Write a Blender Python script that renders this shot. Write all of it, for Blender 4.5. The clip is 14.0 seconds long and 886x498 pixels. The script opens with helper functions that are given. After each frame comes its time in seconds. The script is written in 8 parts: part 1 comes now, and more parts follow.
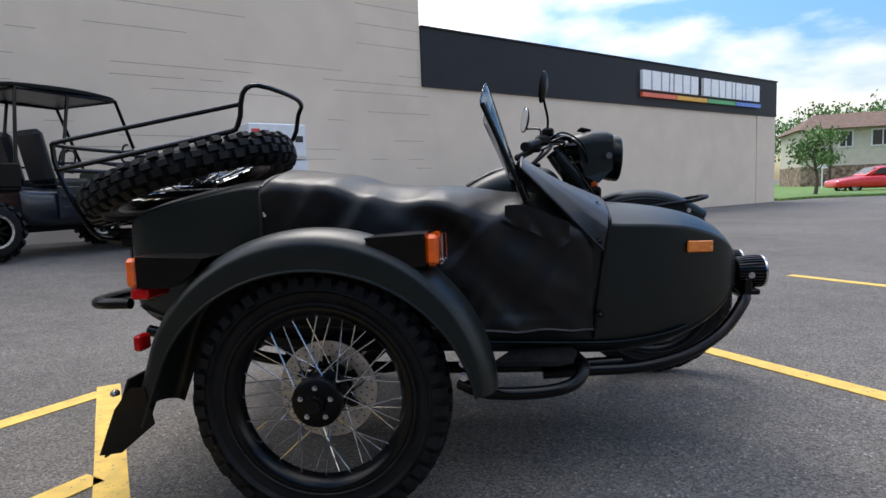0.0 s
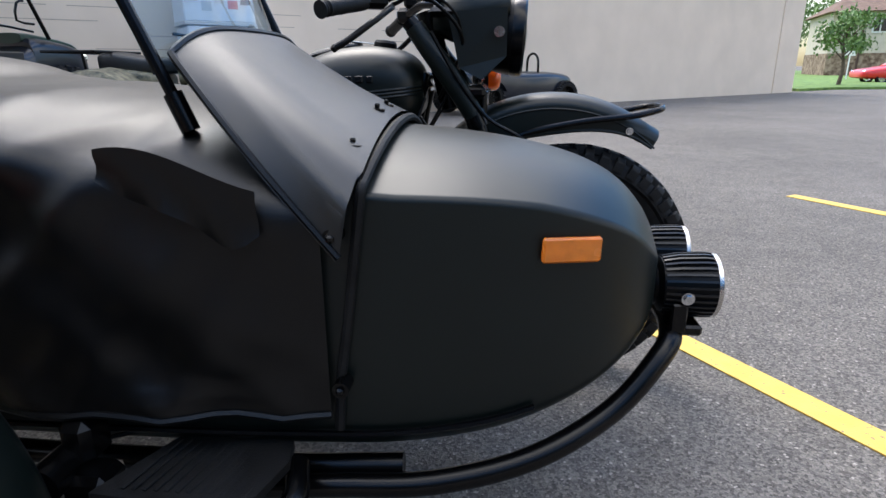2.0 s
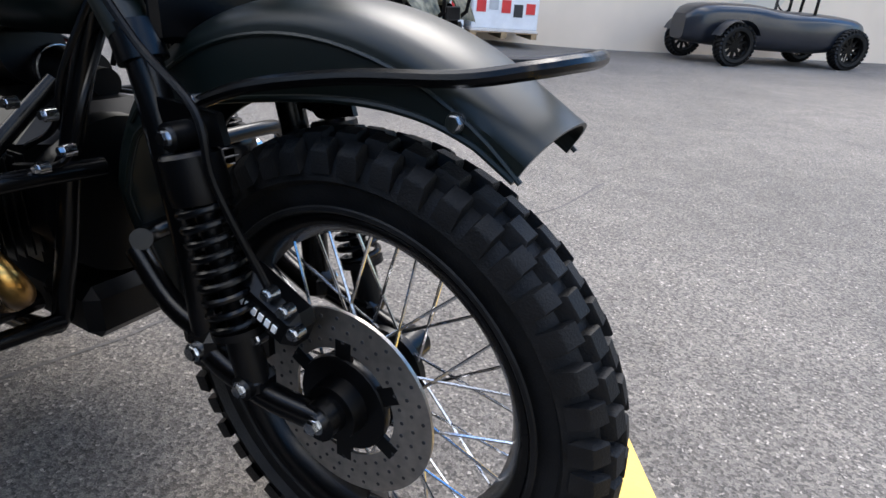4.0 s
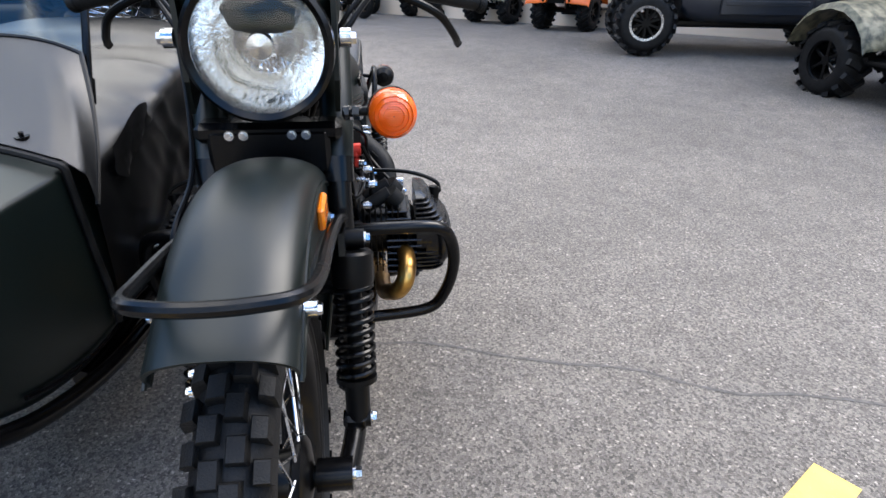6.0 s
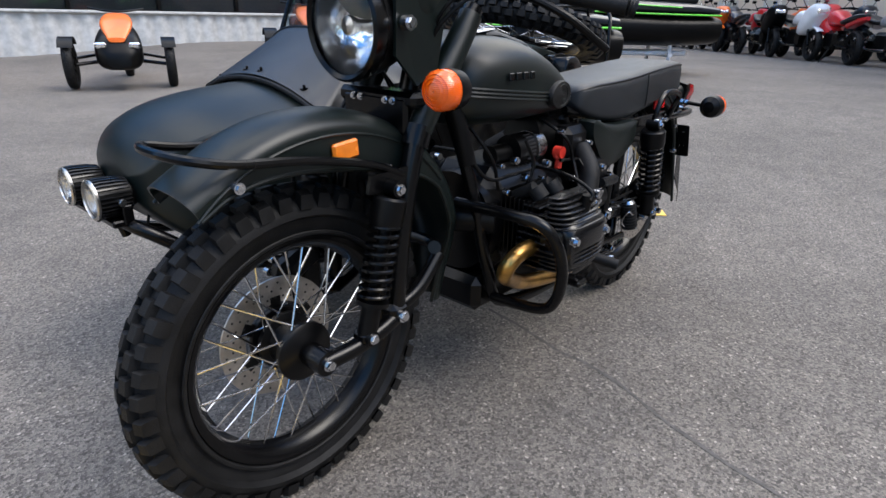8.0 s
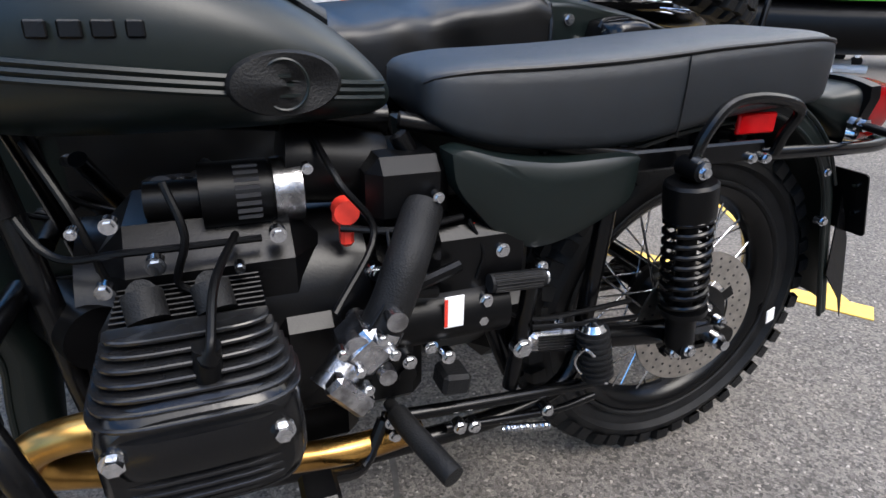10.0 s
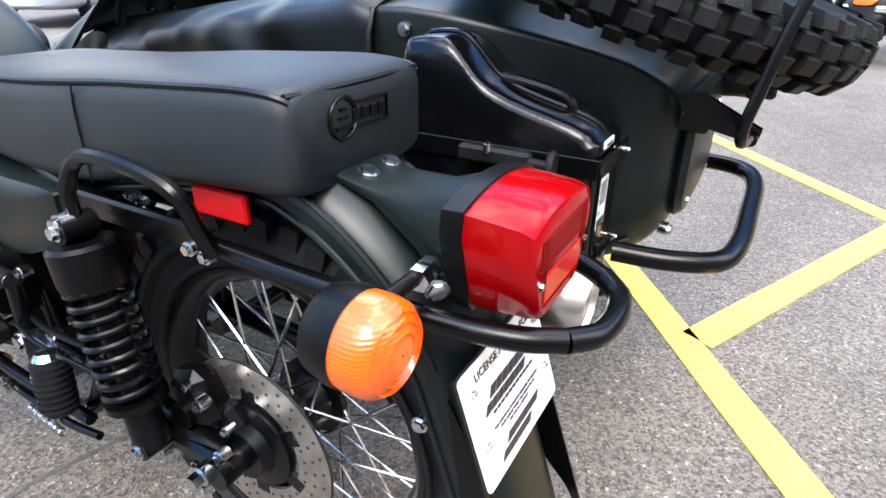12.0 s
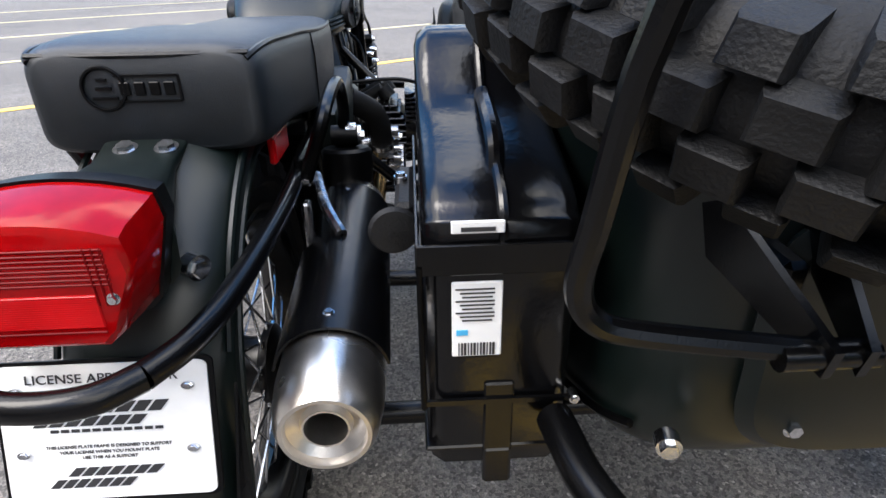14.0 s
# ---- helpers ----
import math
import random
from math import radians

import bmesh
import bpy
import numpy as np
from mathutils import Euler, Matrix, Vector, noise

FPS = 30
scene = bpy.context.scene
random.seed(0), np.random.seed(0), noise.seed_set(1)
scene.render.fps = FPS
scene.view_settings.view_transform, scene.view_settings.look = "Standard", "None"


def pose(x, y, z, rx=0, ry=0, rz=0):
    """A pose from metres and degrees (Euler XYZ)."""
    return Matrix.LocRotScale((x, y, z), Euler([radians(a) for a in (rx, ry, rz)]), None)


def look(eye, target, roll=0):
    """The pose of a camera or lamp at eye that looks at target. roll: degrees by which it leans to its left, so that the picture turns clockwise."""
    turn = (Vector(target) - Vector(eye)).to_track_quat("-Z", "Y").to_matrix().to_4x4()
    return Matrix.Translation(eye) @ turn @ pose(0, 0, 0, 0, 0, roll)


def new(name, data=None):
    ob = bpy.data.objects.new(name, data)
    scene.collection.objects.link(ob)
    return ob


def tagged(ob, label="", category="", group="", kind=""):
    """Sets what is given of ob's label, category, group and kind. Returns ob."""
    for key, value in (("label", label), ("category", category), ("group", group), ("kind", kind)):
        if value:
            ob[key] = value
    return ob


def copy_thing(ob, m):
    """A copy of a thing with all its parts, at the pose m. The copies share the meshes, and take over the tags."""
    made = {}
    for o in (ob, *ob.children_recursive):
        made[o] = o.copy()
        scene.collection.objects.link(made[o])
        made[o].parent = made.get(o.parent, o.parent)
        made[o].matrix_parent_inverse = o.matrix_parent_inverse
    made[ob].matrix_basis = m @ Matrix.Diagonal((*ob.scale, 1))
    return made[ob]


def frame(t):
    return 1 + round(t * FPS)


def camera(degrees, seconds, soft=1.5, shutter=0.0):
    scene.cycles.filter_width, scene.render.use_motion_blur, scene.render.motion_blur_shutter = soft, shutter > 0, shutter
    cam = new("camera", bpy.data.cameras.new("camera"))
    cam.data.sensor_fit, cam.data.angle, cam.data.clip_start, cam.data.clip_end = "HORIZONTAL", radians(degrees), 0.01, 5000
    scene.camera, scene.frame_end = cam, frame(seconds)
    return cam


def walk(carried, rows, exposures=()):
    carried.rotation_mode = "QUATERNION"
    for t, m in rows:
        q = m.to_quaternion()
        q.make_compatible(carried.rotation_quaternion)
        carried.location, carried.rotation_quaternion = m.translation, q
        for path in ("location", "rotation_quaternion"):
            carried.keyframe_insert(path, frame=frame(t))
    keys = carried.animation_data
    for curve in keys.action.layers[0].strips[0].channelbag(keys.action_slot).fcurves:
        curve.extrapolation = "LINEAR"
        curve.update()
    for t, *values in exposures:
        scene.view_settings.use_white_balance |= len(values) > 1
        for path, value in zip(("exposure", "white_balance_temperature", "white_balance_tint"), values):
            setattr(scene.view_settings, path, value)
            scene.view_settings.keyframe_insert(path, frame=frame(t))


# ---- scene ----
cam = camera(74.3, 14.0)
PATH = [
    (0, (0.822, -2.808, 0.888), (0.635, -0.826, 0.692), -2.1),
    (0.5, (0.927, -2.469, 0.937), (0.77, -0.493, 0.677), -2.1),
    (1, (1.094, -2.197, 0.956), (0.967, -0.231, 0.611), -1.9),
    (1.5, (1.225, -1.934, 0.927), (1.093, 0.007, 0.465), -1.2),
    (2, (1.343, -1.74, 0.932), (1.146, 0.159, 0.339), -0.3),
    (2.5, (1.549, -1.48, 0.966), (1.234, 0.368, 0.269), 0.5),
    (3, (1.721, -1.135, 0.907), (1.348, 0.69, 0.178), 1.6),
    (3.2, (1.786, -0.997, 0.873), (1.336, 0.809, 0.142), 2.1),
    (5.3, (2.096, -0.08, 0.993), (0.514, 0.713, 0.06), 1.5),
    (5.5, (2.135, -0.011, 1.034), (0.464, 0.614, 0.129), 0.7),
    (6, (2.27, 0.183, 1.104), (0.468, 0.383, 0.26), 0.4),
    (6.5, (2.383, 0.475, 1.164), (0.559, 0.262, 0.37), 0.6),
    (7, (2.399, 0.803, 1.151), (0.651, 0.199, 0.391), 1.0),
    (7.2, (2.396, 0.91, 1.118), (0.708, 0.146, 0.364), 1.0),
    (9.3, (1.352, 0.988, 0.995), (0.478, -0.635, 0.22), 1.2),
    (9.5, (1.224, 0.956, 0.984), (0.443, -0.708, 0.196), 1.1),
    (10, (0.838, 0.842, 0.942), (0.161, -0.858, 0.136), 1.1),
    (10.5, (0.445, 0.81, 0.902), (-0.105, -0.927, 0.078), 1.6),
    (11, (0.029, 0.742, 0.896), (-0.224, -1.052, 0.048), 2.0),
    (11.5, (-0.331, 0.624, 0.955), (-0.071, -1.165, 0.099), 1.7),
    (12, (-0.551, 0.517, 0.992), (0.332, -1.049, 0.114), 0.6),
    (12.5, (-0.652, 0.348, 0.984), (0.757, -0.762, 0.1), -0.3),
    (13, (-0.737, 0.155, 0.947), (0.962, -0.423, 0.065), -1.5),
    (13.5, (-0.803, -0.065, 0.908), (0.98, -0.2, 0.012), -0.9),
    (14, (-0.803, -0.285, 0.968), (0.98, -0.369, 0.066), -0.9),
]
walk(cam, [(t, look(eye, target, roll)) for t, eye, target, roll in PATH], exposures=((0, -0.55), (1.5, -0.15), (3, 0.1), (5.5, 0.5), (7.2, 0.1), (9.5, -0.15), (10.5, 0.95), (11.5, 1.2), (12.5, 0.65), (14, 0.55)))

# ---- world, sun, exposure ----
SUN_AZ, SUN_EL = radians(338), radians(54)
world = bpy.data.worlds.new("sky")
scene.world = world
world.use_nodes = True
wn, wl = world.node_tree.nodes, world.node_tree.links
wn.clear()
w_out = wn.new("ShaderNodeOutputWorld")
w_bg = wn.new("ShaderNodeBackground")
w_sky = wn.new("ShaderNodeTexSky")
w_sky.sky_type = "NISHITA"
w_sky.sun_disc = False
w_sky.sun_elevation = SUN_EL
w_sky.sun_rotation = SUN_AZ
w_co = wn.new("ShaderNodeTexCoord")
w_map = wn.new("ShaderNodeMapping")
w_map.inputs["Scale"].default_value = (1.0, 1.0, 2.6)
w_noise = wn.new("ShaderNodeTexNoise")
w_noise.inputs["Scale"].default_value = 2.1
w_noise.inputs["Detail"].default_value = 7
w_noise.inputs["Roughness"].default_value = 0.52
w_ramp = wn.new("ShaderNodeValToRGB")
w_ramp.color_ramp.elements[0].position = 0.47
w_ramp.color_ramp.elements[1].position = 0.60
w_mix = wn.new("ShaderNodeMixRGB")
w_mix.inputs["Color2"].default_value = (15.7, 15.2, 14.5, 1)
wl.new(w_co.outputs["Generated"], w_map.inputs["Vector"])
wl.new(w_map.outputs["Vector"], w_noise.inputs["Vector"])
wl.new(w_noise.outputs["Fac"], w_ramp.inputs["Fac"])
wl.new(w_ramp.outputs["Color"], w_mix.inputs["Fac"])
w_hsv = wn.new("ShaderNodeHueSaturation")
w_hsv.inputs["Saturation"].default_value, w_hsv.inputs["Value"].default_value = 1.45, 1.7
wl.new(w_sky.outputs["Color"], w_hsv.inputs["Color"])
wl.new(w_hsv.outputs["Color"], w_mix.inputs["Color1"])
# an overcast dome is brighter overhead than at the horizon
w_sep = wn.new("ShaderNodeSeparateXYZ")
w_grad = wn.new("ShaderNodeMapRange")
w_grad.inputs["From Min"].default_value, w_grad.inputs["From Max"].default_value = 0.0, 0.9
w_grad.inputs["To Min"].default_value, w_grad.inputs["To Max"].default_value = 0.62, 2.7
w_mul = wn.new("ShaderNodeVectorMath")
w_mul.operation = "SCALE"
wl.new(w_co.outputs["Generated"], w_sep.inputs["Vector"])
wl.new(w_sep.outputs["Z"], w_grad.inputs["Value"])
wl.new(w_mix.outputs["Color"], w_mul.inputs[0])
wl.new(w_grad.outputs["Result"], w_mul.inputs["Scale"])
wl.new(w_mul.outputs["Vector"], w_bg.inputs["Color"])
w_bg.inputs["Strength"].default_value = 0.128
wl.new(w_bg.outputs["Background"], w_out.inputs["Surface"])

sun_data = bpy.data.lights.new("sun", "SUN")
sun_data.energy = 2.7
sun_data.angle = radians(28)
sun_data.color = (1.0, 0.95, 0.88)
sun = new("sun", sun_data)
sun.matrix_world = look((0, 0, 0), (-math.sin(SUN_AZ) * math.cos(SUN_EL), -math.cos(SUN_AZ) * math.cos(SUN_EL), -math.sin(SUN_EL)))

# ---- mesh helpers ----


def catmull(pts, n):
    """A smooth line through the points, n steps a span."""
    if n < 2:
        return [Vector(p) for p in pts]
    p = [Vector(q) for q in pts]
    p = [2 * p[0] - p[1]] + p + [2 * p[-1] - p[-2]]
    out = []
    for i in range(1, len(p) - 2):
        a, b, c, d = p[i - 1], p[i], p[i + 1], p[i + 2]
        for k in range(n):
            t = k / n
            out.append(0.5 * ((2 * b) + (c - a) * t + (2 * a - 5 * b + 4 * c - d) * t * t + (3 * b - a - 3 * c + d) * t ** 3))
    out.append(p[-2])
    return out


class Geo:
    """Collects vertices and faces of one mesh."""

    def __init__(self):
        self.v, self.f, self.marks = [], [], []

    def add(self, verts, faces, m=None):
        n = len(self.v)
        self.v += [tuple(m @ Vector(q)) if m else tuple(q) for q in verts]
        self.f += [tuple(i + n for i in q) for q in faces]
        return self

    def box(self, c, s, bev=0.0, rot=(0, 0, 0), taper=1.0):
        hx, hy, hz = s[0] / 2, s[1] / 2, s[2] / 2
        b = min(bev, hx * 0.9, hy * 0.9, hz * 0.9)
        m = Matrix.Translation(c) @ Euler([radians(a) for a in rot]).to_matrix().to_4x4()
        if b <= 0:
            v = [(x * hx * (taper if z > 0 else 1), y * hy * (taper if z > 0 else 1), z * hz) for x in (-1, 1) for y in (-1, 1) for z in (-1, 1)]
            return self.add(v, [(0, 1, 3, 2), (4, 6, 7, 5), (0, 4, 5, 1), (2, 3, 7, 6), (0, 2, 6, 4), (1, 5, 7, 3)], m)
        v, idx = [], {}
        for x in (-1, 1):
            for y in (-1, 1):
                for z in (-1, 1):
                    k = taper if z > 0 else 1
                    for a in range(3):
                        idx[x, y, z, a] = len(v)
                        v.append((x * (hx - (b if a != 0 else 0)) * k, y * (hy - (b if a != 1 else 0)) * k, z * (hz - (b if a != 2 else 0))))
        f = []
        for s1 in (-1, 1):
            f.append(tuple(idx[s1, y, z, 0] for y, z in ((-1, -1), (1, -1), (1, 1), (-1, 1))))
            f.append(tuple(idx[x, s1, z, 1] for x, z in ((-1, -1), (-1, 1), (1, 1), (1, -1))))
            f.append(tuple(idx[x, y, s1, 2] for x, y in ((-1, -1), (1, -1), (1, 1), (-1, 1))))
        for p in (-1, 1):
            for q in (-1, 1):
                f.append((idx[p, q, -1, 0], idx[p, q, 1, 0], idx[p, q, 1, 1], idx[p, q, -1, 1]))
                f.append((idx[p, -1, q, 0], idx[p, 1, q, 0], idx[p, 1, q, 2], idx[p, -1, q, 2]))
                f.append((idx[-1, p, q, 1], idx[1, p, q, 1], idx[1, p, q, 2], idx[-1, p, q, 2]))
                for z in (-1, 1):
                    f.append((idx[p, q, z, 0], idx[p, q, z, 1], idx[p, q, z, 2]))
        return self.add(v, f, m)

    def loft(self, rings, cap=True, closed=True, around=False):
        n, k = len(rings), len(rings[0])
        v = [p for r in rings for p in r]
        f = []
        for i in range(n if around else n - 1):
            for j in range(k if closed else k - 1):
                a, b = i * k, ((i + 1) % n) * k
                f.append((a + j, a + (j + 1) % k, b + (j + 1) % k, b + j))
        if cap and closed and not around:
            f.append(tuple(range(k - 1, -1, -1)))
            f.append(tuple((n - 1) * k + j for j in range(k)))
        return self.add(v, f)

    def tube(self, pts, r, seg=10, smooth=5, closed=False):
        p = catmull(pts, smooth) if not closed else [Vector(q) for q in pts]
        n = len(p)
        rad = r if callable(r) else (lambda t: r)
        t0 = (p[1] - p[0]).normalized()
        up = Vector((0, 0, 1)) if abs(t0.z) < 0.9 else Vector((1, 0, 0))
        u = t0.cross(up).normalized()
        rings = []
        for i in range(n):
            if closed:
                t = (p[(i + 1) % n] - p[i - 1]).normalized()
            else:
                t = (p[min(i + 1, n - 1)] - p[max(i - 1, 0)]).normalized()
            u = (u - t * u.dot(t)).normalized()
            w = t.cross(u)
            q = rad(i / max(1, n - 1))
            rings.append([p[i] + (u * math.cos(2 * math.pi * j / seg) + w * math.sin(2 * math.pi * j / seg)) * q for j in range(seg)])
        return self.loft(rings, around=closed)

    def cyl(self, a, b, r, seg=14, r2=None):
        return self.tube([a, b], (lambda t: r + ((r if r2 is None else r2) - r) * t), seg, 1)

    def lathe(self, prof, c=(0, 0, 0), axis=(0, 1, 0), seg=32, closed=False):
        ax = Vector(axis).normalized()
        up = Vector((0, 0, 1)) if abs(ax.z) < 0.9 else Vector((1, 0, 0))
        u = ax.cross(up).normalized()
        w = ax.cross(u)
        c = Vector(c)
        rings = []
        for j in range(seg):
            a = 2 * math.pi * j / seg
            d = u * math.cos(a) + w * math.sin(a)
            rings.append([c + d * r + ax * h for r, h in prof])
        k = len(prof)
        v = [p for q in rings for p in q]
        f = []
        for i in range(seg):
            for j in range(k if closed else k - 1):
                a, b = i * k, ((i + 1) % seg) * k
                f.append((a + j, b + j, b + (j + 1) % k, a + (j + 1) % k))
        return self.add(v, f)

    def plate(self, outline, a, b):
        """A slab: an outline of points and its copy, shifted by the vectors a and b."""
        n = len(outline)
        v = [Vector(p) + Vector(a) for p in outline] + [Vector(p) + Vector(b) for p in outline]
        f = [tuple(range(n)), tuple(range(2 * n - 1, n - 1, -1))] + [(i, (i + 1) % n, n + (i + 1) % n, n + i) for i in range(n)]
        return self.add(v, f)

    def bolt(self, c, axis, r=0.008, h=0.008):
        c, ax = Vector(c), Vector(axis).normalized()
        self.marks.append((len(self.v), len(self.f)))
        self.cyl(c - ax * 0.012, c + ax * h * 0.35, r * 1.3, 14)
        return self.cyl(c, c + ax * h, r, 6, r * 0.9)

    def mesh(self, name, sharp=35):
        me = bpy.data.meshes.new(name)
        me.from_pydata(self.v, [], self.f)
        bm = bmesh.new()
        bm.from_mesh(me)
        bmesh.ops.recalc_face_normals(bm, faces=bm.faces)
        bm.to_mesh(me)
        bm.free()
        me.polygons.foreach_set("use_smooth", [True] * len(me.polygons))
        me.set_sharp_from_angle(angle=radians(sharp))
        return me


def part(name, geo, material, parent=None, label="", at=None, sharp=35):
    """One mesh object, under a thing or a part; a set of bolts becomes one object a bolt."""
    if isinstance(geo, Geo) and len(geo.marks) > 1:
        ends = geo.marks[1:] + [(len(geo.v), len(geo.f))]
        for (v0, f0), (v1, f1) in zip(geo.marks, ends):
            one = Geo()
            one.add(geo.v[v0:v1], [tuple(i - v0 for i in f) for f in geo.f[f0:f1]])
            ob = part(name[:-1] if name.endswith("s") else name, one, material, parent, label, at, sharp)
        return ob
    me = geo if isinstance(geo, bpy.types.Mesh) else geo.mesh(name, sharp)
    if not me.materials:
        me.materials.append(material)
    ob = new(name, me)
    if parent is not None:
        ob.parent = parent
    if at is not None:
        ob.matrix_basis = at
    if label:
        ob["label"] = label
    return ob


def thing(name, label, category, at=None, group="", kind=""):
    ob = tagged(new(name), label, category, group, kind)
    ob.empty_display_size = 0.1
    if at is not None:
        ob.matrix_basis = at
    return ob


# ---- materials ----


def material(name, base, rough=0.5, metal=0.0, vary=0.15, scale=30.0, bump=0.0, bump_scale=200.0, second=None, coat=0.0, spread=(0.35, 0.65), rough_vary=0.08, per_object=0.0, spec=0.5):
    m = bpy.data.materials.new(name)
    m.use_nodes = True
    n, l = m.node_tree.nodes, m.node_tree.links
    b = n["Principled BSDF"]
    b.inputs["Metallic"].default_value = metal
    b.inputs["Coat Weight"].default_value = coat
    b.inputs["Specular IOR Level"].default_value = spec
    co = n.new("ShaderNodeTexCoord")
    t = n.new("ShaderNodeTexNoise")
    t.inputs["Scale"].default_value = scale
    t.inputs["Detail"].default_value = 6
    l.new(co.outputs["Object"], t.inputs["Vector"])
    r = n.new("ShaderNodeValToRGB")
    r.color_ramp.elements[0].position, r.color_ramp.elements[1].position = spread
    lo = [c * (1 - vary) for c in base]
    hi = list(second) if second else [min(1, c * (1 + vary)) for c in base]
    r.color_ramp.elements[0].color, r.color_ramp.elements[1].color = (*lo, 1), (*hi, 1)
    l.new(t.outputs["Fac"], r.inputs["Fac"])
    if per_object:
        info = n.new("ShaderNodeObjectInfo")
        hsv = n.new("ShaderNodeHueSaturation")
        mr = n.new("ShaderNodeMapRange")
        mr.inputs["To Min"].default_value, mr.inputs["To Max"].default_value = 1 - per_object, 1 + per_object
        l.new(info.outputs["Random"], mr.inputs["Value"])
        l.new(mr.outputs["Result"], hsv.inputs["Value"])
        l.new(r.outputs["Color"], hsv.inputs["Color"])
        l.new(hsv.outputs["Color"], b.inputs["Base Color"])
    else:
        l.new(r.outputs["Color"], b.inputs["Base Color"])
    t2 = n.new("ShaderNodeTexNoise")
    t2.inputs["Scale"].default_value = scale * 0.23
    t2.inputs["Detail"].default_value = 3
    l.new(co.outputs["Object"], t2.inputs["Vector"])
    mr2 = n.new("ShaderNodeMapRange")
    mr2.inputs["To Min"].default_value, mr2.inputs["To Max"].default_value = max(0.02, rough - rough_vary), min(1, rough + rough_vary)
    l.new(t2.outputs["Fac"], mr2.inputs["Value"])
    l.new(mr2.outputs["Result"], b.inputs["Roughness"])
    if bump:
        t3 = n.new("ShaderNodeTexNoise")
        t3.inputs["Scale"].default_value = bump_scale
        t3.inputs["Detail"].default_value = 4
        l.new(co.outputs["Object"], t3.inputs["Vector"])
        bp = n.new("ShaderNodeBump")
        bp.inputs["Strength"].default_value = bump
        bp.inputs["Distance"].default_value = 0.004
        l.new(t3.outputs["Fac"], bp.inputs["Height"])
        l.new(bp.outputs["Normal"], b.inputs["Normal"])
    return m


def lens_material(name, base, rough=0.12, ribs=0.0):
    m = material(name, base, rough, 0, 0.1, 40, coat=0.6)
    b = m.node_tree.nodes["Principled BSDF"]
    b.inputs["Transmission Weight"].default_value = 0.1
    b.inputs["IOR"].default_value = 1.49
    b.inputs["Subsurface Weight"].default_value = 0.25
    b.inputs["Subsurface Radius"].default_value = (0.02, 0.01, 0.004)
    if ribs:
        n, l = m.node_tree.nodes, m.node_tree.links
        co = n.new("ShaderNodeTexCoord")
        wv = n.new("ShaderNodeTexWave")
        wv.bands_direction = "Z"
        wv.inputs["Scale"].default_value = ribs
        l.new(co.outputs["Object"], wv.inputs["Vector"])
        bp = n.new("ShaderNodeBump")
        bp.inputs["Strength"].default_value = 0.18
        bp.inputs["Distance"].default_value = 0.002
        l.new(wv.outputs["Color"], bp.inputs["Height"])
        l.new(bp.outputs["Normal"], b.inputs["Normal"])
    return m


def clear_material(name, tint, rough=0.02):
    m = bpy.data.materials.new(name)
    m.use_nodes = True
    n, l = m.node_tree.nodes, m.node_tree.links
    n.clear()
    out = n.new("ShaderNodeOutputMaterial")
    tr = n.new("ShaderNodeBsdfTransparent")
    tr.inputs["Color"].default_value = (*tint, 1)
    gl = n.new("ShaderNodeBsdfGlossy")
    gl.inputs["Roughness"].default_value = rough
    mix = n.new("ShaderNodeMixShader")
    fr = n.new("ShaderNodeFresnel")
    fr.inputs["IOR"].default_value = 1.45
    l.new(fr.outputs["Fac"], mix.inputs["Fac"])
    l.new(tr.outputs["BSDF"], mix.inputs[1])
    l.new(gl.outputs["BSDF"], mix.inputs[2])
    l.new(mix.outputs["Shader"], out.inputs["Surface"])
    return m


M_OLIVE = material("matte_olive_paint", (0.0022, 0.0050, 0.0044), 0.39, 0.0, 0.08, 12, 0.04, 900, spec=0.36, rough_vary=0.04)
M_FRAME = material("satin_black_frame", (0.0014, 0.0014, 0.0016), 0.24, 0, 0.2, 25, 0.05, 500, spec=0.24)
M_BLACK = material("black_plastic", (0.0018, 0.0018, 0.002), 0.34, 0, 0.2, 40, 0.1, 600, spec=0.16)
M_RUBBER = material("tyre_rubber", (0.0062, 0.0062, 0.0064), 0.54, 0, 0.4, 22, 0.3, 350, rough_vary=0.14, spec=0.2)
M_VINYL = material("black_vinyl", (0.0016, 0.0017, 0.0019), 0.34, 0, 0.15, 18, 0.15, 900, rough_vary=0.06, spec=0.34)
M_COWL = material("smooth_vinyl", (0.0045, 0.005, 0.0055), 0.40, 0, 0.12, 20, 0.15, 900, spec=0.6)
M_SEAT = material("seat_vinyl", (0.0058, 0.0080, 0.0105), 0.40, 0, 0.15, 30, 0.3, 1200, spec=0.5)
M_ENGINE = material("engine_black", (0.0012, 0.0012, 0.0014), 0.3, 0.0, 0.3, 35, 0.06, 300, spec=0.22)
M_ALU = material("cast_aluminium", (0.34, 0.34, 0.35), 0.27, 1.0, 0.45, 60, 0.15, 300)
M_ZINC = material("zinc_bolt", (0.55, 0.56, 0.58), 0.17, 1.0, 0.2, 150)
M_STEEL = material("brushed_steel", (0.60, 0.57, 0.53), 0.26, 1.0, 0.15, 20, 0.08, 400)
M_BRONZE = material("heat_tinted_pipe", (0.50, 0.27, 0.08), 0.28, 1.0, 0.35, 18, second=(0.62, 0.36, 0.10))
M_DISC = material("brake_disc_steel", (0.50, 0.47, 0.43), 0.34, 1.0, 0.15, 60)
M_AMBER = lens_material("amber_lens", (0.82, 0.115, 0.003), 0.13, 90)
M_RED = lens_material("red_lens", (0.25, 0.001, 0.002), 0.10)
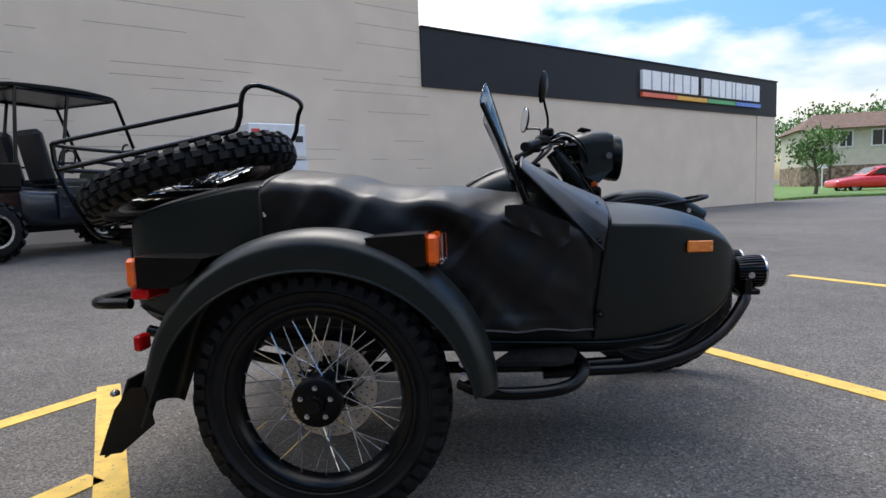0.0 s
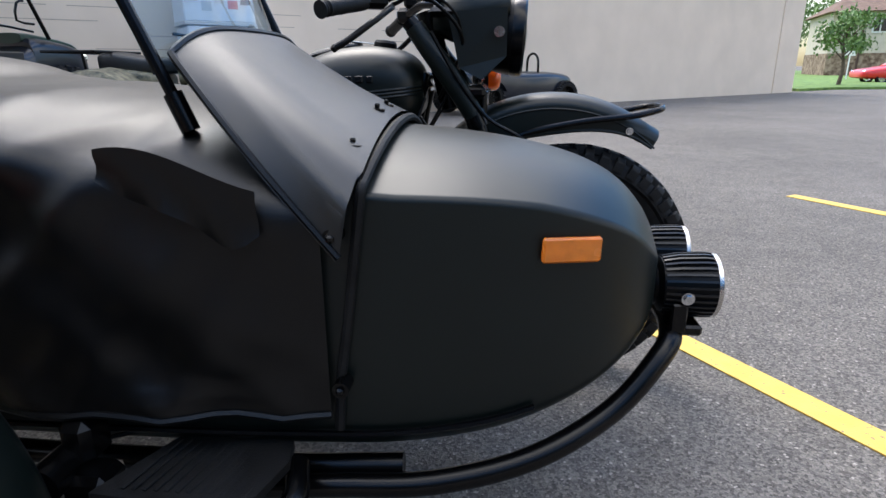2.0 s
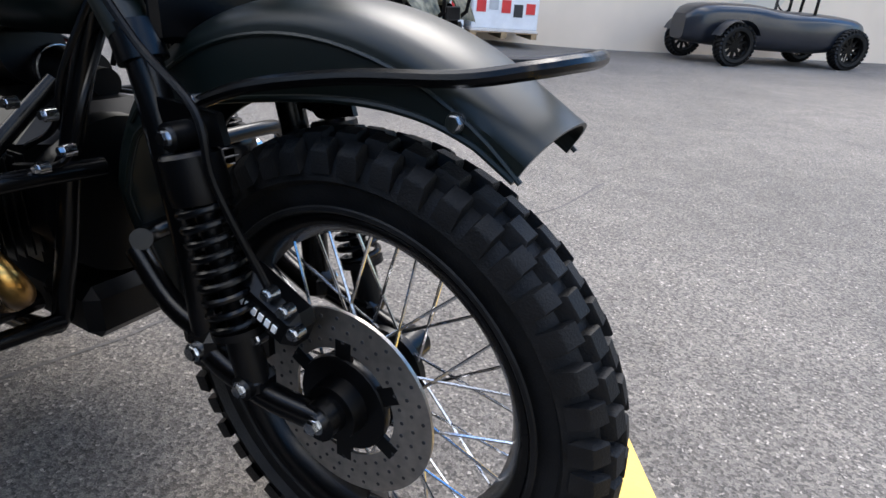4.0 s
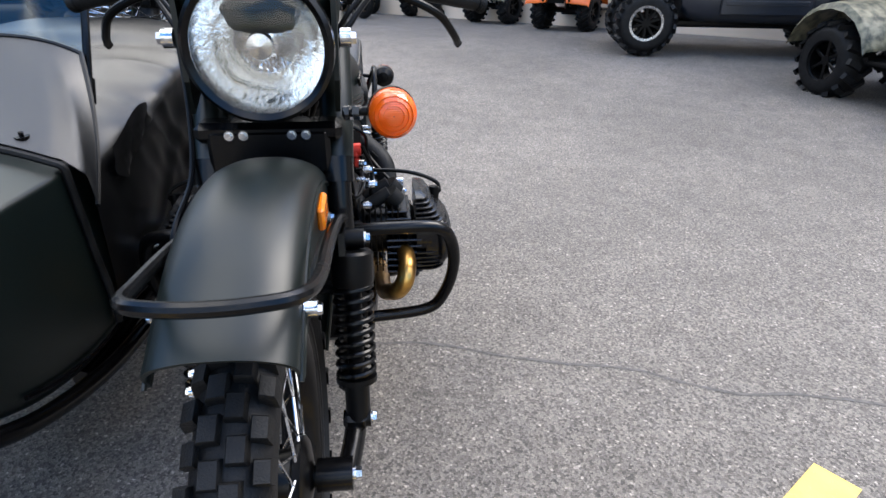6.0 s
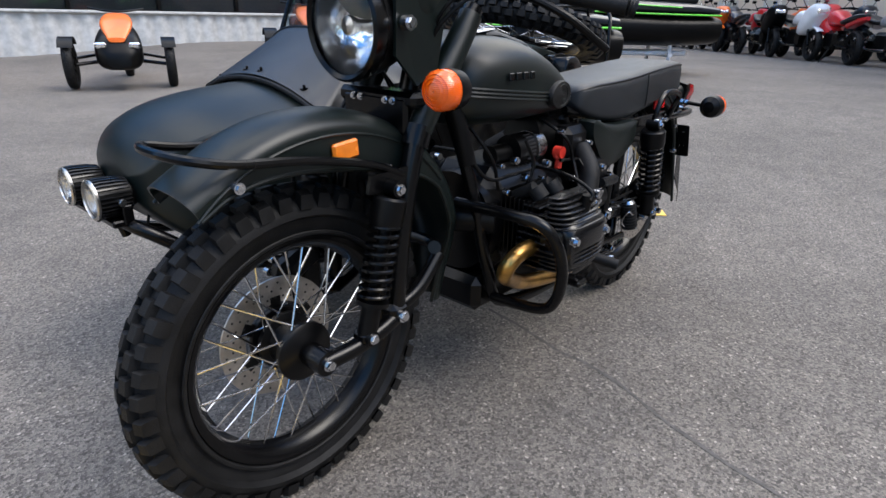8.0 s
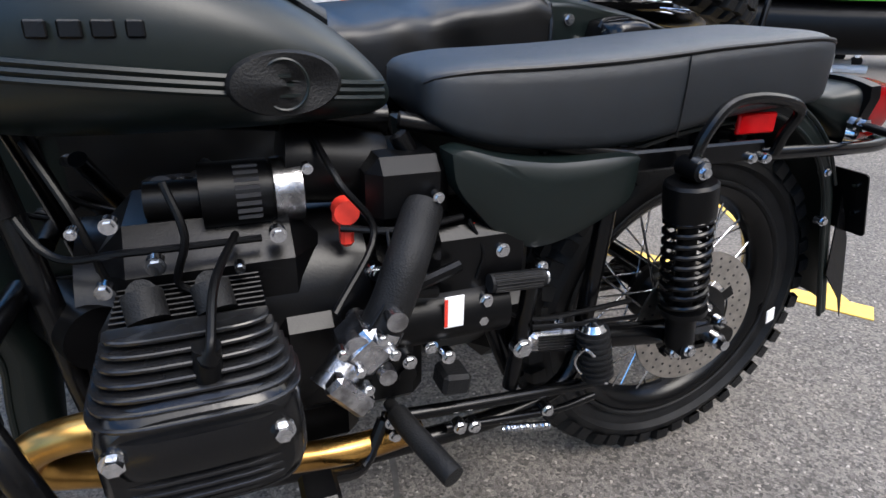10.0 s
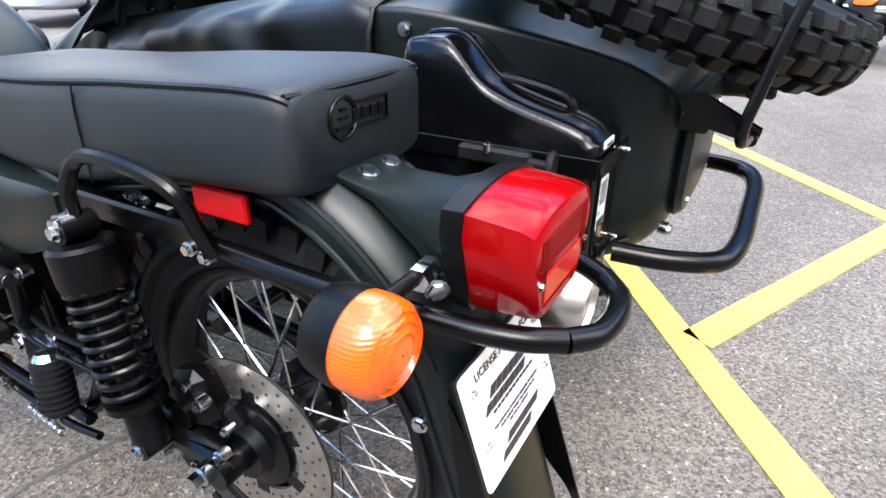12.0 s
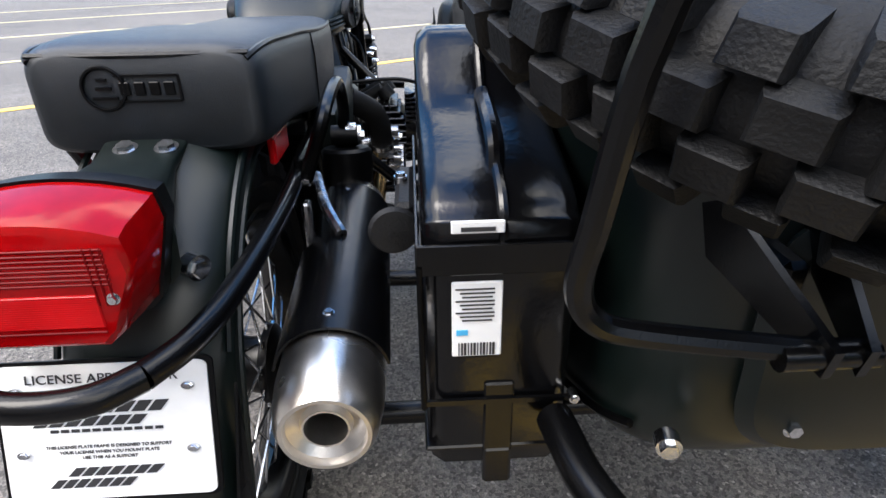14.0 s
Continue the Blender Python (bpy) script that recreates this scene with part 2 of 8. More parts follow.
M_RED.node_tree.nodes["Principled BSDF"].inputs["Coat Weight"].default_value = 0.08
M_RED.node_tree.nodes["Principled BSDF"].inputs["Specular IOR Level"].default_value = 0.14
M_REDDARK = material("dark_red_ribs", (0.13, 0.001, 0.002), 0.35, 0, 0.1, 40, spec=0.1)
M_COVER = material("glossy_black_cover", (0.003, 0.003, 0.0033), 0.2, 0, 0.2, 40, 0.05, 200, spec=0.3)
# lighter, glossier black that puts the fins' edge highlights into the colour
M_FIN = material("fin_highlight_black", (0.006, 0.006, 0.0065), 0.26, 0, 0.3, 60, spec=0.4)
M_REDREF = lens_material("red_reflector", (0.46, 0.004, 0.006), 0.2, 160)
M_REDREF.node_tree.nodes["Principled BSDF"].inputs["Coat Weight"].default_value = 0.05
M_REDREF.node_tree.nodes["Principled BSDF"].inputs["Specular IOR Level"].default_value = 0.15
M_AMBREF = lens_material("amber_reflector", (0.75, 0.20, 0.01), 0.25, 160)
M_GLASS = clear_material("lamp_glass", (0.96, 0.98, 1.0))
M_SCREEN = clear_material("windscreen_plastic", (0.80, 0.88, 0.93), 0.03)
M_CHROME = material("reflector_chrome", (0.90, 0.91, 0.92), 0.16, 1.0, 0.04, 20, 0.25, 90)
M_WHITE = material("white_plate", (0.78, 0.78, 0.77), 0.4, 0, 0.04, 30)
M_INK = material("black_ink", (0.02, 0.02, 0.022), 0.5, 0, 0.1, 50)
M_CAN = material("jerry_can_black", (0.0015, 0.0015, 0.0018), 0.19, 0, 0.2, 20, 0.1, 120, spec=0.3)
M_REDCAP = material("red_plastic", (0.62, 0.035, 0.02), 0.4, 0, 0.1, 50)


def asphalt_material():
    m = bpy.data.materials.new("asphalt")
    m.use_nodes = True
    n, l = m.node_tree.nodes, m.node_tree.links
    b = n["Principled BSDF"]
    co = n.new("ShaderNodeTexCoord")

    def noise_tex(scale, detail, rough=0.55):
        t = n.new("ShaderNodeTexNoise")
        t.inputs["Scale"].default_value, t.inputs["Detail"].default_value, t.inputs["Roughness"].default_value = scale, detail, rough
        l.new(co.outputs["Object"], t.inputs["Vector"])
        return t

    def ramp(src, stops):
        r = n.new("ShaderNodeValToRGB")
        e = r.color_ramp.elements
        e[0].position, e[0].color = stops[0][0], (*[stops[0][1]] * 3, 1)
        e[1].position, e[1].color = stops[1][0], (*[stops[1][1]] * 3, 1)
        l.new(src, r.inputs["Fac"])
        return r

    def mul(a, c):
        x = n.new("ShaderNodeMixRGB")
        x.blend_type = "MULTIPLY"
        x.inputs["Fac"].default_value = 1
        l.new(a, x.inputs["Color1"])
        l.new(c, x.inputs["Color2"])
        return x.outputs["Color"]

    stones = n.new("ShaderNodeTexVoronoi")
    stones.inputs["Scale"].default_value = 150
    l.new(co.outputs["Object"], stones.inputs["Vector"])
    sep = n.new("ShaderNodeSeparateColor")
    l.new(stones.outputs["Color"], sep.inputs["Color"])
    grain = ramp(sep.outputs["Red"], ((0.0, 0.42), (1.0, 1.62)))
    large = ramp(noise_tex(0.55, 6, 0.6).outputs["Fac"], ((0.3, 0.76), (0.7, 1.20)))
    mid = ramp(noise_tex(5, 6, 0.65).outputs["Fac"], ((0.3, 0.82), (0.7, 1.13)))
    chips = ramp(sep.outputs["Green"], ((0.955, 1.0), (0.965, 1.9)))
    fine = ramp(noise_tex(300, 2).outputs["Fac"], ((0.3, 0.6), (0.72, 1.5)))
    base = n.new("ShaderNodeRGB")
    base.outputs[0].default_value = (0.118, 0.105, 0.091, 1)
    col = mul(mul(mul(mul(mul(base.outputs[0], grain.outputs["Color"]), large.outputs["Color"]), mid.outputs["Color"]), fine.outputs["Color"]), chips.outputs["Color"])
    l.new(col, b.inputs["Base Color"])
    b.inputs["Roughness"].default_value = 0.82
    bp = n.new("ShaderNodeBump")
    bp.inputs["Strength"].default_value = 0.55
    bp.inputs["Distance"].default_value = 0.004
    add = n.new("ShaderNodeMath")
    add.operation = "ADD"
    l.new(stones.outputs["Distance"], add.inputs[0])
    l.new(fine.outputs["Color"], add.inputs[1])
    l.new(add.outputs[0], bp.inputs["Height"])
    l.new(bp.outputs["Normal"], b.inputs["Normal"])
    return m


def worn_paint(name, base, under, wear=0.36):
    """Road paint with the asphalt showing through in worn spots."""
    m = material(name, base, 0.6, 0, 0.12, 14, 0.3, 160)
    n, l = m.node_tree.nodes, m.node_tree.links
    b = n["Principled BSDF"]
    src = b.inputs["Base Color"].links[0].from_socket
    co = n.new("ShaderNodeTexCoord")
    t = n.new("ShaderNodeTexNoise")
    t.inputs["Scale"].default_value, t.inputs["Detail"].default_value, t.inputs["Roughness"].default_value = 55, 8, 0.75
    l.new(co.outputs["Object"], t.inputs["Vector"])
    r = n.new("ShaderNodeValToRGB")
    r.color_ramp.elements[0].position, r.color_ramp.elements[1].position = wear, wear + 0.05
    l.new(t.outputs["Fac"], r.inputs["Fac"])
    x = n.new("ShaderNodeMixRGB")
    x.inputs["Color1"].default_value = (*under, 1)
    l.new(r.outputs["Color"], x.inputs["Fac"])
    l.new(src, x.inputs["Color2"])
    l.new(x.outputs["Color"], b.inputs["Base Color"])
    return m


M_ASPHALT = asphalt_material()
M_LINE = worn_paint("yellow_road_paint", (0.72, 0.46, 0.08), (0.12, 0.11, 0.10))
M_PALE = worn_paint("faded_road_paint", (0.62, 0.54, 0.28), (0.12, 0.11, 0.10), 0.42)
M_BLOCK = material("painted_block", (0.72, 0.60, 0.475), 0.8, 0, 0.05, 1.2, 0.35, 60, spread=(0.3, 0.7))
M_BAND = material("dark_cladding", (0.010, 0.011, 0.017), 0.5, 0, 0.15, 2, spec=0.3)
M_GRASS = material("grass", (0.10, 0.20, 0.035), 0.9, 0, 0.35, 3, 0.6, 40, second=(0.17, 0.28, 0.06))


# ---- ground ----


def lift(x, y=0.0):
    """The lot rises gently towards the building's far end."""
    t = min(1.0, max(0.0, (-x - 1.0) / 5.5))
    return 0.28 * t * t * (3 - 2 * t)


g = Geo()
xs = [-900, -300, -120, -60, -30, -18, -12] + [-10 + 0.5 * i for i in range(19)] + [0, 2, 5, 10, 20, 40, 90, 250, 900]
ys = [-900, -250, -90, -40, -20, -10, -6, -3, 0, 3, 6, 10, 15, 22, 30, 50, 100, 250, 900]
for y in ys:
    for x in xs:
        g.v.append((x, y, lift(x, y)))
nx = len(xs)
for j in range(len(ys) - 1):
    for i in range(nx - 1):
        g.f.append((j * nx + i, j * nx + i + 1, (j + 1) * nx + i + 1, (j + 1) * nx + i))
ground = part("ground", g, M_ASPHALT)
tagged(ground, "grey worn asphalt of a car park", "ground", kind="structure")


def painted_line(a, b, w, mat_, label):
    a, b = Vector((a[0], a[1], 0)), Vector((b[0], b[1], 0))
    d = (b - a).normalized()
    s = Vector((-d.y, d.x, 0)) * w / 2
    n = max(2, int((b - a).length / 0.25))
    q = Geo()
    rings = []
    for i in range(n + 1):
        p = a.lerp(b, i / n)
        jit = [0.004 * noise.noise((p.x * 9 + k * 7.3, p.y * 9, k)) for k in range(2)]
        l1, l2 = p + s * (1 + jit[0] * 12), p - s * (1 + jit[1] * 12)
        rings.append([(l1.x, l1.y, lift(l1.x) + 0.001), (l1.x, l1.y, lift(l1.x) + 0.005), (l2.x, l2.y, lift(l2.x) + 0.005), (l2.x, l2.y, lift(l2.x) + 0.001)])
    q.loft(rings)
    return tagged(part("painted_line", q, mat_), label, "road marking", "painted lines", "structure")


LN, LD = Vector((0.845, 0.535)), Vector((0.535, -0.845))
for k in range(6):
    o = LN * (1.79 + 2.66 * k)
    painted_line(o + LD * (-0.36 if k == 0 else -0.5), o + LD * 5.2, 0.105, M_LINE if k < 2 else M_PALE, "yellow painted parking line on asphalt" if k < 2 else "faded yellow parking line on asphalt")
for a, b in (((0.15, -1.95), (-1.09, -0.19)), ((-1.05, -0.30), (-1.74, -1.78)), ((-0.50, -1.10), (-1.12, -2.42)), ((-1.79, -1.68), (-0.1, -3.72)), ((-1.9, -6.9), (-4.3, -3.9)), ((-3.9, -6.9), (-5.6, -9.6)), ((-6.4, -9.9), (-8.0, -12.9)), ((-1.4, -6.3), (-9, -7.2))):
    painted_line(a, b, 0.10, M_LINE, "yellow painted hatching line on asphalt")

# crack in the asphalt
g = Geo()
pts = [(0.55, -0.2), (0.62, 0.12), (0.66, 0.35), (0.78, 0.66), (0.86, 0.95), (0.98, 1.16), (1.05, 1.5), (1.2, 1.9), (1.25, 2.4)]
rings = []
for p in catmull([(a, b, 0) for a, b in pts], 8):
    k = 0.006 + 0.004 * noise.noise((p.x * 14, p.y * 14, 0))
    j = 0.012 * noise.noise((p.x * 7, p.y * 7, 3))
    rings.append([(p.x - k + j, p.y, 0.0015), (p.x + k + j, p.y, 0.0015)])
g.loft(rings, closed=False)
M_CRACK = material("tar_crack", (0.068, 0.063, 0.058), 0.8, 0, 0.3, 30)
tagged(part("crack", g, M_CRACK), "dark thin crack across the asphalt", "crack", kind="structure")

# ---- building along the lot ----
WA, WB = Vector((-26.0, -10.55, 0)), Vector((11.7, 21.5, 0))
WU = (WB - WA).normalized()
WNORM = Vector((WU.y, -WU.x, 0))  # towards the lot


def on_wall(s, z, out=0.0):
    """A point on the wall: metres back from the building's corner, height, and how far it stands out."""
    p = WB - WU * s + WNORM * out
    return Vector((p.x, p.y, z))


def wall_slab(s0, s1, z0, z1, out, deep=0.3):
    q = Geo()
    q.plate([on_wall(s0, z0, out), on_wall(s1, z0, out), on_wall(s1, z1, out), on_wall(s0, z1, out)], (0, 0, 0), -WNORM * deep)
    return q


STEP = (WB - Vector((-0.83, 10.85, 0))).length
wall_low = tagged(part("wall_north", wall_slab(0.0, STEP, -0.3, 4.58, 0.0), M_BLOCK), "beige painted block wall of a low building", "wall", kind="structure")
wall_high = tagged(part("wall_west", wall_slab(STEP, 49.0, -0.3, 7.2, 0.004), M_BLOCK), "tall beige painted block wall with course joints", "wall", kind="structure")
part("return_wall", Geo().plate([WB + Vector((0, 0, -0.3)), WB + Vector((0, 0, 4.58)), WB - WNORM * 12 + Vector((0, 0, 4.58)), WB - WNORM * 12 + Vector((0, 0, -0.3))], WU * -0.003, WU * -0.3), M_BLOCK, wall_low)
fascia = tagged(part("fascia", wall_slab(-0.06, STEP - 0.004, 3.3, 4.62, 0.05, 0.36), M_BAND), "dark navy metal fascia band along the building top", "fascia", kind="structure")
part("coping", wall_slab(-0.09, STEP - 0.004, 4.622, 4.66, 0.08, 0.42), M_BAND, fascia)
pil = tagged(part("corner_pier", wall_slab(-0.03, 1.35, -0.3, 3.29, 0.03, 0.06), M_BLOCK), "beige block pier at the building corner", "pier", kind="structure")
# darker strips on the wall paint the block courses' joints, mortar and shadow
g2 = Geo()
random.seed(4)
for row in range(34):
    z = 0.0 + row * 0.205
    s = STEP + 0.02 - (row % 2) * 0.2
    while s < 33:
        run = random.choice((0.4, 0.8, 1.2, 1.6, 2.4))
        if random.random() < 0.55 and z > 0.9:
            q = on_wall(s, z, 0.006)
            e = on_wall(s + run, z, 0.006)
            g2.plate([q, e, e + Vector((0, 0, 0.010)), q + Vector((0, 0, 0.010))], (0, 0, 0), -WNORM * 0.004)
        s += run + random.uniform(0, 1.6)
M_JOINT = material("joint_shadow_mortar", (0.36, 0.30, 0.24), 0.9, 0, 0.2, 8)
tagged(part("mortar_joints", g2, M_JOINT, wall_high), kind="stuff")

# sign: plain block shapes in the sign's colours
sign = thing("wall_sign", "white block letters shape sign with coloured stripe on dark fascia", "sign", Matrix.Translation(on_wall(4.5, 3.4, 0.05)))
M_SIGNW = material("sign_white", (0.92, 0.92, 0.92), 0.4, 0, 0.03, 8)


def sign_block(name, s0, s1, z0, z1, mt, label=""):
    q = Geo().plate([on_wall(s0, z0, 0.05), on_wall(s1, z0, 0.05), on_wall(s1, z1, 0.05), on_wall(s0, z1, 0.05)], (0, 0, 0), WNORM * 0.10)
    ob = part(name, q, mt, sign, label)
    ob.matrix_parent_inverse = sign.matrix_basis.inverted()
    return ob


s = 8.45
for wide in (0.40, 0.42, 0.33, 0.16, 0.40, 0.36, 0.40, 0, 0.40, 0.42, 0.33, 0.33, 0.16, 0.37, 0.16, 0.42, 0.42):
    if wide:
        sign_block("sign_letter", s - wide, s, 3.78, 4.36, M_SIGNW)
        s -= wide + 0.085
    else:
        s -= 0.24
for i, c in enumerate(((0.85, 0.16, 0.09), (0.85, 0.42, 0.06), (0.10, 0.42, 0.16), (0.12, 0.24, 0.66))):
    w4 = (8.45 - 1.3) / 4
    sign_block("sign_stripe", 8.45 - w4 * (i + 1) + 0.04, 8.45 - w4 * i, 3.56, 3.69, material("sign_stripe_paint", c, 0.4, 0, 0.06, 6))

# ---- sidecar motorcycle ----
R = 0.36  # tyre radius
bike = thing("sidecar_motorcycle", "matte olive-black motorcycle with sidecar, spare wheel and luggage rack", "motorcycle")


def tyre_geo(rad=R, wide=0.050, bead=0.247, knobs=46, knob=0.013, seed=1):
    g = Geo()
    k = []
    top = rad - knob
    for i in range(25):
        a = math.pi * (i / 24) * 1.24 - math.pi * 0.12
        rr = (top + bead) / 2 + (top - bead) / 2 * math.sin(a) * (1 if math.sin(a) > 0 else 0.9)
        k.append((rr, wide * math.cos(a) * (1.0 if math.sin(a) > 0 else 0.75)))
    k.append((bead - 0.012, -0.020))
    k.append((bead - 0.012, 0.020))
    g.lathe(k, seg=96, closed=True)
    for s in (-1, 1):  # sidewall rings
        g.lathe([(bead + 0.012, s * wide * 0.80), (bead + 0.015, s * (wide * 0.86)), (bead + 0.020, s * wide * 0.86), (bead + 0.022, s * wide * 0.82)], seg=96)
    rnd = random.Random(seed)
    step = 2 * math.pi / knobs
    for i in range(knobs):
        for col, (y, half, length, off, drop) in enumerate(((-0.0475, 0.0125, 0.60, 0.0, 0.016), (-0.0185, 0.0125, 0.68, 0.5, 0.0015), (0.0120, 0.0115, 0.66, 0.0, 0.001), (0.0420, 0.0110, 0.60, 0.5, 0.011))):
            y0 = y * 0.92 + (0.003 if i % 2 else -0.002)
            a = (i + off) * step
            hl = step * length / 2
            tilt = math.radians(-38 if y < -0.04 else (30 if y > 0.035 else (-12 if y < 0 else 8)))
            v = []
            base_r = top - 0.012 - drop
            tip_r = rad - drop * 0.85
            for rr, kk in ((base_r, 1.12), (tip_r - 0.003, 0.98), (tip_r, 0.84)):
                for da in (-1, 1):
                    for dy in (-1, 1):
                        ang = a + da * hl * kk
                        lat = dy * half * kk
                        r2 = rr - lat * math.sin(tilt) * (-1 if y < 0 else 1) * (1 if y > 0 else 1) * (1 if y > 0 else -1) * 0.9
                        v.append((r2 * math.sin(ang), y0 + lat * math.cos(tilt), r2 * math.cos(ang)))
            g.add(v, [(8, 9, 11, 10)] + [tuple(q + k for q in f) for k in (0, 4) for f in ((0, 1, 5, 4), (2, 6, 7, 3), (0, 4, 6, 2), (1, 3, 7, 5))])
    return g


TYRE = tyre_geo().mesh("tyre", 40)
gr = Geo()
gr.lathe([(0.249, -0.036), (0.256, -0.037), (0.256, -0.033), (0.243, -0.028), (0.236, -0.012), (0.228, 0), (0.236, 0.012), (0.243, 0.028), (0.256, 0.033), (0.256, 0.037), (0.249, 0.036), (0.236, 0.027), (0.226, 0.012), (0.220, 0.0), (0.226, -0.012), (0.236, -0.027)], seg=72, closed=True)
RIM = gr.mesh("rim")
SPOKE = Geo().cyl((0, 0, 0), (0, 0, 1), 0.0024, 6).mesh("spoke")
SPOKE.materials.append(M_ZINC)
RIM.materials.append(M_FRAME)
TYRE.materials.append(M_RUBBER)
GN = Geo()
GN.cyl((0, 0, 0), (0, 0, 0.022), 0.0034, 8)
NIPPLE = GN.mesh("nipple")
NIPPLE.materials.append(M_ZINC)


def wheel(name, at, hub_cover=0, disc=0.0, label=""):
    """A spoked wheel, axis along y. hub_cover: side of the bolted hub plate; disc: y of the brake disc."""
    w = part(name, RIM, M_FRAME, bike, label or "black rim with chrome spokes", at)
    part("tyre", TYRE, M_RUBBER, w, "black block-tread tyre")
    g = Geo()
    g.lathe([(0.001, -0.085), (0.018, -0.085), (0.018, -0.055), (0.058, -0.046), (0.066, -0.040), (0.066, -0.028), (0.050, -0.022), (0.046, 0.0), (0.050, 0.022), (0.066, 0.028), (0.066, 0.040), (0.058, 0.046), (0.018, 0.055), (0.018, 0.085), (0.001, 0.085)], seg=36)
    hub = part("hub", g, M_ENGINE, w)
    for i in range(40):
        side = 1 if i % 2 else -1
        a = 2 * math.pi * i / 40
        lean = (1 if (i // 2) % 2 else -1) * 0.62
        p = Vector((0.061 * math.sin(a + lean), side * 0.034, 0.061 * math.cos(a + lean)))
        q = Vector((0.226 * math.sin(a), side * 0.006, 0.226 * math.cos(a)))
        d = q - p
        m = Matrix.Translation(p) @ d.to_track_quat("Z", "Y").to_matrix().to_4x4()
        part("spoke", SPOKE, M_ZINC, w, at=m @ Matrix.Diagonal((1, 1, d.length, 1)))
    if hub_cover:
        s = hub_cover
        g = Geo().lathe([(0.001, s * 0.080), (0.022, s * 0.078), (0.026, s * 0.072), (0.028, s * 0.060), (0.060, s * 0.058), (0.068, s * 0.052), (0.070, s * 0.036), (0.02, s * 0.03)], seg=40)
        c = part("hub_cover", g, M_BLACK, w, "round black hub cover")
        g = Geo()
        for i in range(5):
            a = 2 * math.pi * i / 5 + 0.0
            g.bolt((0.043 * math.sin(a), s * 0.058, 0.043 * math.cos(a)), (0, s, 0), 0.0055, 0.010)
        part("hub_bolts", g, M_ZINC, w)
    if disc:
        g = Geo()
        # a plain ring; dark plugs added below stand for the shade in its holes
        ri, ro, th = 0.082, 0.140, 0.0025
        n = 72
        rings = []
        for i in range(n):
            a = 2 * math.pi * i / n
            ca, sa = math.cos(a), math.sin(a)
            rings.append([(r * sa, disc + d, r * ca) for r, d in ((ri, -th), (ro, -th), (ro, th), (ri, th))])
        g.loft(rings, around=True)
        part("brake_disc", g, M_DISC, w, "drilled steel brake disc")
        g = Geo()
        s = 1 if disc > 0 else -1
        for i in range(30):
            for k2, r in enumerate((0.095, 0.112, 0.128)):
                a = 2 * math.pi * (i + k2 / 3) / 30
                c = Vector((r * math.sin(a), disc, r * math.cos(a)))
                g.cyl(c - Vector((0, 0.0032, 0)), c + Vector((0, 0.0032, 0)), 0.0028, 7)
        part("disc_hole", g, M_INK, w)
        g = Geo()
        for i in range(6):
            a = 2 * math.pi * i / 6
            g.box((0.078 * math.sin(a), disc, 0.078 * math.cos(a)), (0.03, 0.006, 0.042), 0.003, (0, math.degrees(a), 0))
        g.lathe([(0.03, disc - 0.006), (0.070, disc - 0.006), (0.072, disc), (0.070, disc + 0.008), (0.045, disc + 0.012), (0.040, disc + 0.03 * s), (0.001, disc + 0.03 * s)], seg=30)
        part("disc_carrier", g, M_ENGINE, w)
    return w


FW, RW = Vector((1.54, 0.0, R)), Vector((0.0, 0.0, R))
SW = Vector((0.330, -1.285, R - 0.020))
wheel("front_wheel", Matrix.Translation(FW), 0, -0.062, "front wheel with black rim and chrome spokes")
wheel("rear_wheel", Matrix.Translation(RW), 0, 0.088, "rear wheel with black rim and chrome spokes")
wheel("sidecar_wheel", Matrix.Translation(SW), -1, 0.062, "sidecar wheel with black rim and chrome spokes")
SPARE_AT = Matrix.Translation((-0.298, -0.704, 0.968)) @ Euler((0, radians(-17.0), 0)).to_matrix().to_4x4() @ Euler((radians(90), 0, 0)).to_matrix().to_4x4() @ Matrix.Scale(1.075, 4)
wheel("spare_wheel", SPARE_AT, 0, 0.0, "spare wheel lying on the sidecar boot")

# white sticker on the rear tyre, pull tabs left off
g = Geo().box((-0.262, 0.0555, 0.295), (0.026, 0.003, 0.034), 0.001, (0, 12, 8))
part("tyre_sticker", g, M_WHITE, bike, "small white paper sticker")


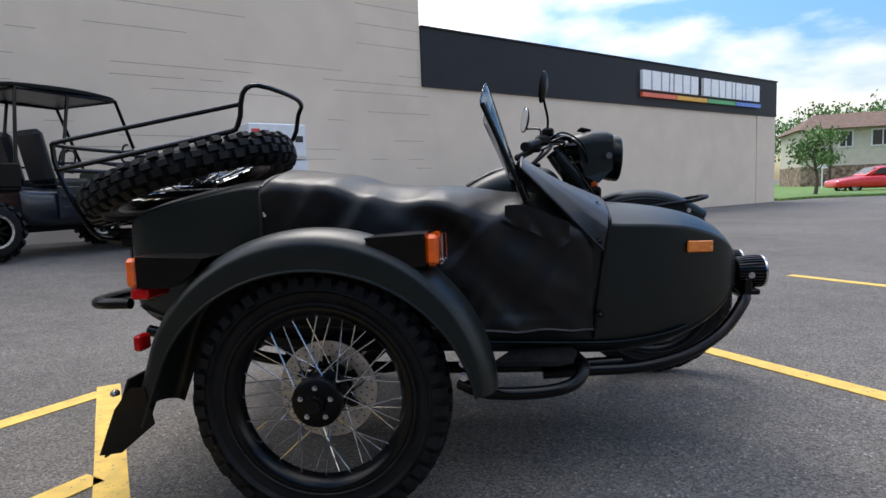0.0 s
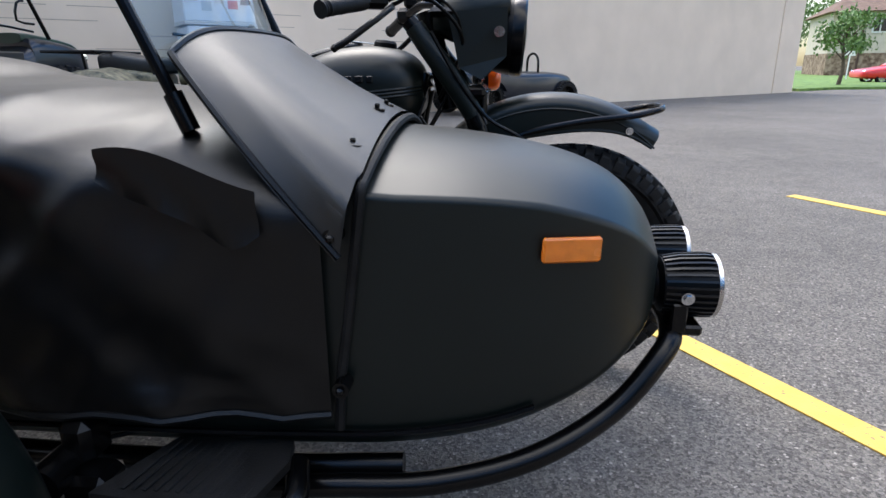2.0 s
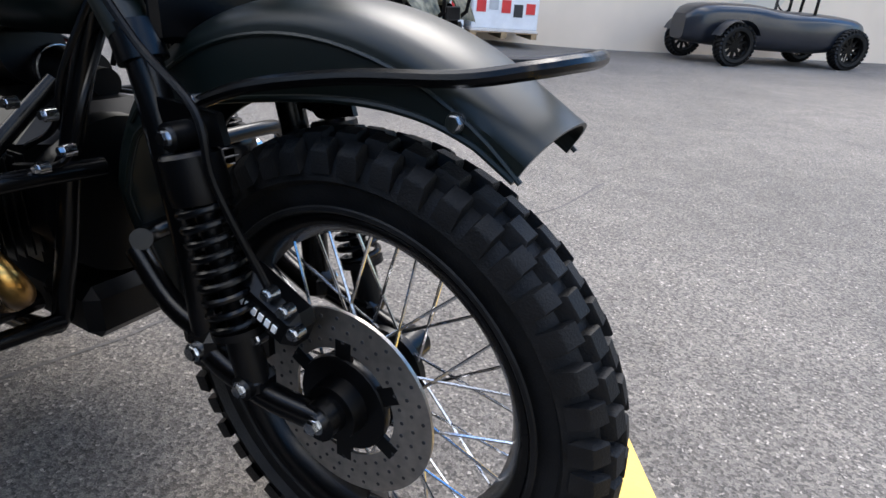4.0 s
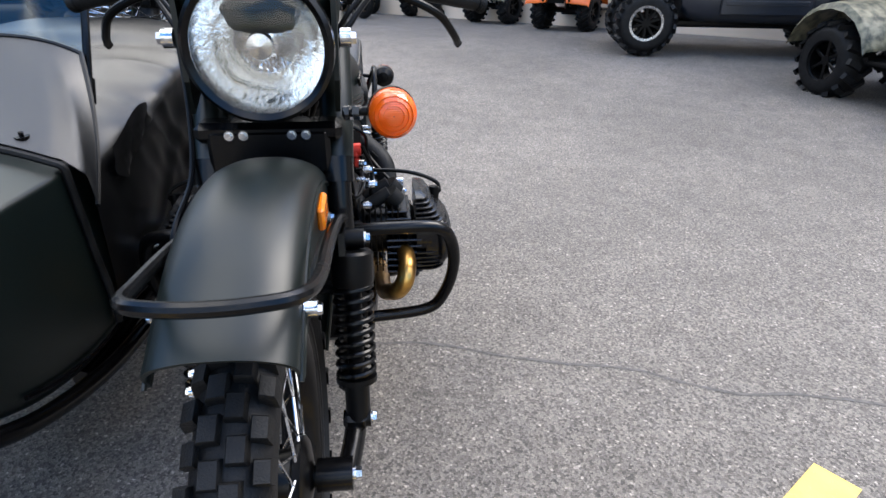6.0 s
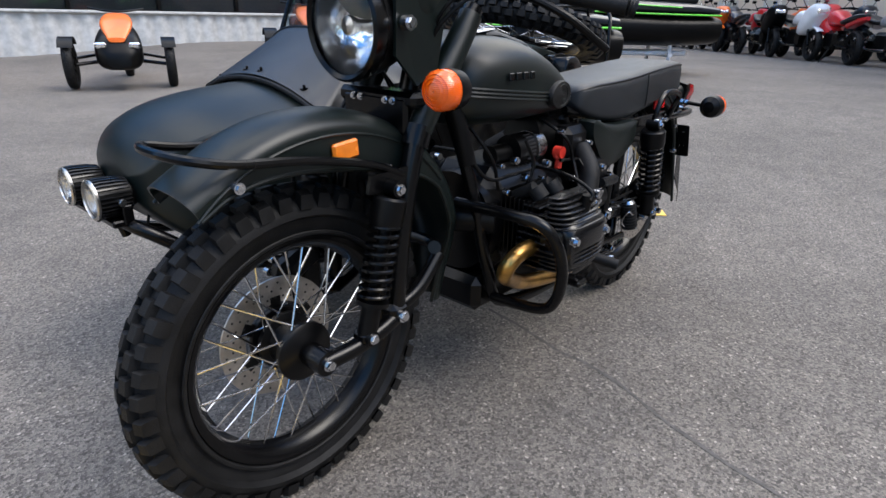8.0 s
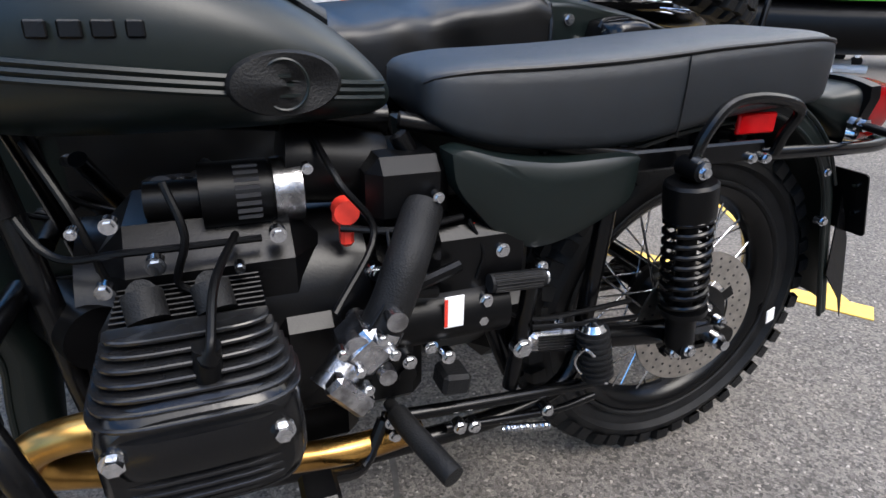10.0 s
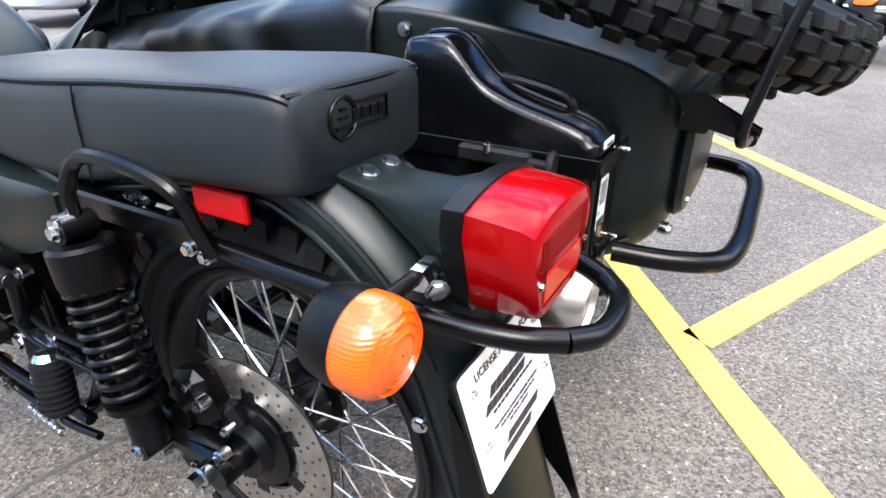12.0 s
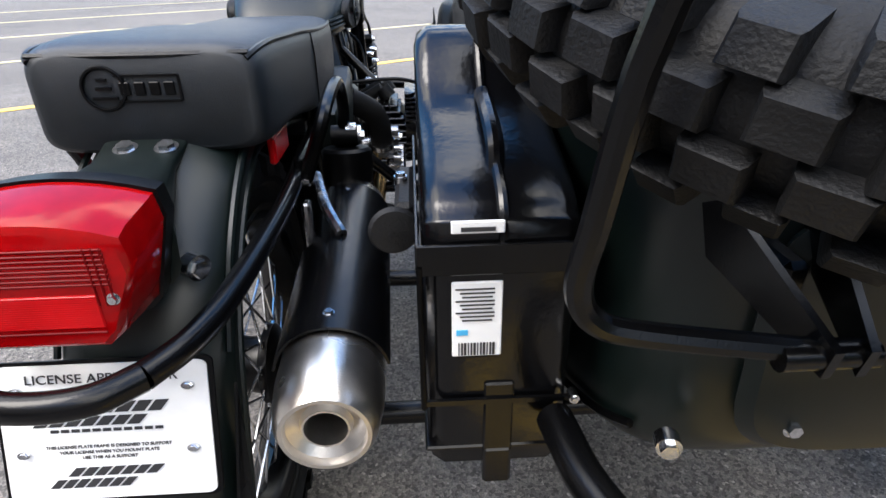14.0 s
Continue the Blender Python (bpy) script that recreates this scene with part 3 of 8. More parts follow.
def fender(name, path, half, skirt, y0=0.0, crown=0.022, parent=None, label="", lip=True, cut=None):
    """A pressed mudguard swept along a path of (x, z), with skirts and a rolled lip."""
    p = catmull([(a, y0, b) for a, b in path], 7)
    n = len(p)
    rings, lips = [], [[], []]
    for i in range(n):
        t = (p[min(i + 1, n - 1)] - p[max(i - 1, 0)]).normalized()
        nv = Vector((-t.z, 0, t.x))
        if nv.z < 0 and i < 3:
            nv = -nv
        if rings and nv.dot(last) < 0:
            nv = -nv
        last = nv
        h = half(i / (n - 1)) if callable(half) else half
        sk = skirt(i / (n - 1)) if callable(skirt) else skirt
        prof = []
        for k in range(-8, 9):
            u = k / 8
            prof.append((u * h * 0.97, crown * (1 - abs(u) ** 2.6) - 0.004 * (abs(u) > 0.9)))
        prof = [(-h, -sk), (-h, -sk * 0.4), (-h * 0.995, -0.012)] + prof + [(h * 0.995, -0.012), (h, -sk * 0.4), (h, -sk)]
        inner = [(a * (1 - 0.004 / h), b - 0.004) for a, b in reversed(prof)]
        rings.append([p[i] + Vector((0, a, 0)) + nv * b for a, b in prof + inner])
        for s in (0, 1):
            lips[s].append(p[i] + Vector((0, (-h, h)[s] * 1.0, 0)) - nv * sk)
    g = Geo().loft(rings)
    ob = part(name, g, M_OLIVE, parent or bike, label)
    if lip:
        for s in (0, 1):
            part("rolled_lip", Geo().tube(lips[s], 0.0045, 8, 1), M_OLIVE, ob)
    return ob


arc = [(1.48 + 0.385 * math.cos(radians(a)), 0.50 + 0.342 * math.sin(radians(a))) for a in range(54, 181, 9)]
front_fender = fender("front_mudguard", [(1.765, 0.742)] + arc + [(1.108, 0.42), (1.118, 0.335)], lambda t: 0.079 if t < 0.8 else 0.079 - 0.045 * (t - 0.8) / 0.2, lambda t: 0.030 + 0.060 * math.sin(min(1, max(0, (t - 0.04) / 0.64)) * math.pi) ** 1.2, y0=0.011, label="matte olive front mudguard")
# stripes pressed in the side of the mudguard
for s in (-1, 1):
    part("pressed_rib", Geo().tube([(1.48 + 0.372 * math.cos(radians(a)), 0.011 + s * 0.0800, 0.50 + 0.322 * math.sin(radians(a))) for a in range(42, 150, 8)], 0.003, 6, 2), M_OLIVE, front_fender)
    g = Geo().box((1.452, 0.011 + s * 0.0835, 0.790), (0.062, 0.012, 0.036), 0.004, (0, 6, 0))
    if s > 0:
        part("side_reflector", g, M_AMBREF, front_fender, "amber reflector")
    g = Geo().bolt((1.685, 0.016 + s * 0.087, 0.762), (0, s, 0), 0.008, 0.008).bolt((1.335, s * 0.093, 0.735), (0, s, 0), 0.007)
    part("mudguard_bolts", g, M_ZINC, front_fender)
side = [(1.32, 0.102, 0.725), (1.42, 0.100, 0.762), (1.56, 0.098, 0.790), (1.69, 0.097, 0.804), (1.755, 0.084, 0.818), (1.778, 0.044, 0.823)]
g = Geo().tube([(x, 0.014 - y, z) for x, y, z in side] + [(1.782, 0.014, 0.823)] + [(x, 0.014 + y, z) for x, y, z in side[::-1]], 0.0085, 10, 5)
part("mudguard_guard", g, M_FRAME, bike, "bent black tube guard round the front mudguard")

rear_fender = fender("rear_mudguard", [(0.28, 0.77), (0.12, 0.788), (-0.04, 0.79), (-0.12, 0.772), (-0.19, 0.735), (-0.255, 0.675), (-0.300, 0.60), (-0.328, 0.52), (-0.36, 0.42), (-0.40, 0.30)], 0.088, lambda t: 0.070 - 0.042 * min(1, t / 0.3), crown=0.03, label="matte olive rear mudguard")
for s in (-1, 1):
    part("pressed_rib", Geo().tube([(a, s * 0.087, b + 0.004) for a, b in ((0.1, 0.79), (-0.04, 0.79), (-0.12, 0.772), (-0.19, 0.735), (-0.255, 0.675), (-0.300, 0.60))], 0.004, 6, 4), M_OLIVE, rear_fender)
    g = Geo().plate([(-0.32, s * 0.092, 0.58), (-0.375, s * 0.092, 0.48), (-0.455, s * 0.080, 0.27), (-0.41, s * 0.092, 0.33), (-0.345, s * 0.092, 0.40)], (0, 0, 0), (0, s * 0.003, 0))
    part("mud_flap_side", g, M_FRAME, rear_fender)
g = Geo().bolt((-0.285, 0.092, 0.53), (0, 1, 0)).bolt((-0.255, 0.092, 0.635), (0, 1, 0), 0.006)
part("mudguard_bolts", g, M_ZINC, rear_fender)

# fork, leading links, shocks


def spring(g, a, b, r, turns, wire, seg=6):
    a, b = Vector(a), Vector(b)
    d = (b - a).normalized()
    u = d.cross(Vector((0, 1, 0)) if abs(d.y) < 0.8 else Vector((1, 0, 0))).normalized()
    w = d.cross(u)
    n = turns * 14
    return g.tube([a.lerp(b, i / n) + (u * math.cos(2 * math.pi * i / 14) + w * math.sin(2 * math.pi * i / 14)) * r for i in range(n + 1)], wire, seg, 1)


def shock(name, bottom, top, r=0.034, turns=9):
    b, t = Vector(bottom), Vector(top)
    d = (t - b)
    g = Geo()
    g.cyl(b, b.lerp(t, 0.25), r * 0.70, 18).cyl(b.lerp(t, 0.22), b.lerp(t, 0.25), r * 1.15, 18)
    g.cyl(b.lerp(t, 0.2), b.lerp(t, 0.8), r * 0.45, 14)
    g.lathe([(r * 0.3, 0), (r * 1.12, 0), (r * 1.18, 0.012), (r * 1.18, d.length * 0.17), (r * 1.05, d.length * 0.185), (r * 0.5, d.length * 0.19)], b.lerp(t, 0.755), d, 12)
    g.cyl(b - Vector((0, 0.022, 0)), b + Vector((0, 0.022, 0)), 0.017, 16)
    g.cyl(t - Vector((0, 0.022, 0)), t + Vector((0, 0.022, 0)), 0.017, 16)
    ob = part(name, g, M_BLACK, bike, "black shock absorber with coil spring")
    part("coil_spring", spring(Geo(), b.lerp(t, 0.25), b.lerp(t, 0.77), r * 1.0, turns, 0.0052, 8), M_FRAME, ob, "black steel coil spring")
    g = Geo()
    for q in (b, t):
        s = 1 if q.y > 0 else -1
        g.bolt(q + Vector((0, s * 0.022, 0)), (0, s, 0), 0.009, 0.010)
    part("shock_bolts", g, M_ZINC, ob)
    return ob


for s in (-1, 1):
    g = Geo().tube([(1.345, s * 0.112, 0.39), (1.328, s * 0.112, 0.55), (1.298, s * 0.11, 0.70), (1.262, s * 0.106, 0.81), (1.205, s * 0.104, 0.895), (1.14, s * 0.103, 0.98), (1.085, s * 0.102, 1.05)], 0.022, 16, 4)
    g.cyl((1.275, s * 0.106, 0.775), (1.258, s * 0.105, 0.815), 0.030, 18)
    g.box((1.345, s * 0.112, 0.41), (0.055, 0.05, 0.05), 0.012)
    fk = part("fork_leg", g, M_FRAME, bike, "black tubular fork leg")
    # upper shroud
    g = Geo().tube([(1.262, s * 0.108, 0.805), (1.205, s * 0.108, 0.893), (1.14, s * 0.107, 0.98), (1.10, s * 0.106, 1.035)], (lambda t: 0.030 - 0.006 * abs(t - 0.4)), 20, 4)
    part("fork_shroud", g, M_OLIVE, fk, "olive fork shroud")
    g = Geo().tube([(1.345, s * 0.118, 0.40), (1.40, s * 0.122, 0.385), (1.47, s * 0.118, 0.37), (1.54, s * 0.108, 0.362)], 0.019, 14, 4)
    g.cyl((1.54, s * 0.06, 0.362), (1.54, s * 0.118, 0.362), 0.027, 18)
    g.box((1.442, s * 0.122, 0.392), (0.04, 0.045, 0.03), 0.008)
    lk = part("leading_link", g, M_FRAME, bike, "black leading link arm")
    g = Geo().bolt((1.345, s * 0.140, 0.406), (0, s, 0), 0.011, 0.010).bolt((1.54, s * 0.118, 0.362), (0, s, 0), 0.011, 0.014)
    part("link_bolts", g, M_ZINC, lk)
    shock("front_shock", (1.442, s * 0.126, 0.392), (1.362, s * 0.128, 0.705), 0.031, 9)
    g = Geo().plate([(1.31, s * 0.115, 0.74), (1.41, s * 0.115, 0.735), (1.42, s * 0.115, 0.70), (1.37, s * 0.115, 0.69), (1.31, s * 0.115, 0.70)], (0, -s * 0.004, 0), (0, s * 0.006, 0))
    part("shock_bracket", g, M_FRAME, fk)
g = Geo().tube([(1.20, -0.10, 0.52), (1.15, -0.06, 0.50), (1.14, 0.0, 0.50), (1.15, 0.06, 0.50), (1.20, 0.10, 0.52)], 0.016, 12, 4)
for s in (-1, 1):
    g.tube([(1.345, s * 0.10, 0.40), (1.26, s * 0.105, 0.435), (1.185, s * 0.10, 0.50)], 0.017, 12, 4)
part("fork_bridge", g, M_FRAME, bike, "black curved fork bridge tube")
g = Geo().box((1.262, 0, 0.868), (0.06, 0.24, 0.034), 0.01).box((1.175, 0, 1.07), (0.075, 0.25, 0.022), 0.01).cyl((1.19, 0, 0.82), (1.12, 0, 1.08), 0.030, 18).box((1.285, 0, 0.835), (0.02, 0.20, 0.08), 0.008)
tri = part("triple_clamp", g, M_FRAME, bike, "black fork clamp")
g = Geo()
for y in (-0.062, -0.039, 0.039, 0.062):
    g.bolt((1.293, y, 0.866), (1, 0, 0), 0.0062, 0.008)
part("clamp_bolts", g, M_ZINC, tri)

# headlamp
HL = Vector((1.372, 0.018, 1.012))
g = Geo().lathe([(0.100, 0.018), (0.104, 0.0), (0.104, -0.020), (0.098, -0.05), (0.085, -0.09), (0.06, -0.13), (0.03, -0.15), (0.001, -0.152)], HL, (1, 0, -0.06), 48)
head = part("headlamp", g, M_BLACK, bike, "round headlamp with a black shell")
g = Geo().lathe([(0.092, 0.016), (0.100, 0.022), (0.106, 0.016), (0.107, 0.0), (0.104, -0.014), (0.096, -0.014)], HL, (1, 0, -0.06), 56, True)
part("bezel", g, M_FRAME, head, "black headlamp ring")
g = Geo()
prof = []
for i in range(14):
    t = i / 13
    prof.append((0.010 + 0.084 * t, -0.062 + 0.07 * t * t + (0.0025 if i % 4 == 0 else 0.0)))
g.lathe(prof, HL, (1, 0, -0.06), 22)
part("reflector", g, M_CHROME, head, "faceted chrome reflector")
g = Geo().lathe([(0.001, 0.028), (0.03, 0.027), (0.06, 0.022), (0.085, 0.014), (0.096, 0.008)], HL, (1, 0, -0.06), 48)
gl = part("lamp_glass", g, M_GLASS, head, "clear headlamp glass")
gl.visible_shadow = False
g = Geo().cyl(HL + Vector((-0.06, 0, 0)), HL + Vector((-0.01, 0, 0)), 0.012, 16).lathe([(0.001, 0.004), (0.018, 0.0), (0.020, -0.008), (0.012, -0.03)], HL, (1, 0, 0), 24)
part("bulb_shield", g, M_STEEL, head)
# nacelle over the lamp
rings = []
for x, w, z0, z1 in ((1.352, 0.098, 1.06, 1.125), (1.325, 0.110, 1.03, 1.138), (1.26, 0.118, 1.00, 1.142), (1.19, 0.105, 1.00, 1.125), (1.145, 0.075, 1.02, 1.10)):
    ring = []
    for k in range(20):
        a = 2 * math.pi * k / 20
        c, s = math.cos(a), math.sin(a)
        ring.append((x, 0.012 + w * math.copysign(abs(c) ** 0.7, c), (z0 + z1) / 2 + (z1 - z0) / 2 * math.copysign(abs(s) ** 0.7, s)))
    rings.append(ring)
part("headlamp_cowl", Geo().loft(rings), M_OLIVE, head, "olive cowl above the headlamp")
g = Geo()
for s in (-1, 1):
    g = Geo().plate([(1.345, s * 0.108 + 0.012, 1.08), (1.345, s * 0.106 + 0.012, 0.96), (1.28, s * 0.112, 0.90), (1.22, s * 0.112, 0.93), (1.19, s * 0.112, 1.07)], (0, 0, 0), (0, s * 0.008, 0))
    part("headlamp_ear", g, M_OLIVE, head)
g = Geo().bolt((1.325, -0.122, 1.02), (0, -1, 0), 0.011, 0.012).bolt((1.325, 0.142, 1.02), (0, 1, 0), 0.011, 0.012)
part("lamp_bolts", g, M_ZINC, head)
g = Geo().lathe([(0.001, 0.022), (0.034, 0.020), (0.040, 0.012), (0.040, -0.03), (0.001, -0.03)], (1.19, 0.0, 1.10), (-0.5, 0, 1), 32)
part("speedometer", g, M_BLACK, head, "black speedometer")
for y in (-0.045, -0.015, 0.02, 0.05):
    part("switch", Geo().box((1.235, y, 1.146), (0.05, 0.008, 0.012), 0.003, (0, 14, 0)), M_BLACK, head)


def indicator(at, d, stem_to, name="turn_signal", r=0.043):
    """A round amber turn signal, facing d."""
    at, d = Vector(at), Vector(d).normalized()
    g = Geo().lathe([(r * 1.02, 0.004), (r * 1.02, -0.010), (r * 0.92, -0.030), (r * 0.5, -0.046), (0.001, -0.048)], at, d, 36)
    ob = part(name, g, M_BLACK, bike, "round amber turn signal with a black shell")
    g = Geo().lathe([(r, 0.002), (r, 0.020), (r * 0.96, 0.030), (r * 0.80, 0.038), (r * 0.78, 0.036), (r * 0.62, 0.041), (r * 0.60, 0.039), (r * 0.42, 0.043), (r * 0.40, 0.041), (r * 0.2, 0.044), (0.001, 0.043)], at, d, 40)
    part("amber_lens", g, M_AMBER, ob, "ribbed amber lens")
    g = Geo().cyl(at - d * 0.02, stem_to, 0.008, 12)
    part("stem", g, M_BLACK, ob)
    v = (Vector(stem_to) - at).normalized()
    g = Geo().cyl(Vector(stem_to) - v * 0.03, Vector(stem_to) - v * 0.018, 0.013, 6).cyl(Vector(stem_to) - v * 0.012, stem_to, 0.013, 6)
    part("stem_nuts", g, M_ZINC, ob)
    return ob


indicator((1.285, 0.205, 0.90), (1, 0.05, 0), (1.26, 0.125, 0.893), r=0.040)
indicator((-0.302, 0.210, 0.721), (-1, 0.05, 0), (-0.295, 0.085, 0.728))

# handlebar and controls
g = Geo().tube([(0.945, 0.40, 1.055), (1.02, 0.24, 1.085), (1.08, 0.15, 1.11), (1.155, 0.07, 1.105), (1.165, 0.0, 1.10), (1.155, -0.07, 1.105), (1.08, -0.15, 1.11), (1.02, -0.24, 1.085), (0.945, -0.40, 1.055)], 0.0115, 12, 6)
bar = part("handlebar", g, M_FRAME, bike, "black handlebar")
for s in (-1, 1):
    g = Geo().tube([(0.940, s * 0.41, 1.053), (0.947, s * 0.397, 1.056), (0.955, s * 0.38, 1.059), (1.005, s * 0.272, 1.079)], (lambda t: 0.0175 + 0.0025 * (t < 0.1) + 0.001 * math.sin(t * 60)), 16, 6)
    part("grip", g, M_RUBBER, bar, "black rubber grip")
    g = Geo().box((1.025, s * 0.235, 1.09), (0.06, 0.045, 0.045), 0.012, (0, 0, s * -25)).box((1.05, s * 0.21, 1.125), (0.05, 0.05, 0.035), 0.008)
    part("switch_housing", g, M_BLACK, bar)
    g = Geo().tube([(1.06, s * 0.20, 1.075), (1.06, s * 0.25, 1.065), (1.035, s * 0.31, 1.035), (0.985, s * 0.345, 0.995), (0.952, s * 0.358, 0.975)], 0.008, 10, 5).box((0.952, s * 0.358, 0.975), (0.018, 0.018, 0.018), 0.007)
    part("lever", g, M_BLACK, bar, "black hand lever")
    g = Geo()
    g.tube([(1.06, s * 0.20, 1.08), (1.14, s * 0.20, 1.10), (1.23, s * 0.12, 1.00), (1.16, s * 0.05, 0.85)], 0.005, 8, 6)
    g.tube([(1.05, s * 0.19, 1.09), (1.12, s * 0.22, 1.12), (1.22, s * 0.14, 1.05), (1.20, s * 0.06, 0.90), (1.12, s * 0.05, 0.75)], 0.004, 8, 6)
    part("control_cable", g, M_BLACK, bar)
for s, foot, top, wide in ((-1, (1.045, -0.225, 1.12), (1.03, -0.26, 1.31), 0.035), (1, (1.045, 0.225, 1.12), (0.98, 0.30, 1.24), 0.035)):
    g = Geo().tube([foot, (foot[0] + 0.005, foot[1], foot[2] + 0.06), Vector(top) - Vector((0, 0, 0.045))], 0.0055, 8, 5)
    mr = part("mirror_stem", g, M_FRAME, bar)
    g = Geo().lathe([(0.001, 0.014), (0.030, 0.012), (0.042, 0.004), (0.045, -0.004), (0.001, -0.004)], (0, 0, 0), (1, 0, 0), 32)
    mirror = part("mirror", g, M_BLACK, bar, "round black rear-view mirror", Matrix.Translation(top) @ Euler((0, radians(8), radians(25 * s))).to_matrix().to_4x4() @ Matrix.Diagonal((1, 0.85, 1.5, 1)))
    part("mirror_glass", Geo().lathe([(0.001, -0.0055), (0.040, -0.0055), (0.041, -0.004)], (0, 0, 0), (1, 0, 0), 32), M_CHROME, mirror)

# tank


def ring_at(x, yc, w, z0, z1, n=2.6, seg=36, power_low=None):
    out = []
    for k in range(seg):
        a = 2 * math.pi * k / seg
        c, s = math.cos(a), math.sin(a)
        e = 2 / (n if s >= 0 else (power_low or n))
        out.append(Vector((x, yc + w * math.copysign(abs(c) ** (2 / n), c), (z0 + z1) / 2 + (z1 - z0) / 2 * math.copysign(abs(s) ** e, s))))
    return out


def smooth_sections(rows, n):
    """Fills in between the given rows of numbers on a smooth curve."""
    out = []
    for i in range(len(rows) - 1):
        a, b, c, d = (rows[max(0, i - 1)], rows[i], rows[i + 1], rows[min(len(rows) - 1, i + 2)])
        for k in range(n):
            t = k / n
            out.append([0.5 * (2 * q + (r - p) * t + (2 * p - 5 * q + 4 * r - s) * t * t + (3 * q - p - 3 * r + s) * t ** 3) for p, q, r, s in zip(a, b, c, d)])
    out.append(list(rows[-1]))
    return out


rows = [(1.118, 0.045, 0.845, 0.895), (1.112, 0.080, 0.815, 0.930), (1.085, 0.112, 0.790, 0.962), (1.04, 0.130, 0.780, 0.982), (0.96, 0.142, 0.776, 0.992), (0.86, 0.146, 0.776, 0.982), (0.76, 0.138, 0.778, 0.945), (0.68, 0.122, 0.782, 0.898), (0.63, 0.10, 0.79, 0.855), (0.61, 0.06, 0.80, 0.83)]
tank = part("fuel_tank", Geo().loft([ring_at(x, 0.0, w, a, b, 2.5, 40, 3.4) for x, w, a, b in smooth_sections(rows, 3)]), M_OLIVE, bike, "matte olive teardrop fuel tank")
for s in (-1, 1):
    line = []
    for x, w, a, b in smooth_sections(rows[1:9], 3):
        zc = (a + b) / 2
        zz = 0.872 - 0.10 * (1.1 - x)
        k = min(0.98, abs(zz - zc) / ((b - a) / 2))
        e = 2.5 if zz > zc else 3.4
        line.append(Vector((x, s * (w * (1 - k ** e) ** (1 / 2.5) + 0.001), zz)))
    for dz in (-0.009, 0.0, 0.009):
        part("tank_trim", Geo().tube([q + Vector((0, 0, dz)) for q in line], 0.0042, 6, 1), M_OLIVE, tank)
    g = Geo()
    ringsb = []
    for off, k in ((0.0, 1.0), (0.012, 1.0), (0.018, 0.93), (0.018, 0.0)):
        ringsb.append([(0.755 + 0.066 * k * math.cos(a), s * (0.131 + off) + (-0.006 * s * math.cos(a) * -1 if False else s * 0.010 * math.cos(a)), 0.843 + 0.037 * k * math.sin(a)) for a in [2 * math.pi * j / 32 for j in range(32)]])
    part("knee_badge", Geo().loft(ringsb), M_RUBBER, tank, "oval black rubber badge")
    g = Geo().tube([(0.757 + 0.026 * math.cos(2 * math.pi * j / 28), s * 0.1515, 0.843 + 0.028 * math.sin(2 * math.pi * j / 28)) for j in range(28)], 0.002, 6, 1, True)
    for k, w in ((-0.012, 0.034), (0.0, 0.02), (0.010, 0.014)):
        g.box((0.757, s * 0.1515, 0.843 + k), (w, 0.003, 0.0035))
    part("badge_ring", g, M_OLIVE, tank)
    # raised plain shapes where the maker's name stands
    g = Geo()
    for i, wd in enumerate((0.020, 0.022, 0.022, 0.018)):
        xx = 0.985 - i * 0.029 if s > 0 else 0.895 + i * 0.029
        g.box((xx, s * 0.1445, 0.902), (wd, 0.006, 0.018), 0.002, (s * 8, 0, 0))
    part("tank_lettering", g, M_FRAME, tank, "dark embossed lettering shapes")
g = Geo().loft([[Vector((x, w * math.cos(a), z + 0.014 * math.sin(a))) for a in [2 * math.pi * j / 16 for j in range(16)]] for x, w, z in ((0.93, 0.02, 0.992), (0.90, 0.045, 0.990), (0.80, 0.055, 0.966), (0.72, 0.05, 0.928), (0.68, 0.02, 0.905))])
part("tank_pad", g, M_SEAT, tank, "black padded tank strap")
part("filler_cap", Geo().lathe([(0.001, 0.022), (0.026, 0.021), (0.032, 0.014), (0.033, 0.0)], (1.0, 0.0, 0.985), (0.1, 0, 1), 32), M_BLACK, tank, "black filler cap")
part("tank_label", Geo().box((0.935, 0.0, 1.001), (0.07, 0.05, 0.003), 0.001, (0, 6, 0)), M_WHITE, tank, "white paper label")

# seat
rows = [(0.575, 0.07, 0.8, 0.831), (0.56, 0.102, 0.775, 0.848), (0.5, 0.120, 0.745, 0.858), (0.4, 0.129, 0.728, 0.862), (0.28, 0.132, 0.722, 0.868), (0.18, 0.132, 0.732, 0.876), (0.1, 0.131, 0.748, 0.883), (0.0, 0.130, 0.762, 0.889), (-0.085, 0.129, 0.768, 0.894), (-0.132, 0.126, 0.770, 0.893), (-0.152, 0.120, 0.774, 0.888), (-0.159, 0.110, 0.780, 0.880)]
sr = smooth_sections(rows, 3)
seat = part("seat", Geo().loft([ring_at(x, 0.0, w, a, b, 5.5, 44, 7) for x, w, a, b in sr]), M_SEAT, bike, "long black vinyl seat with piping")
for s in (-1, 1):
    part("piping", Geo().tube([(x, s * w * 0.955, b - 0.012) for x, w, a, b in sr[2:-2]] , 0.0035, 6, 1), M_VINYL, seat)
part("piping", Geo().tube([(-0.152 - 0.006 * math.cos(k / 10 * math.pi - math.pi / 2), -0.114 + 0.0228 * k, 0.879) for k in range(11)], 0.0035, 6, 2), M_VINYL, seat)
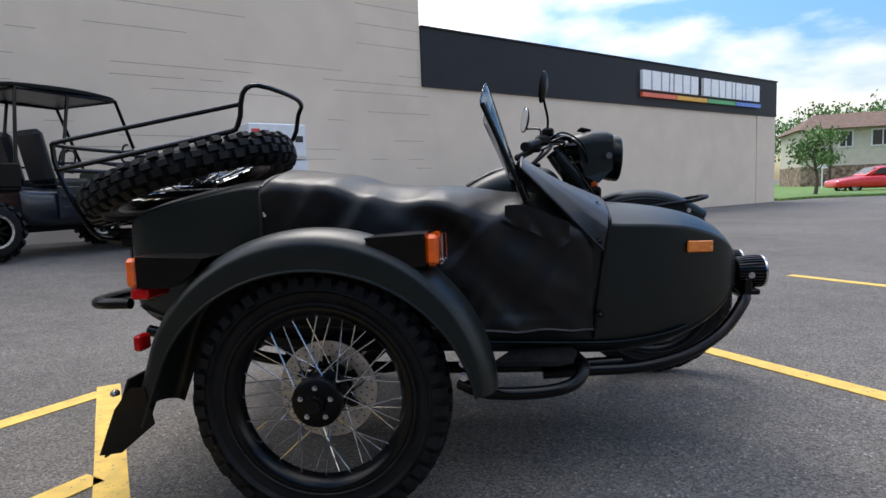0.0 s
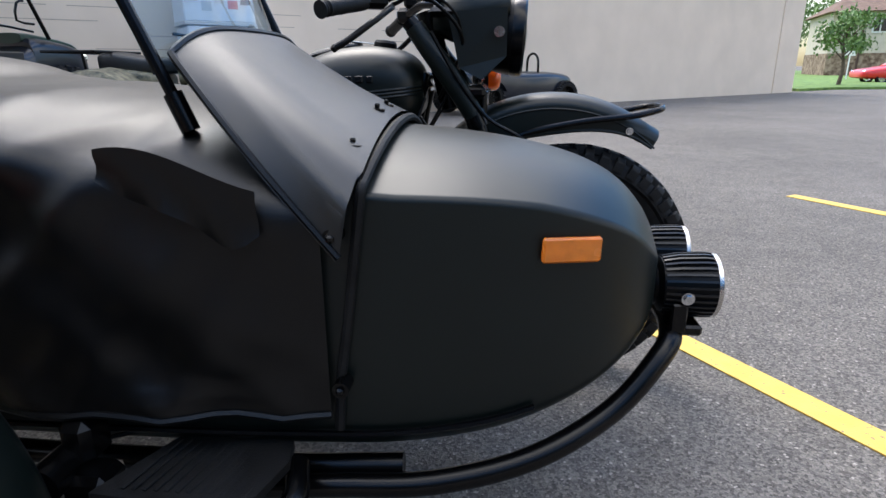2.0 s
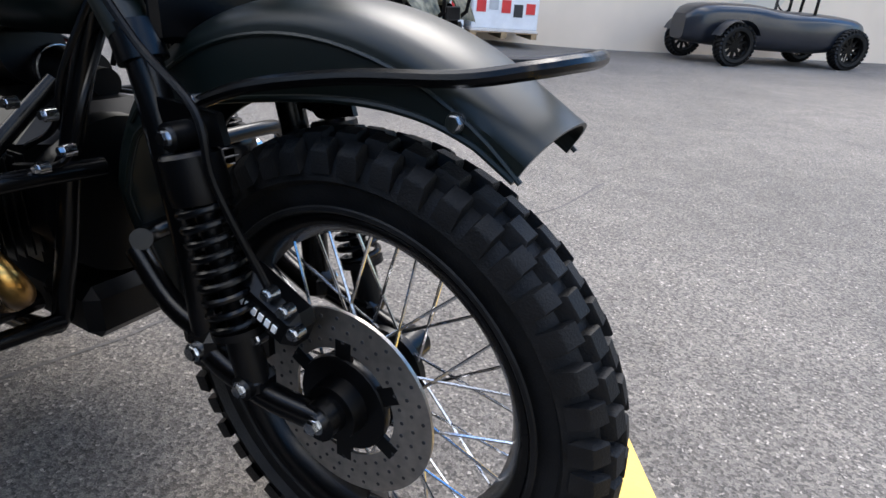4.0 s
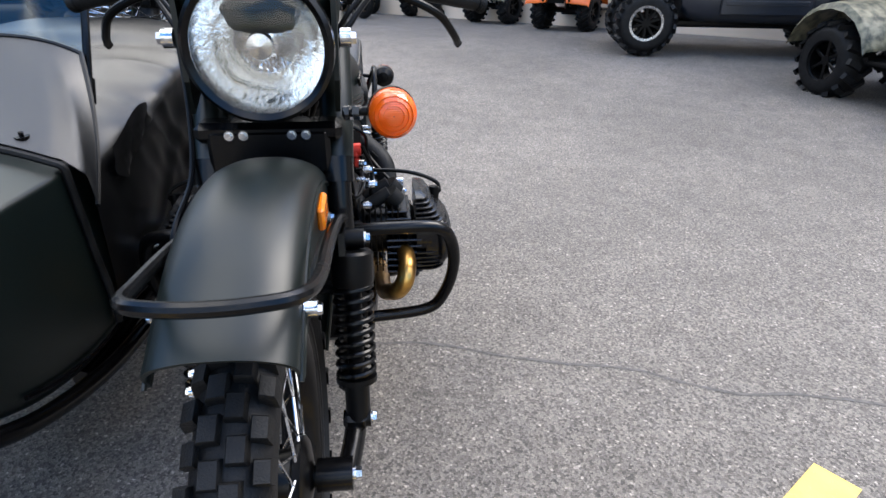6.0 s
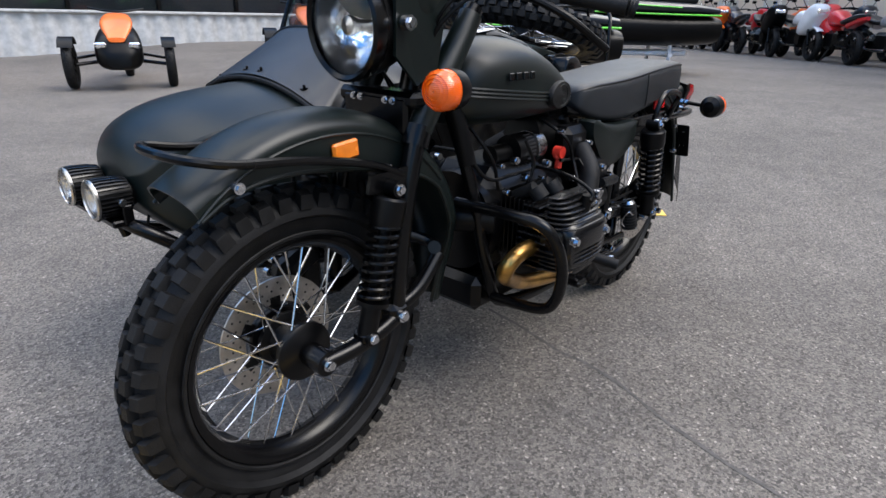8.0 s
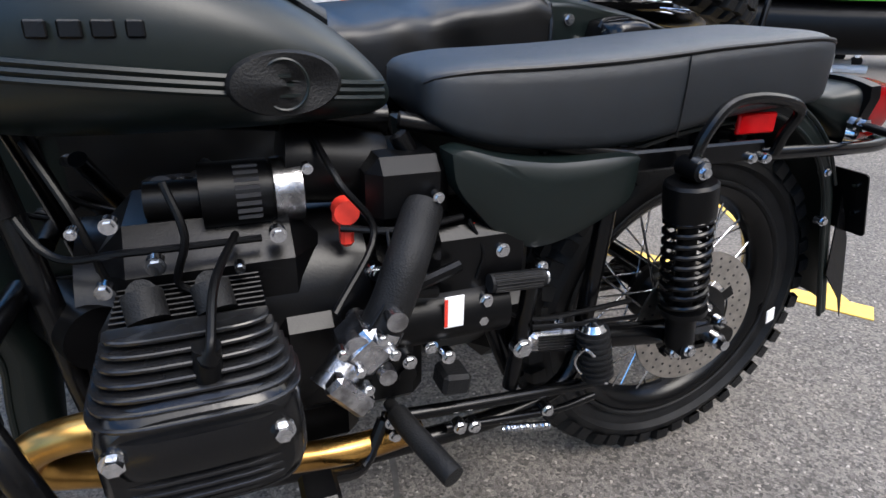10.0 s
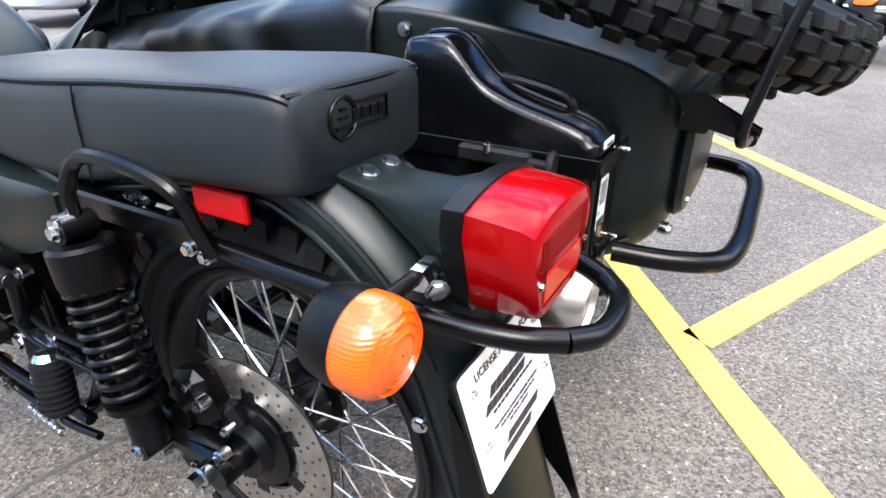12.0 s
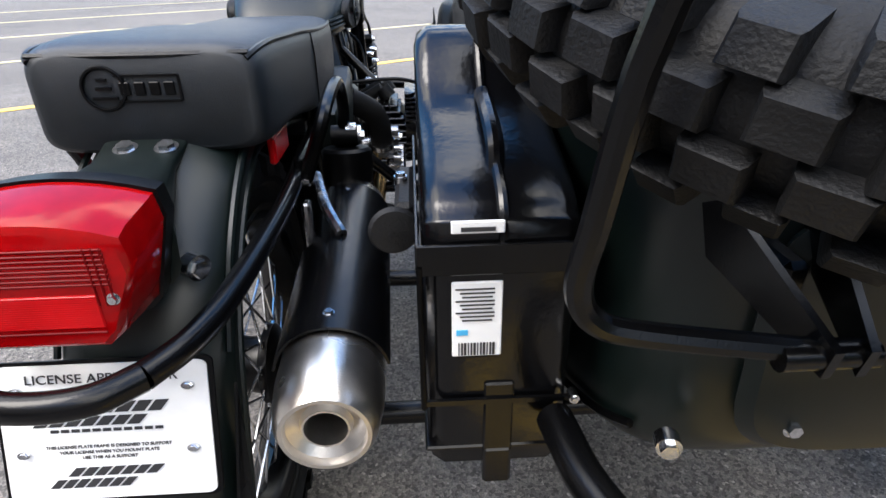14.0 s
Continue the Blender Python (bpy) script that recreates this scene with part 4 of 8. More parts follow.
for s in (-1, 1):
    part("seam", Geo().tube([(0.168, s * 0.1318, 0.742), (0.166, s * 0.1330, 0.77), (0.165, s * 0.1330, 0.83), (0.164, s * 0.130, 0.862)], 0.0013, 6, 3), M_VINYL, seat)
g = Geo().tube([(-0.1765, 0.026 + 0.022 * math.cos(2 * math.pi * j / 28), 0.842 + 0.022 * math.sin(2 * math.pi * j / 28)) for j in range(28)], 0.0022, 6, 1, True)
for k, w in ((-0.010, 0.026), (0.0, 0.016), (0.009, 0.010)):
    g.box((-0.1765, 0.026, 0.842 + k), (0.003, w, 0.003))
for a, b, w, h in ((-0.020, 0.855, 0.066, 0.002), (-0.020, 0.828, 0.066, 0.002), (-0.053, 0.8415, 0.002, 0.027)):
    g.box((-0.1762, a, b), (0.003, w, h))
for i in range(4):
    g.box((-0.1765, 0.004 - i * 0.0155, 0.8415), (0.003, 0.011, 0.014), 0.001)
part("embossed_badge", g, M_BLACK, seat, "embossed badge on the seat back", Matrix.Translation((0.0155, 0.013, 0.004)))

# side panels
for s in (-1, 1):
    out = [(0.555, 0.748), (0.53, 0.752), (0.47, 0.735), (0.38, 0.722), (0.25, 0.722), (0.238, 0.705), (0.245, 0.655), (0.29, 0.625), (0.36, 0.598), (0.42, 0.592), (0.47, 0.615), (0.51, 0.655), (0.545, 0.70)]
    c = Vector((0.40, 0, 0.675))
    ringsp = []
    for off, k in ((0.098, 0.97), (0.125, 1.0), (0.146, 0.965), (0.153, 0.80), (0.156, 0.4), (0.157, 0.02)):
        ringsp.append([Vector((c.x + (x - c.x) * k, s * off, c.z + (z - c.z) * k)) for x, _, z in catmull([(a, 0, b) for a, b in out + out[:1]], 4)[:-1]])
    part("side_panel", Geo().loft(ringsp), M_OLIVE, bike, "matte olive side panel")

# frame
g = Geo()
for s in (-1, 1):
    g.tube([(1.12, s * 0.03, 0.915), (1.085, s * 0.06, 0.78), (1.05, s * 0.10, 0.60), (1.02, s * 0.125, 0.42), (0.95, s * 0.14, 0.30), (0.60, s * 0.15, 0.285), (0.35, s * 0.14, 0.31), (0.28, s * 0.12, 0.42)], 0.0165, 12, 5)
    g.tube([(0.28, s * 0.11, 0.42), (0.265, s * 0.11, 0.60), (0.25, s * 0.10, 0.735)], 0.016, 12, 4)
    g.tube([(0.60, s * 0.07, 0.78), (0.25, s * 0.115, 0.715), (0.05, s * 0.118, 0.70), (-0.12, s * 0.120, 0.692), (-0.30, s * 0.108, 0.684), (-0.385, s * 0.093, 0.681), (-0.430, s * 0.068, 0.678)], 0.0125, 12, 5)
    g.tube([(0.60, s * 0.07, 0.76), (0.50, s * 0.09, 0.55), (0.42, s * 0.11, 0.35)], 0.015, 12, 3)
    g.box((0.12, s * 0.125, 0.705), (0.30, 0.012, 0.035), 0.004)
g.tube([(-0.430, 0.068, 0.678), (-0.452, 0.040, 0.676), (-0.458, 0.0, 0.675), (-0.452, -0.040, 0.676), (-0.430, -0.068, 0.678)], 0.0125, 12, 5)
g.tube([(1.13, 0, 0.90), (0.9, 0, 0.80), (0.6, 0, 0.77)], 0.022, 12, 4)
frame_p = part("frame", g, M_FRAME, bike, "black tubular frame with rear loop")
for s in (-1, 1):
    g = Geo().tube([(0.160, s * 0.168, 0.708), (0.150, s * 0.172, 0.75), (0.115, s * 0.172, 0.792), (0.06, s * 0.172, 0.802), (-0.01, s * 0.170, 0.793), (-0.045, s * 0.166, 0.775), (-0.042, s * 0.15, 0.735), (-0.045, s * 0.138, 0.70)], 0.0095, 10, 6)
    part("grab_handle", g, M_FRAME, bike, "black tubular grab handle")
    g = Geo().bolt((0.16, s * 0.185, 0.708), (0, s, 0), 0.010, 0.012).bolt((0.0, s * 0.134, 0.694), (0, s, 0), 0.0072, 0.008).bolt((-0.030, s * 0.136, 0.692), (0, s, 0), 0.0072, 0.008)
    part("frame_bolts", g, M_ZINC, frame_p)
    g = Geo().box((-0.028, s * 0.103, 0.745), (0.085, 0.010, 0.036), 0.003)
    part("rear_reflector", g, M_REDREF, bike, "red side reflector")
shock("rear_shock", (0.115, 0.172, 0.375), (0.160, 0.170, 0.700), 0.036, 9)
shock("rear_shock", (0.115, -0.172, 0.375), (0.160, -0.170, 0.700), 0.036, 9)

# swing arm, brake caliper
for s in (-1, 1):
    g = Geo()
    g.tube([(0.42, s * 0.105, 0.41), (0.2, s * 0.125, 0.385), (0.02, s * 0.128, 0.362)], 0.022, 12, 3).cyl((0.0, s * 0.09, R), (0.0, s * 0.165, R), 0.022, 16)
    g.box((0.05, s * 0.14, 0.365), (0.14, 0.03, 0.03), 0.008)
    g.box((0.06, s * 0.13, 0.33), (0.10, 0.02, 0.016), 0.004)
    sw = part("swing_arm", g, M_FRAME, bike, "black swing arm")
g = Geo().bolt((0.02, 0.165, 0.358), (0, 1, 0), 0.012, 0.024).bolt((0.115, 0.165, 0.352), (0, 1, 0), 0.009).bolt((0.0, 0.150, 0.385), (0, 1, 0), 0.008).bolt((0.06, 0.150, 0.335), (0, 1, 0), 0.008)
part("axle_nut", g, M_ZINC, sw)
g = Geo().box((0.075, 0.108, 0.43), (0.075, 0.05, 0.095), 0.016, (0, 20, 0)).cyl((0.085, 0.13, 0.41), (0.085, 0.142, 0.41), 0.020, 20).box((0.03, 0.10, 0.40), (0.06, 0.03, 0.05), 0.01, (0, 40, 0))
cal = part("rear_brake_caliper", g, M_ENGINE, bike, "black rear brake caliper")
g = Geo().bolt((0.045, 0.135, 0.445), (0, 1, 0), 0.009, 0.01).bolt((0.07, 0.135, 0.465), (0, 1, 0), 0.006).bolt((0.012, 0.125, 0.405), (0, 1, 0), 0.006)
part("caliper_bolts", g, M_ZINC, cal)
g = Geo().box((1.455, -0.098, 0.50), (0.12, 0.05, 0.062), 0.014, (0, 25, 0)).box((1.42, -0.10, 0.46), (0.06, 0.03, 0.10), 0.01)
cal = part("front_brake_caliper", g, M_ENGINE, bike, "black front brake caliper")
g = Geo()
for x, z in ((1.405, 0.50), (1.418, 0.483), (1.45, 0.458), (1.475, 0.53), (1.50, 0.515), (1.515, 0.49)):
    g.bolt((x, -0.124, z), (0, -1, 0), 0.007, 0.008)
part("caliper_bolts", g, M_ZINC, cal)
for i in range(6):
    part("caliper_lettering", Geo().box((1.427 + i * 0.011, -0.1245, 0.507 - i * 0.0045), (0.0075, 0.002, 0.011), 0, (0, 25, 0)), M_WHITE, cal)
g = Geo().tube([(1.46, -0.11, 0.53), (1.42, -0.14, 0.66), (1.40, -0.14, 0.74), (1.30, -0.13, 0.80), (1.22, -0.14, 0.90), (1.15, -0.16, 1.02)], 0.005, 8, 6)
part("brake_hose", g, M_BLACK, bike)

# tail lamp
g = Geo().loft([[Vector((x, y * w, z + dz)) for y, z in ((-1, -0.035), (-0.7, 0.012), (0, 0.022), (0.7, 0.012), (1, -0.035))] for x, w, dz in ((-0.165, 0.050, 0.785), (-0.21, 0.045, 0.783), (-0.26, 0.050, 0.768), (-0.315, 0.075, 0.757))], cap=False, closed=False)
tb = Geo().loft([[Vector((x, 0.010 + w * c, zc + h * s)) for c, s in [(math.copysign(abs(math.cos(a)) ** 0.5, math.cos(a)), math.copysign(abs(math.sin(a)) ** 0.5, math.sin(a))) for a in [2 * math.pi * j / 24 for j in range(24)]]] for x, w, zc, h in ((-0.145, 0.046, 0.788, 0.005), (-0.20, 0.043, 0.772, 0.010), (-0.26, 0.055, 0.752, 0.030), (-0.312, 0.076, 0.742, 0.056))])
tbr = part("tail_bracket", tb, M_OLIVE, bike, "olive tail lamp bracket")
g = Geo().bolt((-0.178, 0.024, 0.785), (-0.25, 0, 1), 0.010, 0.007).bolt((-0.178, -0.019, 0.785), (-0.25, 0, 1), 0.010, 0.007)
part("bracket_bolts", g, M_ZINC, tbr)


def tail_ring(x, w0, w1, z0, z1, yc=0.014):
    pts2 = []
    for j in range(9):
        u = -1 + 2 * j / 8
        pts2.append(Vector((x, yc + u * w1, z1 - 0.012 * u * u)))
    for y, z in ((w1 + 0.004, z1 - 0.035), (w0, z0 + 0.012), (w0 - 0.012, z0), (-w0 + 0.012, z0), (-w0, z0 + 0.012), (-w1 - 0.004, z1 - 0.035)):
        pts2.append(Vector((x, yc + y, z)))
    return pts2


g = Geo().loft([tail_ring(-0.322, 0.064, 0.080, 0.682, 0.806), tail_ring(-0.345, 0.065, 0.082, 0.680, 0.808)])
tail = part("tail_lamp", g, M_BLACK, bike, "large red tail lamp on a black base", Matrix.Translation((0.012, 0, 0)))
g = Geo().loft([tail_ring(-0.345, 0.062, 0.079, 0.683, 0.805), tail_ring(-0.400, 0.060, 0.078, 0.686, 0.800), tail_ring(-0.411, 0.059, 0.0765, 0.688, 0.795), tail_ring(-0.4145, 0.056, 0.073, 0.692, 0.789)])
part("red_lens", g, M_RED, tail, "glossy red lens")
part("lens_reflector", Geo().box((-0.4145, 0.014, 0.722), (0.003, 0.100, 0.030), 0.001), M_REDREF, tail, "ribbed red reflector panel")
for i in range(8):
    part("lens_rib", Geo().box((-0.4146, 0.014, 0.746 + i * 0.0042), (0.0024, 0.128, 0.0018), 0.0006), M_REDDARK, tail)
for i in range(3):
    for k in (-1, 1):
        part("lens_rib", Geo().box((-0.4148, 0.014 + k * (0.050 + 0.006 * i), 0.752), (0.0026, 0.0016, 0.05), 0.0006), M_REDDARK, tail)
part("lens_seam", Geo().box((-0.4147, 0.014, 0.703), (0.0024, 0.100, 0.0016), 0.0006), M_REDDARK, tail)
g = Geo().bolt((-0.413, 0.076, 0.733), (-1, 0, 0), 0.004, 0.006).bolt((-0.413, -0.048, 0.733), (-1, 0, 0), 0.004, 0.006)
part("lens_screws", g, M_ZINC, tail)
g = Geo().bolt((-0.315, 0.088, 0.705), (-0.6, 0.8, 0), 0.010, 0.008).bolt((-0.315, -0.075, 0.705), (-0.6, -0.8, 0), 0.010, 0.008)
part("lamp_bolts", g, M_ZINC, tail)

# licence plate with its printed lines
PL = Matrix.Translation((-0.364, 0.019, 0.563)) @ Euler((0, radians(18), 0)).to_matrix().to_4x4() @ Matrix.Diagonal((1, 1.08, 0.66, 1))


def on_plate(name, geo, mt, parent, label=""):
    return part(name, geo, mt, parent, label)


g = Geo()
corner = []
for cx, cz in ((0.082, 0.094), (-0.082, 0.094), (-0.082, -0.094), (0.082, -0.094)):
    for k in range(5):
        a = math.atan2(cz, cx) - radians(45) + radians(22.5 * k)
        base_a = {(True, True): 0, (False, True): 90, (False, False): 180, (True, False): 270}[cx > 0, cz > 0]
        a = radians(base_a + 22.5 * k)
        corner.append(Vector((0, cx + 0.009 * math.cos(a), cz + 0.009 * math.sin(a))))
back = part("plate_holder", Geo().plate([Vector((p.x, p.y * 1.05, p.z * 1.05)) for p in corner], (0.006, 0, 0), (0.0025, 0, 0)), M_BLACK, bike, "black plate holder", PL)
plate = part("licence_plate", Geo().plate(corner, (0, 0, 0), (0.002, 0, 0)), M_WHITE, back, "white temporary dealer plate")


def text_part(name, body, size, at, mt, parent, spacing=1.0):
    cu = bpy.data.curves.new(name, "FONT")
    cu.body, cu.size, cu.align_x, cu.align_y, cu.extrude = body, size, "CENTER", "CENTER", 0.0004
    cu.space_character = spacing
    tmp = bpy.data.objects.new(name, cu)
    scene.collection.objects.link(tmp)
    dg = bpy.context.evaluated_depsgraph_get()
    me = bpy.data.meshes.new_from_object(tmp.evaluated_get(dg))
    bpy.data.objects.remove(tmp)
    me.materials.clear()
    me.materials.append(mt)
    return part(name, me, mt, parent, at=at)


FACE = Matrix(((0, 0, -1, 0), (-1, 0, 0, 0), (0, 1, 0, 0), (0, 0, 0, 1)))  # text that reads from behind the bike
text_part("plate_text", "LICENSE APPLIED FOR", 0.0136, Matrix.Translation((-0.001, 0, 0.082)) @ FACE @ Matrix.Diagonal((0.95, 1.4, 1, 1)), M_INK, back, 1.04)
g = Geo()
for z, h, y0, y1, rows_n in ((0.038, 0.016, 0.045, -0.055, 1), (0.018, 0.014, 0.060, -0.035, 1), (-0.060, 0.013, 0.035, -0.045, 1), (-0.078, 0.013, 0.052, -0.020, 1)):
    w = (y0 - y1) / 7
    for i in range(7):
        g.plate([Vector((-0.0012, y0 - i * w + sl, z + zz)) for sl, zz in ((0.004, -h / 2), (-w * 0.82 + 0.004, -h / 2), (-w * 0.82 - 0.004, h / 2), (-0.004, h / 2))], (0, 0, 0), (0.0008, 0, 0))
for z, w in ((0.004, 0.100),):
    n = int(w / 0.009)
    for i in range(n):
        g.box((-0.0010, w / 2 - (i + 0.5) * w / n, z), (0.0008, w / n * 0.75, 0.0045))
for i, words in enumerate(("THIS LICENSE PLATE FRAME IS DESIGNED TO SUPPORT", "YOUR LICENSE WHEN YOU MOUNT PLATE", "USE THIS AS A SUPPORT")):
    text_part("plate_text", words, 0.0056, Matrix.Translation((-0.001, 0, -0.021 - 0.0085 * i)) @ FACE @ Matrix.Diagonal((0.80, 1.2, 1, 1)), M_INK, back)
part("plate_print", g, M_INK, back)
g = Geo()
for y in (-0.074, 0.074):
    for z in (-0.030, 0.066):
        g.bolt((-0.001, y, z), (-1, 0, 0), 0.0045, 0.004)
part("plate_screws", g, M_ZINC, back)

# engine
g = Geo().box((0.86, 0, 0.52), (0.30, 0.25, 0.30), 0.05).cyl((1.02, 0, 0.52), (0.66, 0, 0.52), 0.135, 24)
eng = part("engine_block", g, M_ENGINE, bike, "black flat-twin engine block")
part("sump", Geo().box((0.86, 0, 0.33), (0.36, 0.22, 0.10), 0.02), M_ENGINE, bike, "black oil sump")
part("clutch_housing", Geo().box((0.55, 0, 0.50), (0.28, 0.20, 0.24), 0.05), M_ENGINE, bike)
part("final_drive", Geo().box((0.40, 0, 0.42), (0.16, 0.16, 0.16), 0.04), M_ENGINE, bike)
for s in (-1, 1):
    cy = part("cylinder", Geo().cyl((0.89, s * 0.10, 0.525), (0.89, s * 0.25, 0.525), 0.062, 28), M_ENGINE, bike, "black finned cylinder")
    for i in range(8):
        y = s * (0.125 + i * 0.0135)
        part("fin", Geo().box((0.89, y, 0.525), (0.165, 0.0035, 0.165), 0.001), M_ENGINE, cy)
    headc = part("cylinder_head", Geo().box((0.89, s * 0.245, 0.515), (0.16, 0.07, 0.12), 0.04), M_ENGINE, bike, "black finned cylinder head")
    for i in range(10):
        z = 0.447 + i * 0.0165
        d = 0.030 if 2 < i < 6 else 0.012
        part("fin", Geo().box((0.89, s * (0.232 - 0.004 * max(0, i - 5)), z), (0.200 - 0.010 * max(0, i - 5), 0.085 - 0.008 * max(0, i - 5), 0.0055), 0.002), M_FIN, headc)
    ringsh = []
    for off, kx, kz in ((0.285, 1.0, 1.0), (0.312, 1.0, 1.0), (0.330, 0.96, 0.92), (0.340, 0.86, 0.78), (0.343, 0.5, 0.4)):
        ringsh.append([Vector((0.888 + 0.100 * kx * math.copysign(abs(math.cos(a)) ** 0.6, math.cos(a)), s * off, 0.512 + 0.072 * kz * math.copysign(abs(math.sin(a)) ** 0.5, math.sin(a)))) for a in [2 * math.pi * j / 40 for j in range(40)]])
    cov = part("valve_cover", Geo().loft(ringsh), M_COVER, bike, "black finned valve cover")

    def cover_fin(z, wide, deep, thick, mat_, name="fin"):
        """A fin that follows the cover's rounded outline."""
        line = [(0.888 + wide * math.copysign(abs(math.cos(q)) ** 0.55, math.cos(q)), 0.262 + deep * abs(math.sin(q)) ** 0.55) for q in [math.pi * j / 18 for j in range(19)]]
        inner = [(0.888 + (x - 0.888) * 0.97, 0.262 + (y - 0.262) * 0.97) for x, y in line]
        rg = [[Vector((x, s * y, z + d)) for x, y in o] for o, d in ((inner, -thick / 2), (line, -thick / 4), (line, thick / 4), (inner, thick / 2))]
        return part(name, Geo().loft(rg), mat_, cov)

    for i in range(5):
        cover_fin(0.449 + i * 0.0118, 0.105 - 0.003 * max(0, 2 - i), 0.086 - 0.006 * max(0, 2 - i), 0.0062, M_FIN)
    for i in range(7):
        cover_fin(0.562 + i * 0.0108, 0.105 - 0.0042 * i, 0.083 - 0.0085 * i, 0.0055, M_FIN)
    cover_fin(0.529, 0.101, 0.091, 0.044, M_COVER, "cover_panel")
    g = Geo().bolt((0.966, s * 0.342, 0.534), (0, s, 0), 0.010, 0.012).bolt((0.812, s * 0.342, 0.528), (0, s, 0), 0.010, 0.012)
    part("cover_bolts", g, M_ZINC, cov)
    g = Geo().tube([(0.875, s * 0.30, 0.595), (0.868, s * 0.325, 0.63), (0.858, s * 0.25, 0.66), (0.83, s * 0.12, 0.66)], (lambda t: 0.011 if t < 0.25 else 0.005), 10, 6)
    g.cyl((0.875, s * 0.31, 0.58), (0.872, s * 0.315, 0.625), 0.014, 14)
    part("spark_plug_cap", g, M_BLACK, bike, "black spark plug lead")
    for dx in (0.0, 0.07):
        part("push_rod_boot", Geo().cyl((0.94 - dx, s * 0.14, 0.60), (0.935 - dx, s * 0.20, 0.635), 0.016, 14).cyl((0.935 - dx, s * 0.20, 0.635), (0.93 - dx, s * 0.22, 0.61), 0.022, 14), M_RUBBER, bike)
    # throttle body and intake
    g = Geo().cyl((0.79, s * 0.23, 0.50), (0.73, s * 0.20, 0.55), 0.026, 18).box((0.735, s * 0.205, 0.545), (0.06, 0.075, 0.06), 0.012, (0, 40, 0)).cyl((0.75, s * 0.24, 0.56), (0.73, s * 0.15, 0.55), 0.016, 14).box((0.765, s * 0.235, 0.50), (0.03, 0.05, 0.07), 0.006, (0, 40, 0)).cyl((0.70, s * 0.215, 0.59), (0.70, s * 0.245, 0.59), 0.014, 14).cyl((0.715, s * 0.23, 0.515), (0.715, s * 0.25, 0.515), 0.012, 12)
    tbd = part("throttle_body", g, M_ALU, bike, "bare cast aluminium throttle body", Matrix.Translation((-0.042, 0, -0.022)))
    part("hose_clamp", Geo().cyl((0.717, s * 0.204, 0.552), (0.709, s * 0.203, 0.566), 0.0315, 20), M_ZINC, tbd)
    g = Geo()
    for x, z in ((0.75, 0.53), (0.72, 0.57), (0.77, 0.56), (0.74, 0.50), (0.705, 0.545)):
        g.bolt((x, s * 0.245, z), (0, s, 0), 0.006, 0.008)
    part("body_screws", g, M_ZINC, tbd)
    g = Geo().tube([(0.672, s * 0.205, 0.535), (0.650, s * 0.20, 0.575), (0.625, s * 0.185, 0.625), (0.585, s * 0.13, 0.67)], 0.029, 18, 5)
    part("intake_hose", g, M_RUBBER, bike, "black rubber intake hose")
    # heat-tinted exhaust header
    g = Geo().tube([(0.955, s * 0.23, 0.492), (1.0, s * 0.235, 0.498), (1.05, s * 0.235, 0.492), (1.076, s * 0.228, 0.468), (1.062, s * 0.212, 0.436), (1.01, s * 0.195, 0.405), (0.93, s * 0.18, 0.365), (0.80, s * 0.175, 0.335), (0.70, s * 0.17, 0.32), (0.60, s * 0.15, 0.31)], 0.021, 16, 6)
    part("exhaust_header", g, M_BRONZE, bike, "golden heat-tinted exhaust pipe")
    g = Geo().tube([(1.085, s * 0.07, 0.60), (1.085, s * 0.22, 0.605), (1.07, s * 0.305, 0.595), (1.045, s * 0.338, 0.55), (1.02, s * 0.347, 0.47), (1.0, s * 0.325, 0.385), (1.0, s * 0.28, 0.345), (1.01, s * 0.14, 0.335)], 0.0145, 12, 6)
    part("crash_bar", g, M_FRAME, bike, "black tubular engine guard")
g = Geo().tube([(1.115, 0.055, 0.875), (1.095, 0.075, 0.80), (1.075, 0.092, 0.70)], 0.022, 14, 3)
part("downtube_sleeve", g, M_BLACK, bike)
# alternator, air box, starter, battery bits on the left
g = Geo().cyl((0.865, 0.062, 0.695), (0.78, 0.062, 0.695), 0.043, 28).cyl((0.79, 0.062, 0.695), (0.745, 0.062, 0.695), 0.040, 24).cyl((0.93, 0.05, 0.69), (0.865, 0.055, 0.69), 0.026, 20)
alt = part("alternator", g, M_BLACK, bike, "black and silver alternator")
part("alternator_band", Geo().lathe([(0.039, -0.02), (0.0445, -0.018), (0.0445, 0.018), (0.039, 0.02)], (0.757, 0.062, 0.695), (1, 0, 0), 32, True), M_ALU, alt)
# dark blocks on the casing paint the shade inside the cooling slots
g = Geo()
for i in range(8):
    g.box((0.808, 0.062 + 0.0425 * math.sin(0.4 + i * 0.24), 0.695 + 0.0425 * math.cos(0.4 + i * 0.24)), (0.030, 0.005, 0.005))
part("cooling_slots", g, M_INK, alt)
g = Geo().cyl((0.76, 0.03, 0.725), (0.62, 0.03, 0.705), 0.06, 24, 0.05).box((0.60, 0.05, 0.69), (0.12, 0.16, 0.10), 0.02)
part("air_box", g, M_BLACK, bike, "black air box")
g = Geo().box((0.69, 0.115, 0.668), (0.034, 0.022, 0.03), 0.008).cyl((0.69, 0.105, 0.675), (0.69, 0.13, 0.675), 0.017, 14).box((0.69, 0.118, 0.64), (0.018, 0.02, 0.03), 0.005)
part("oil_cap", g, M_REDCAP, bike, "red plastic cap")
g = Geo().cyl((0.64, 0.13, 0.505), (0.46, 0.13, 0.505), 0.045, 24).cyl((0.66, 0.13, 0.505), (0.64, 0.13, 0.505), 0.035, 20)
st = part("starter_motor", g, M_BLACK, bike, "black starter motor")
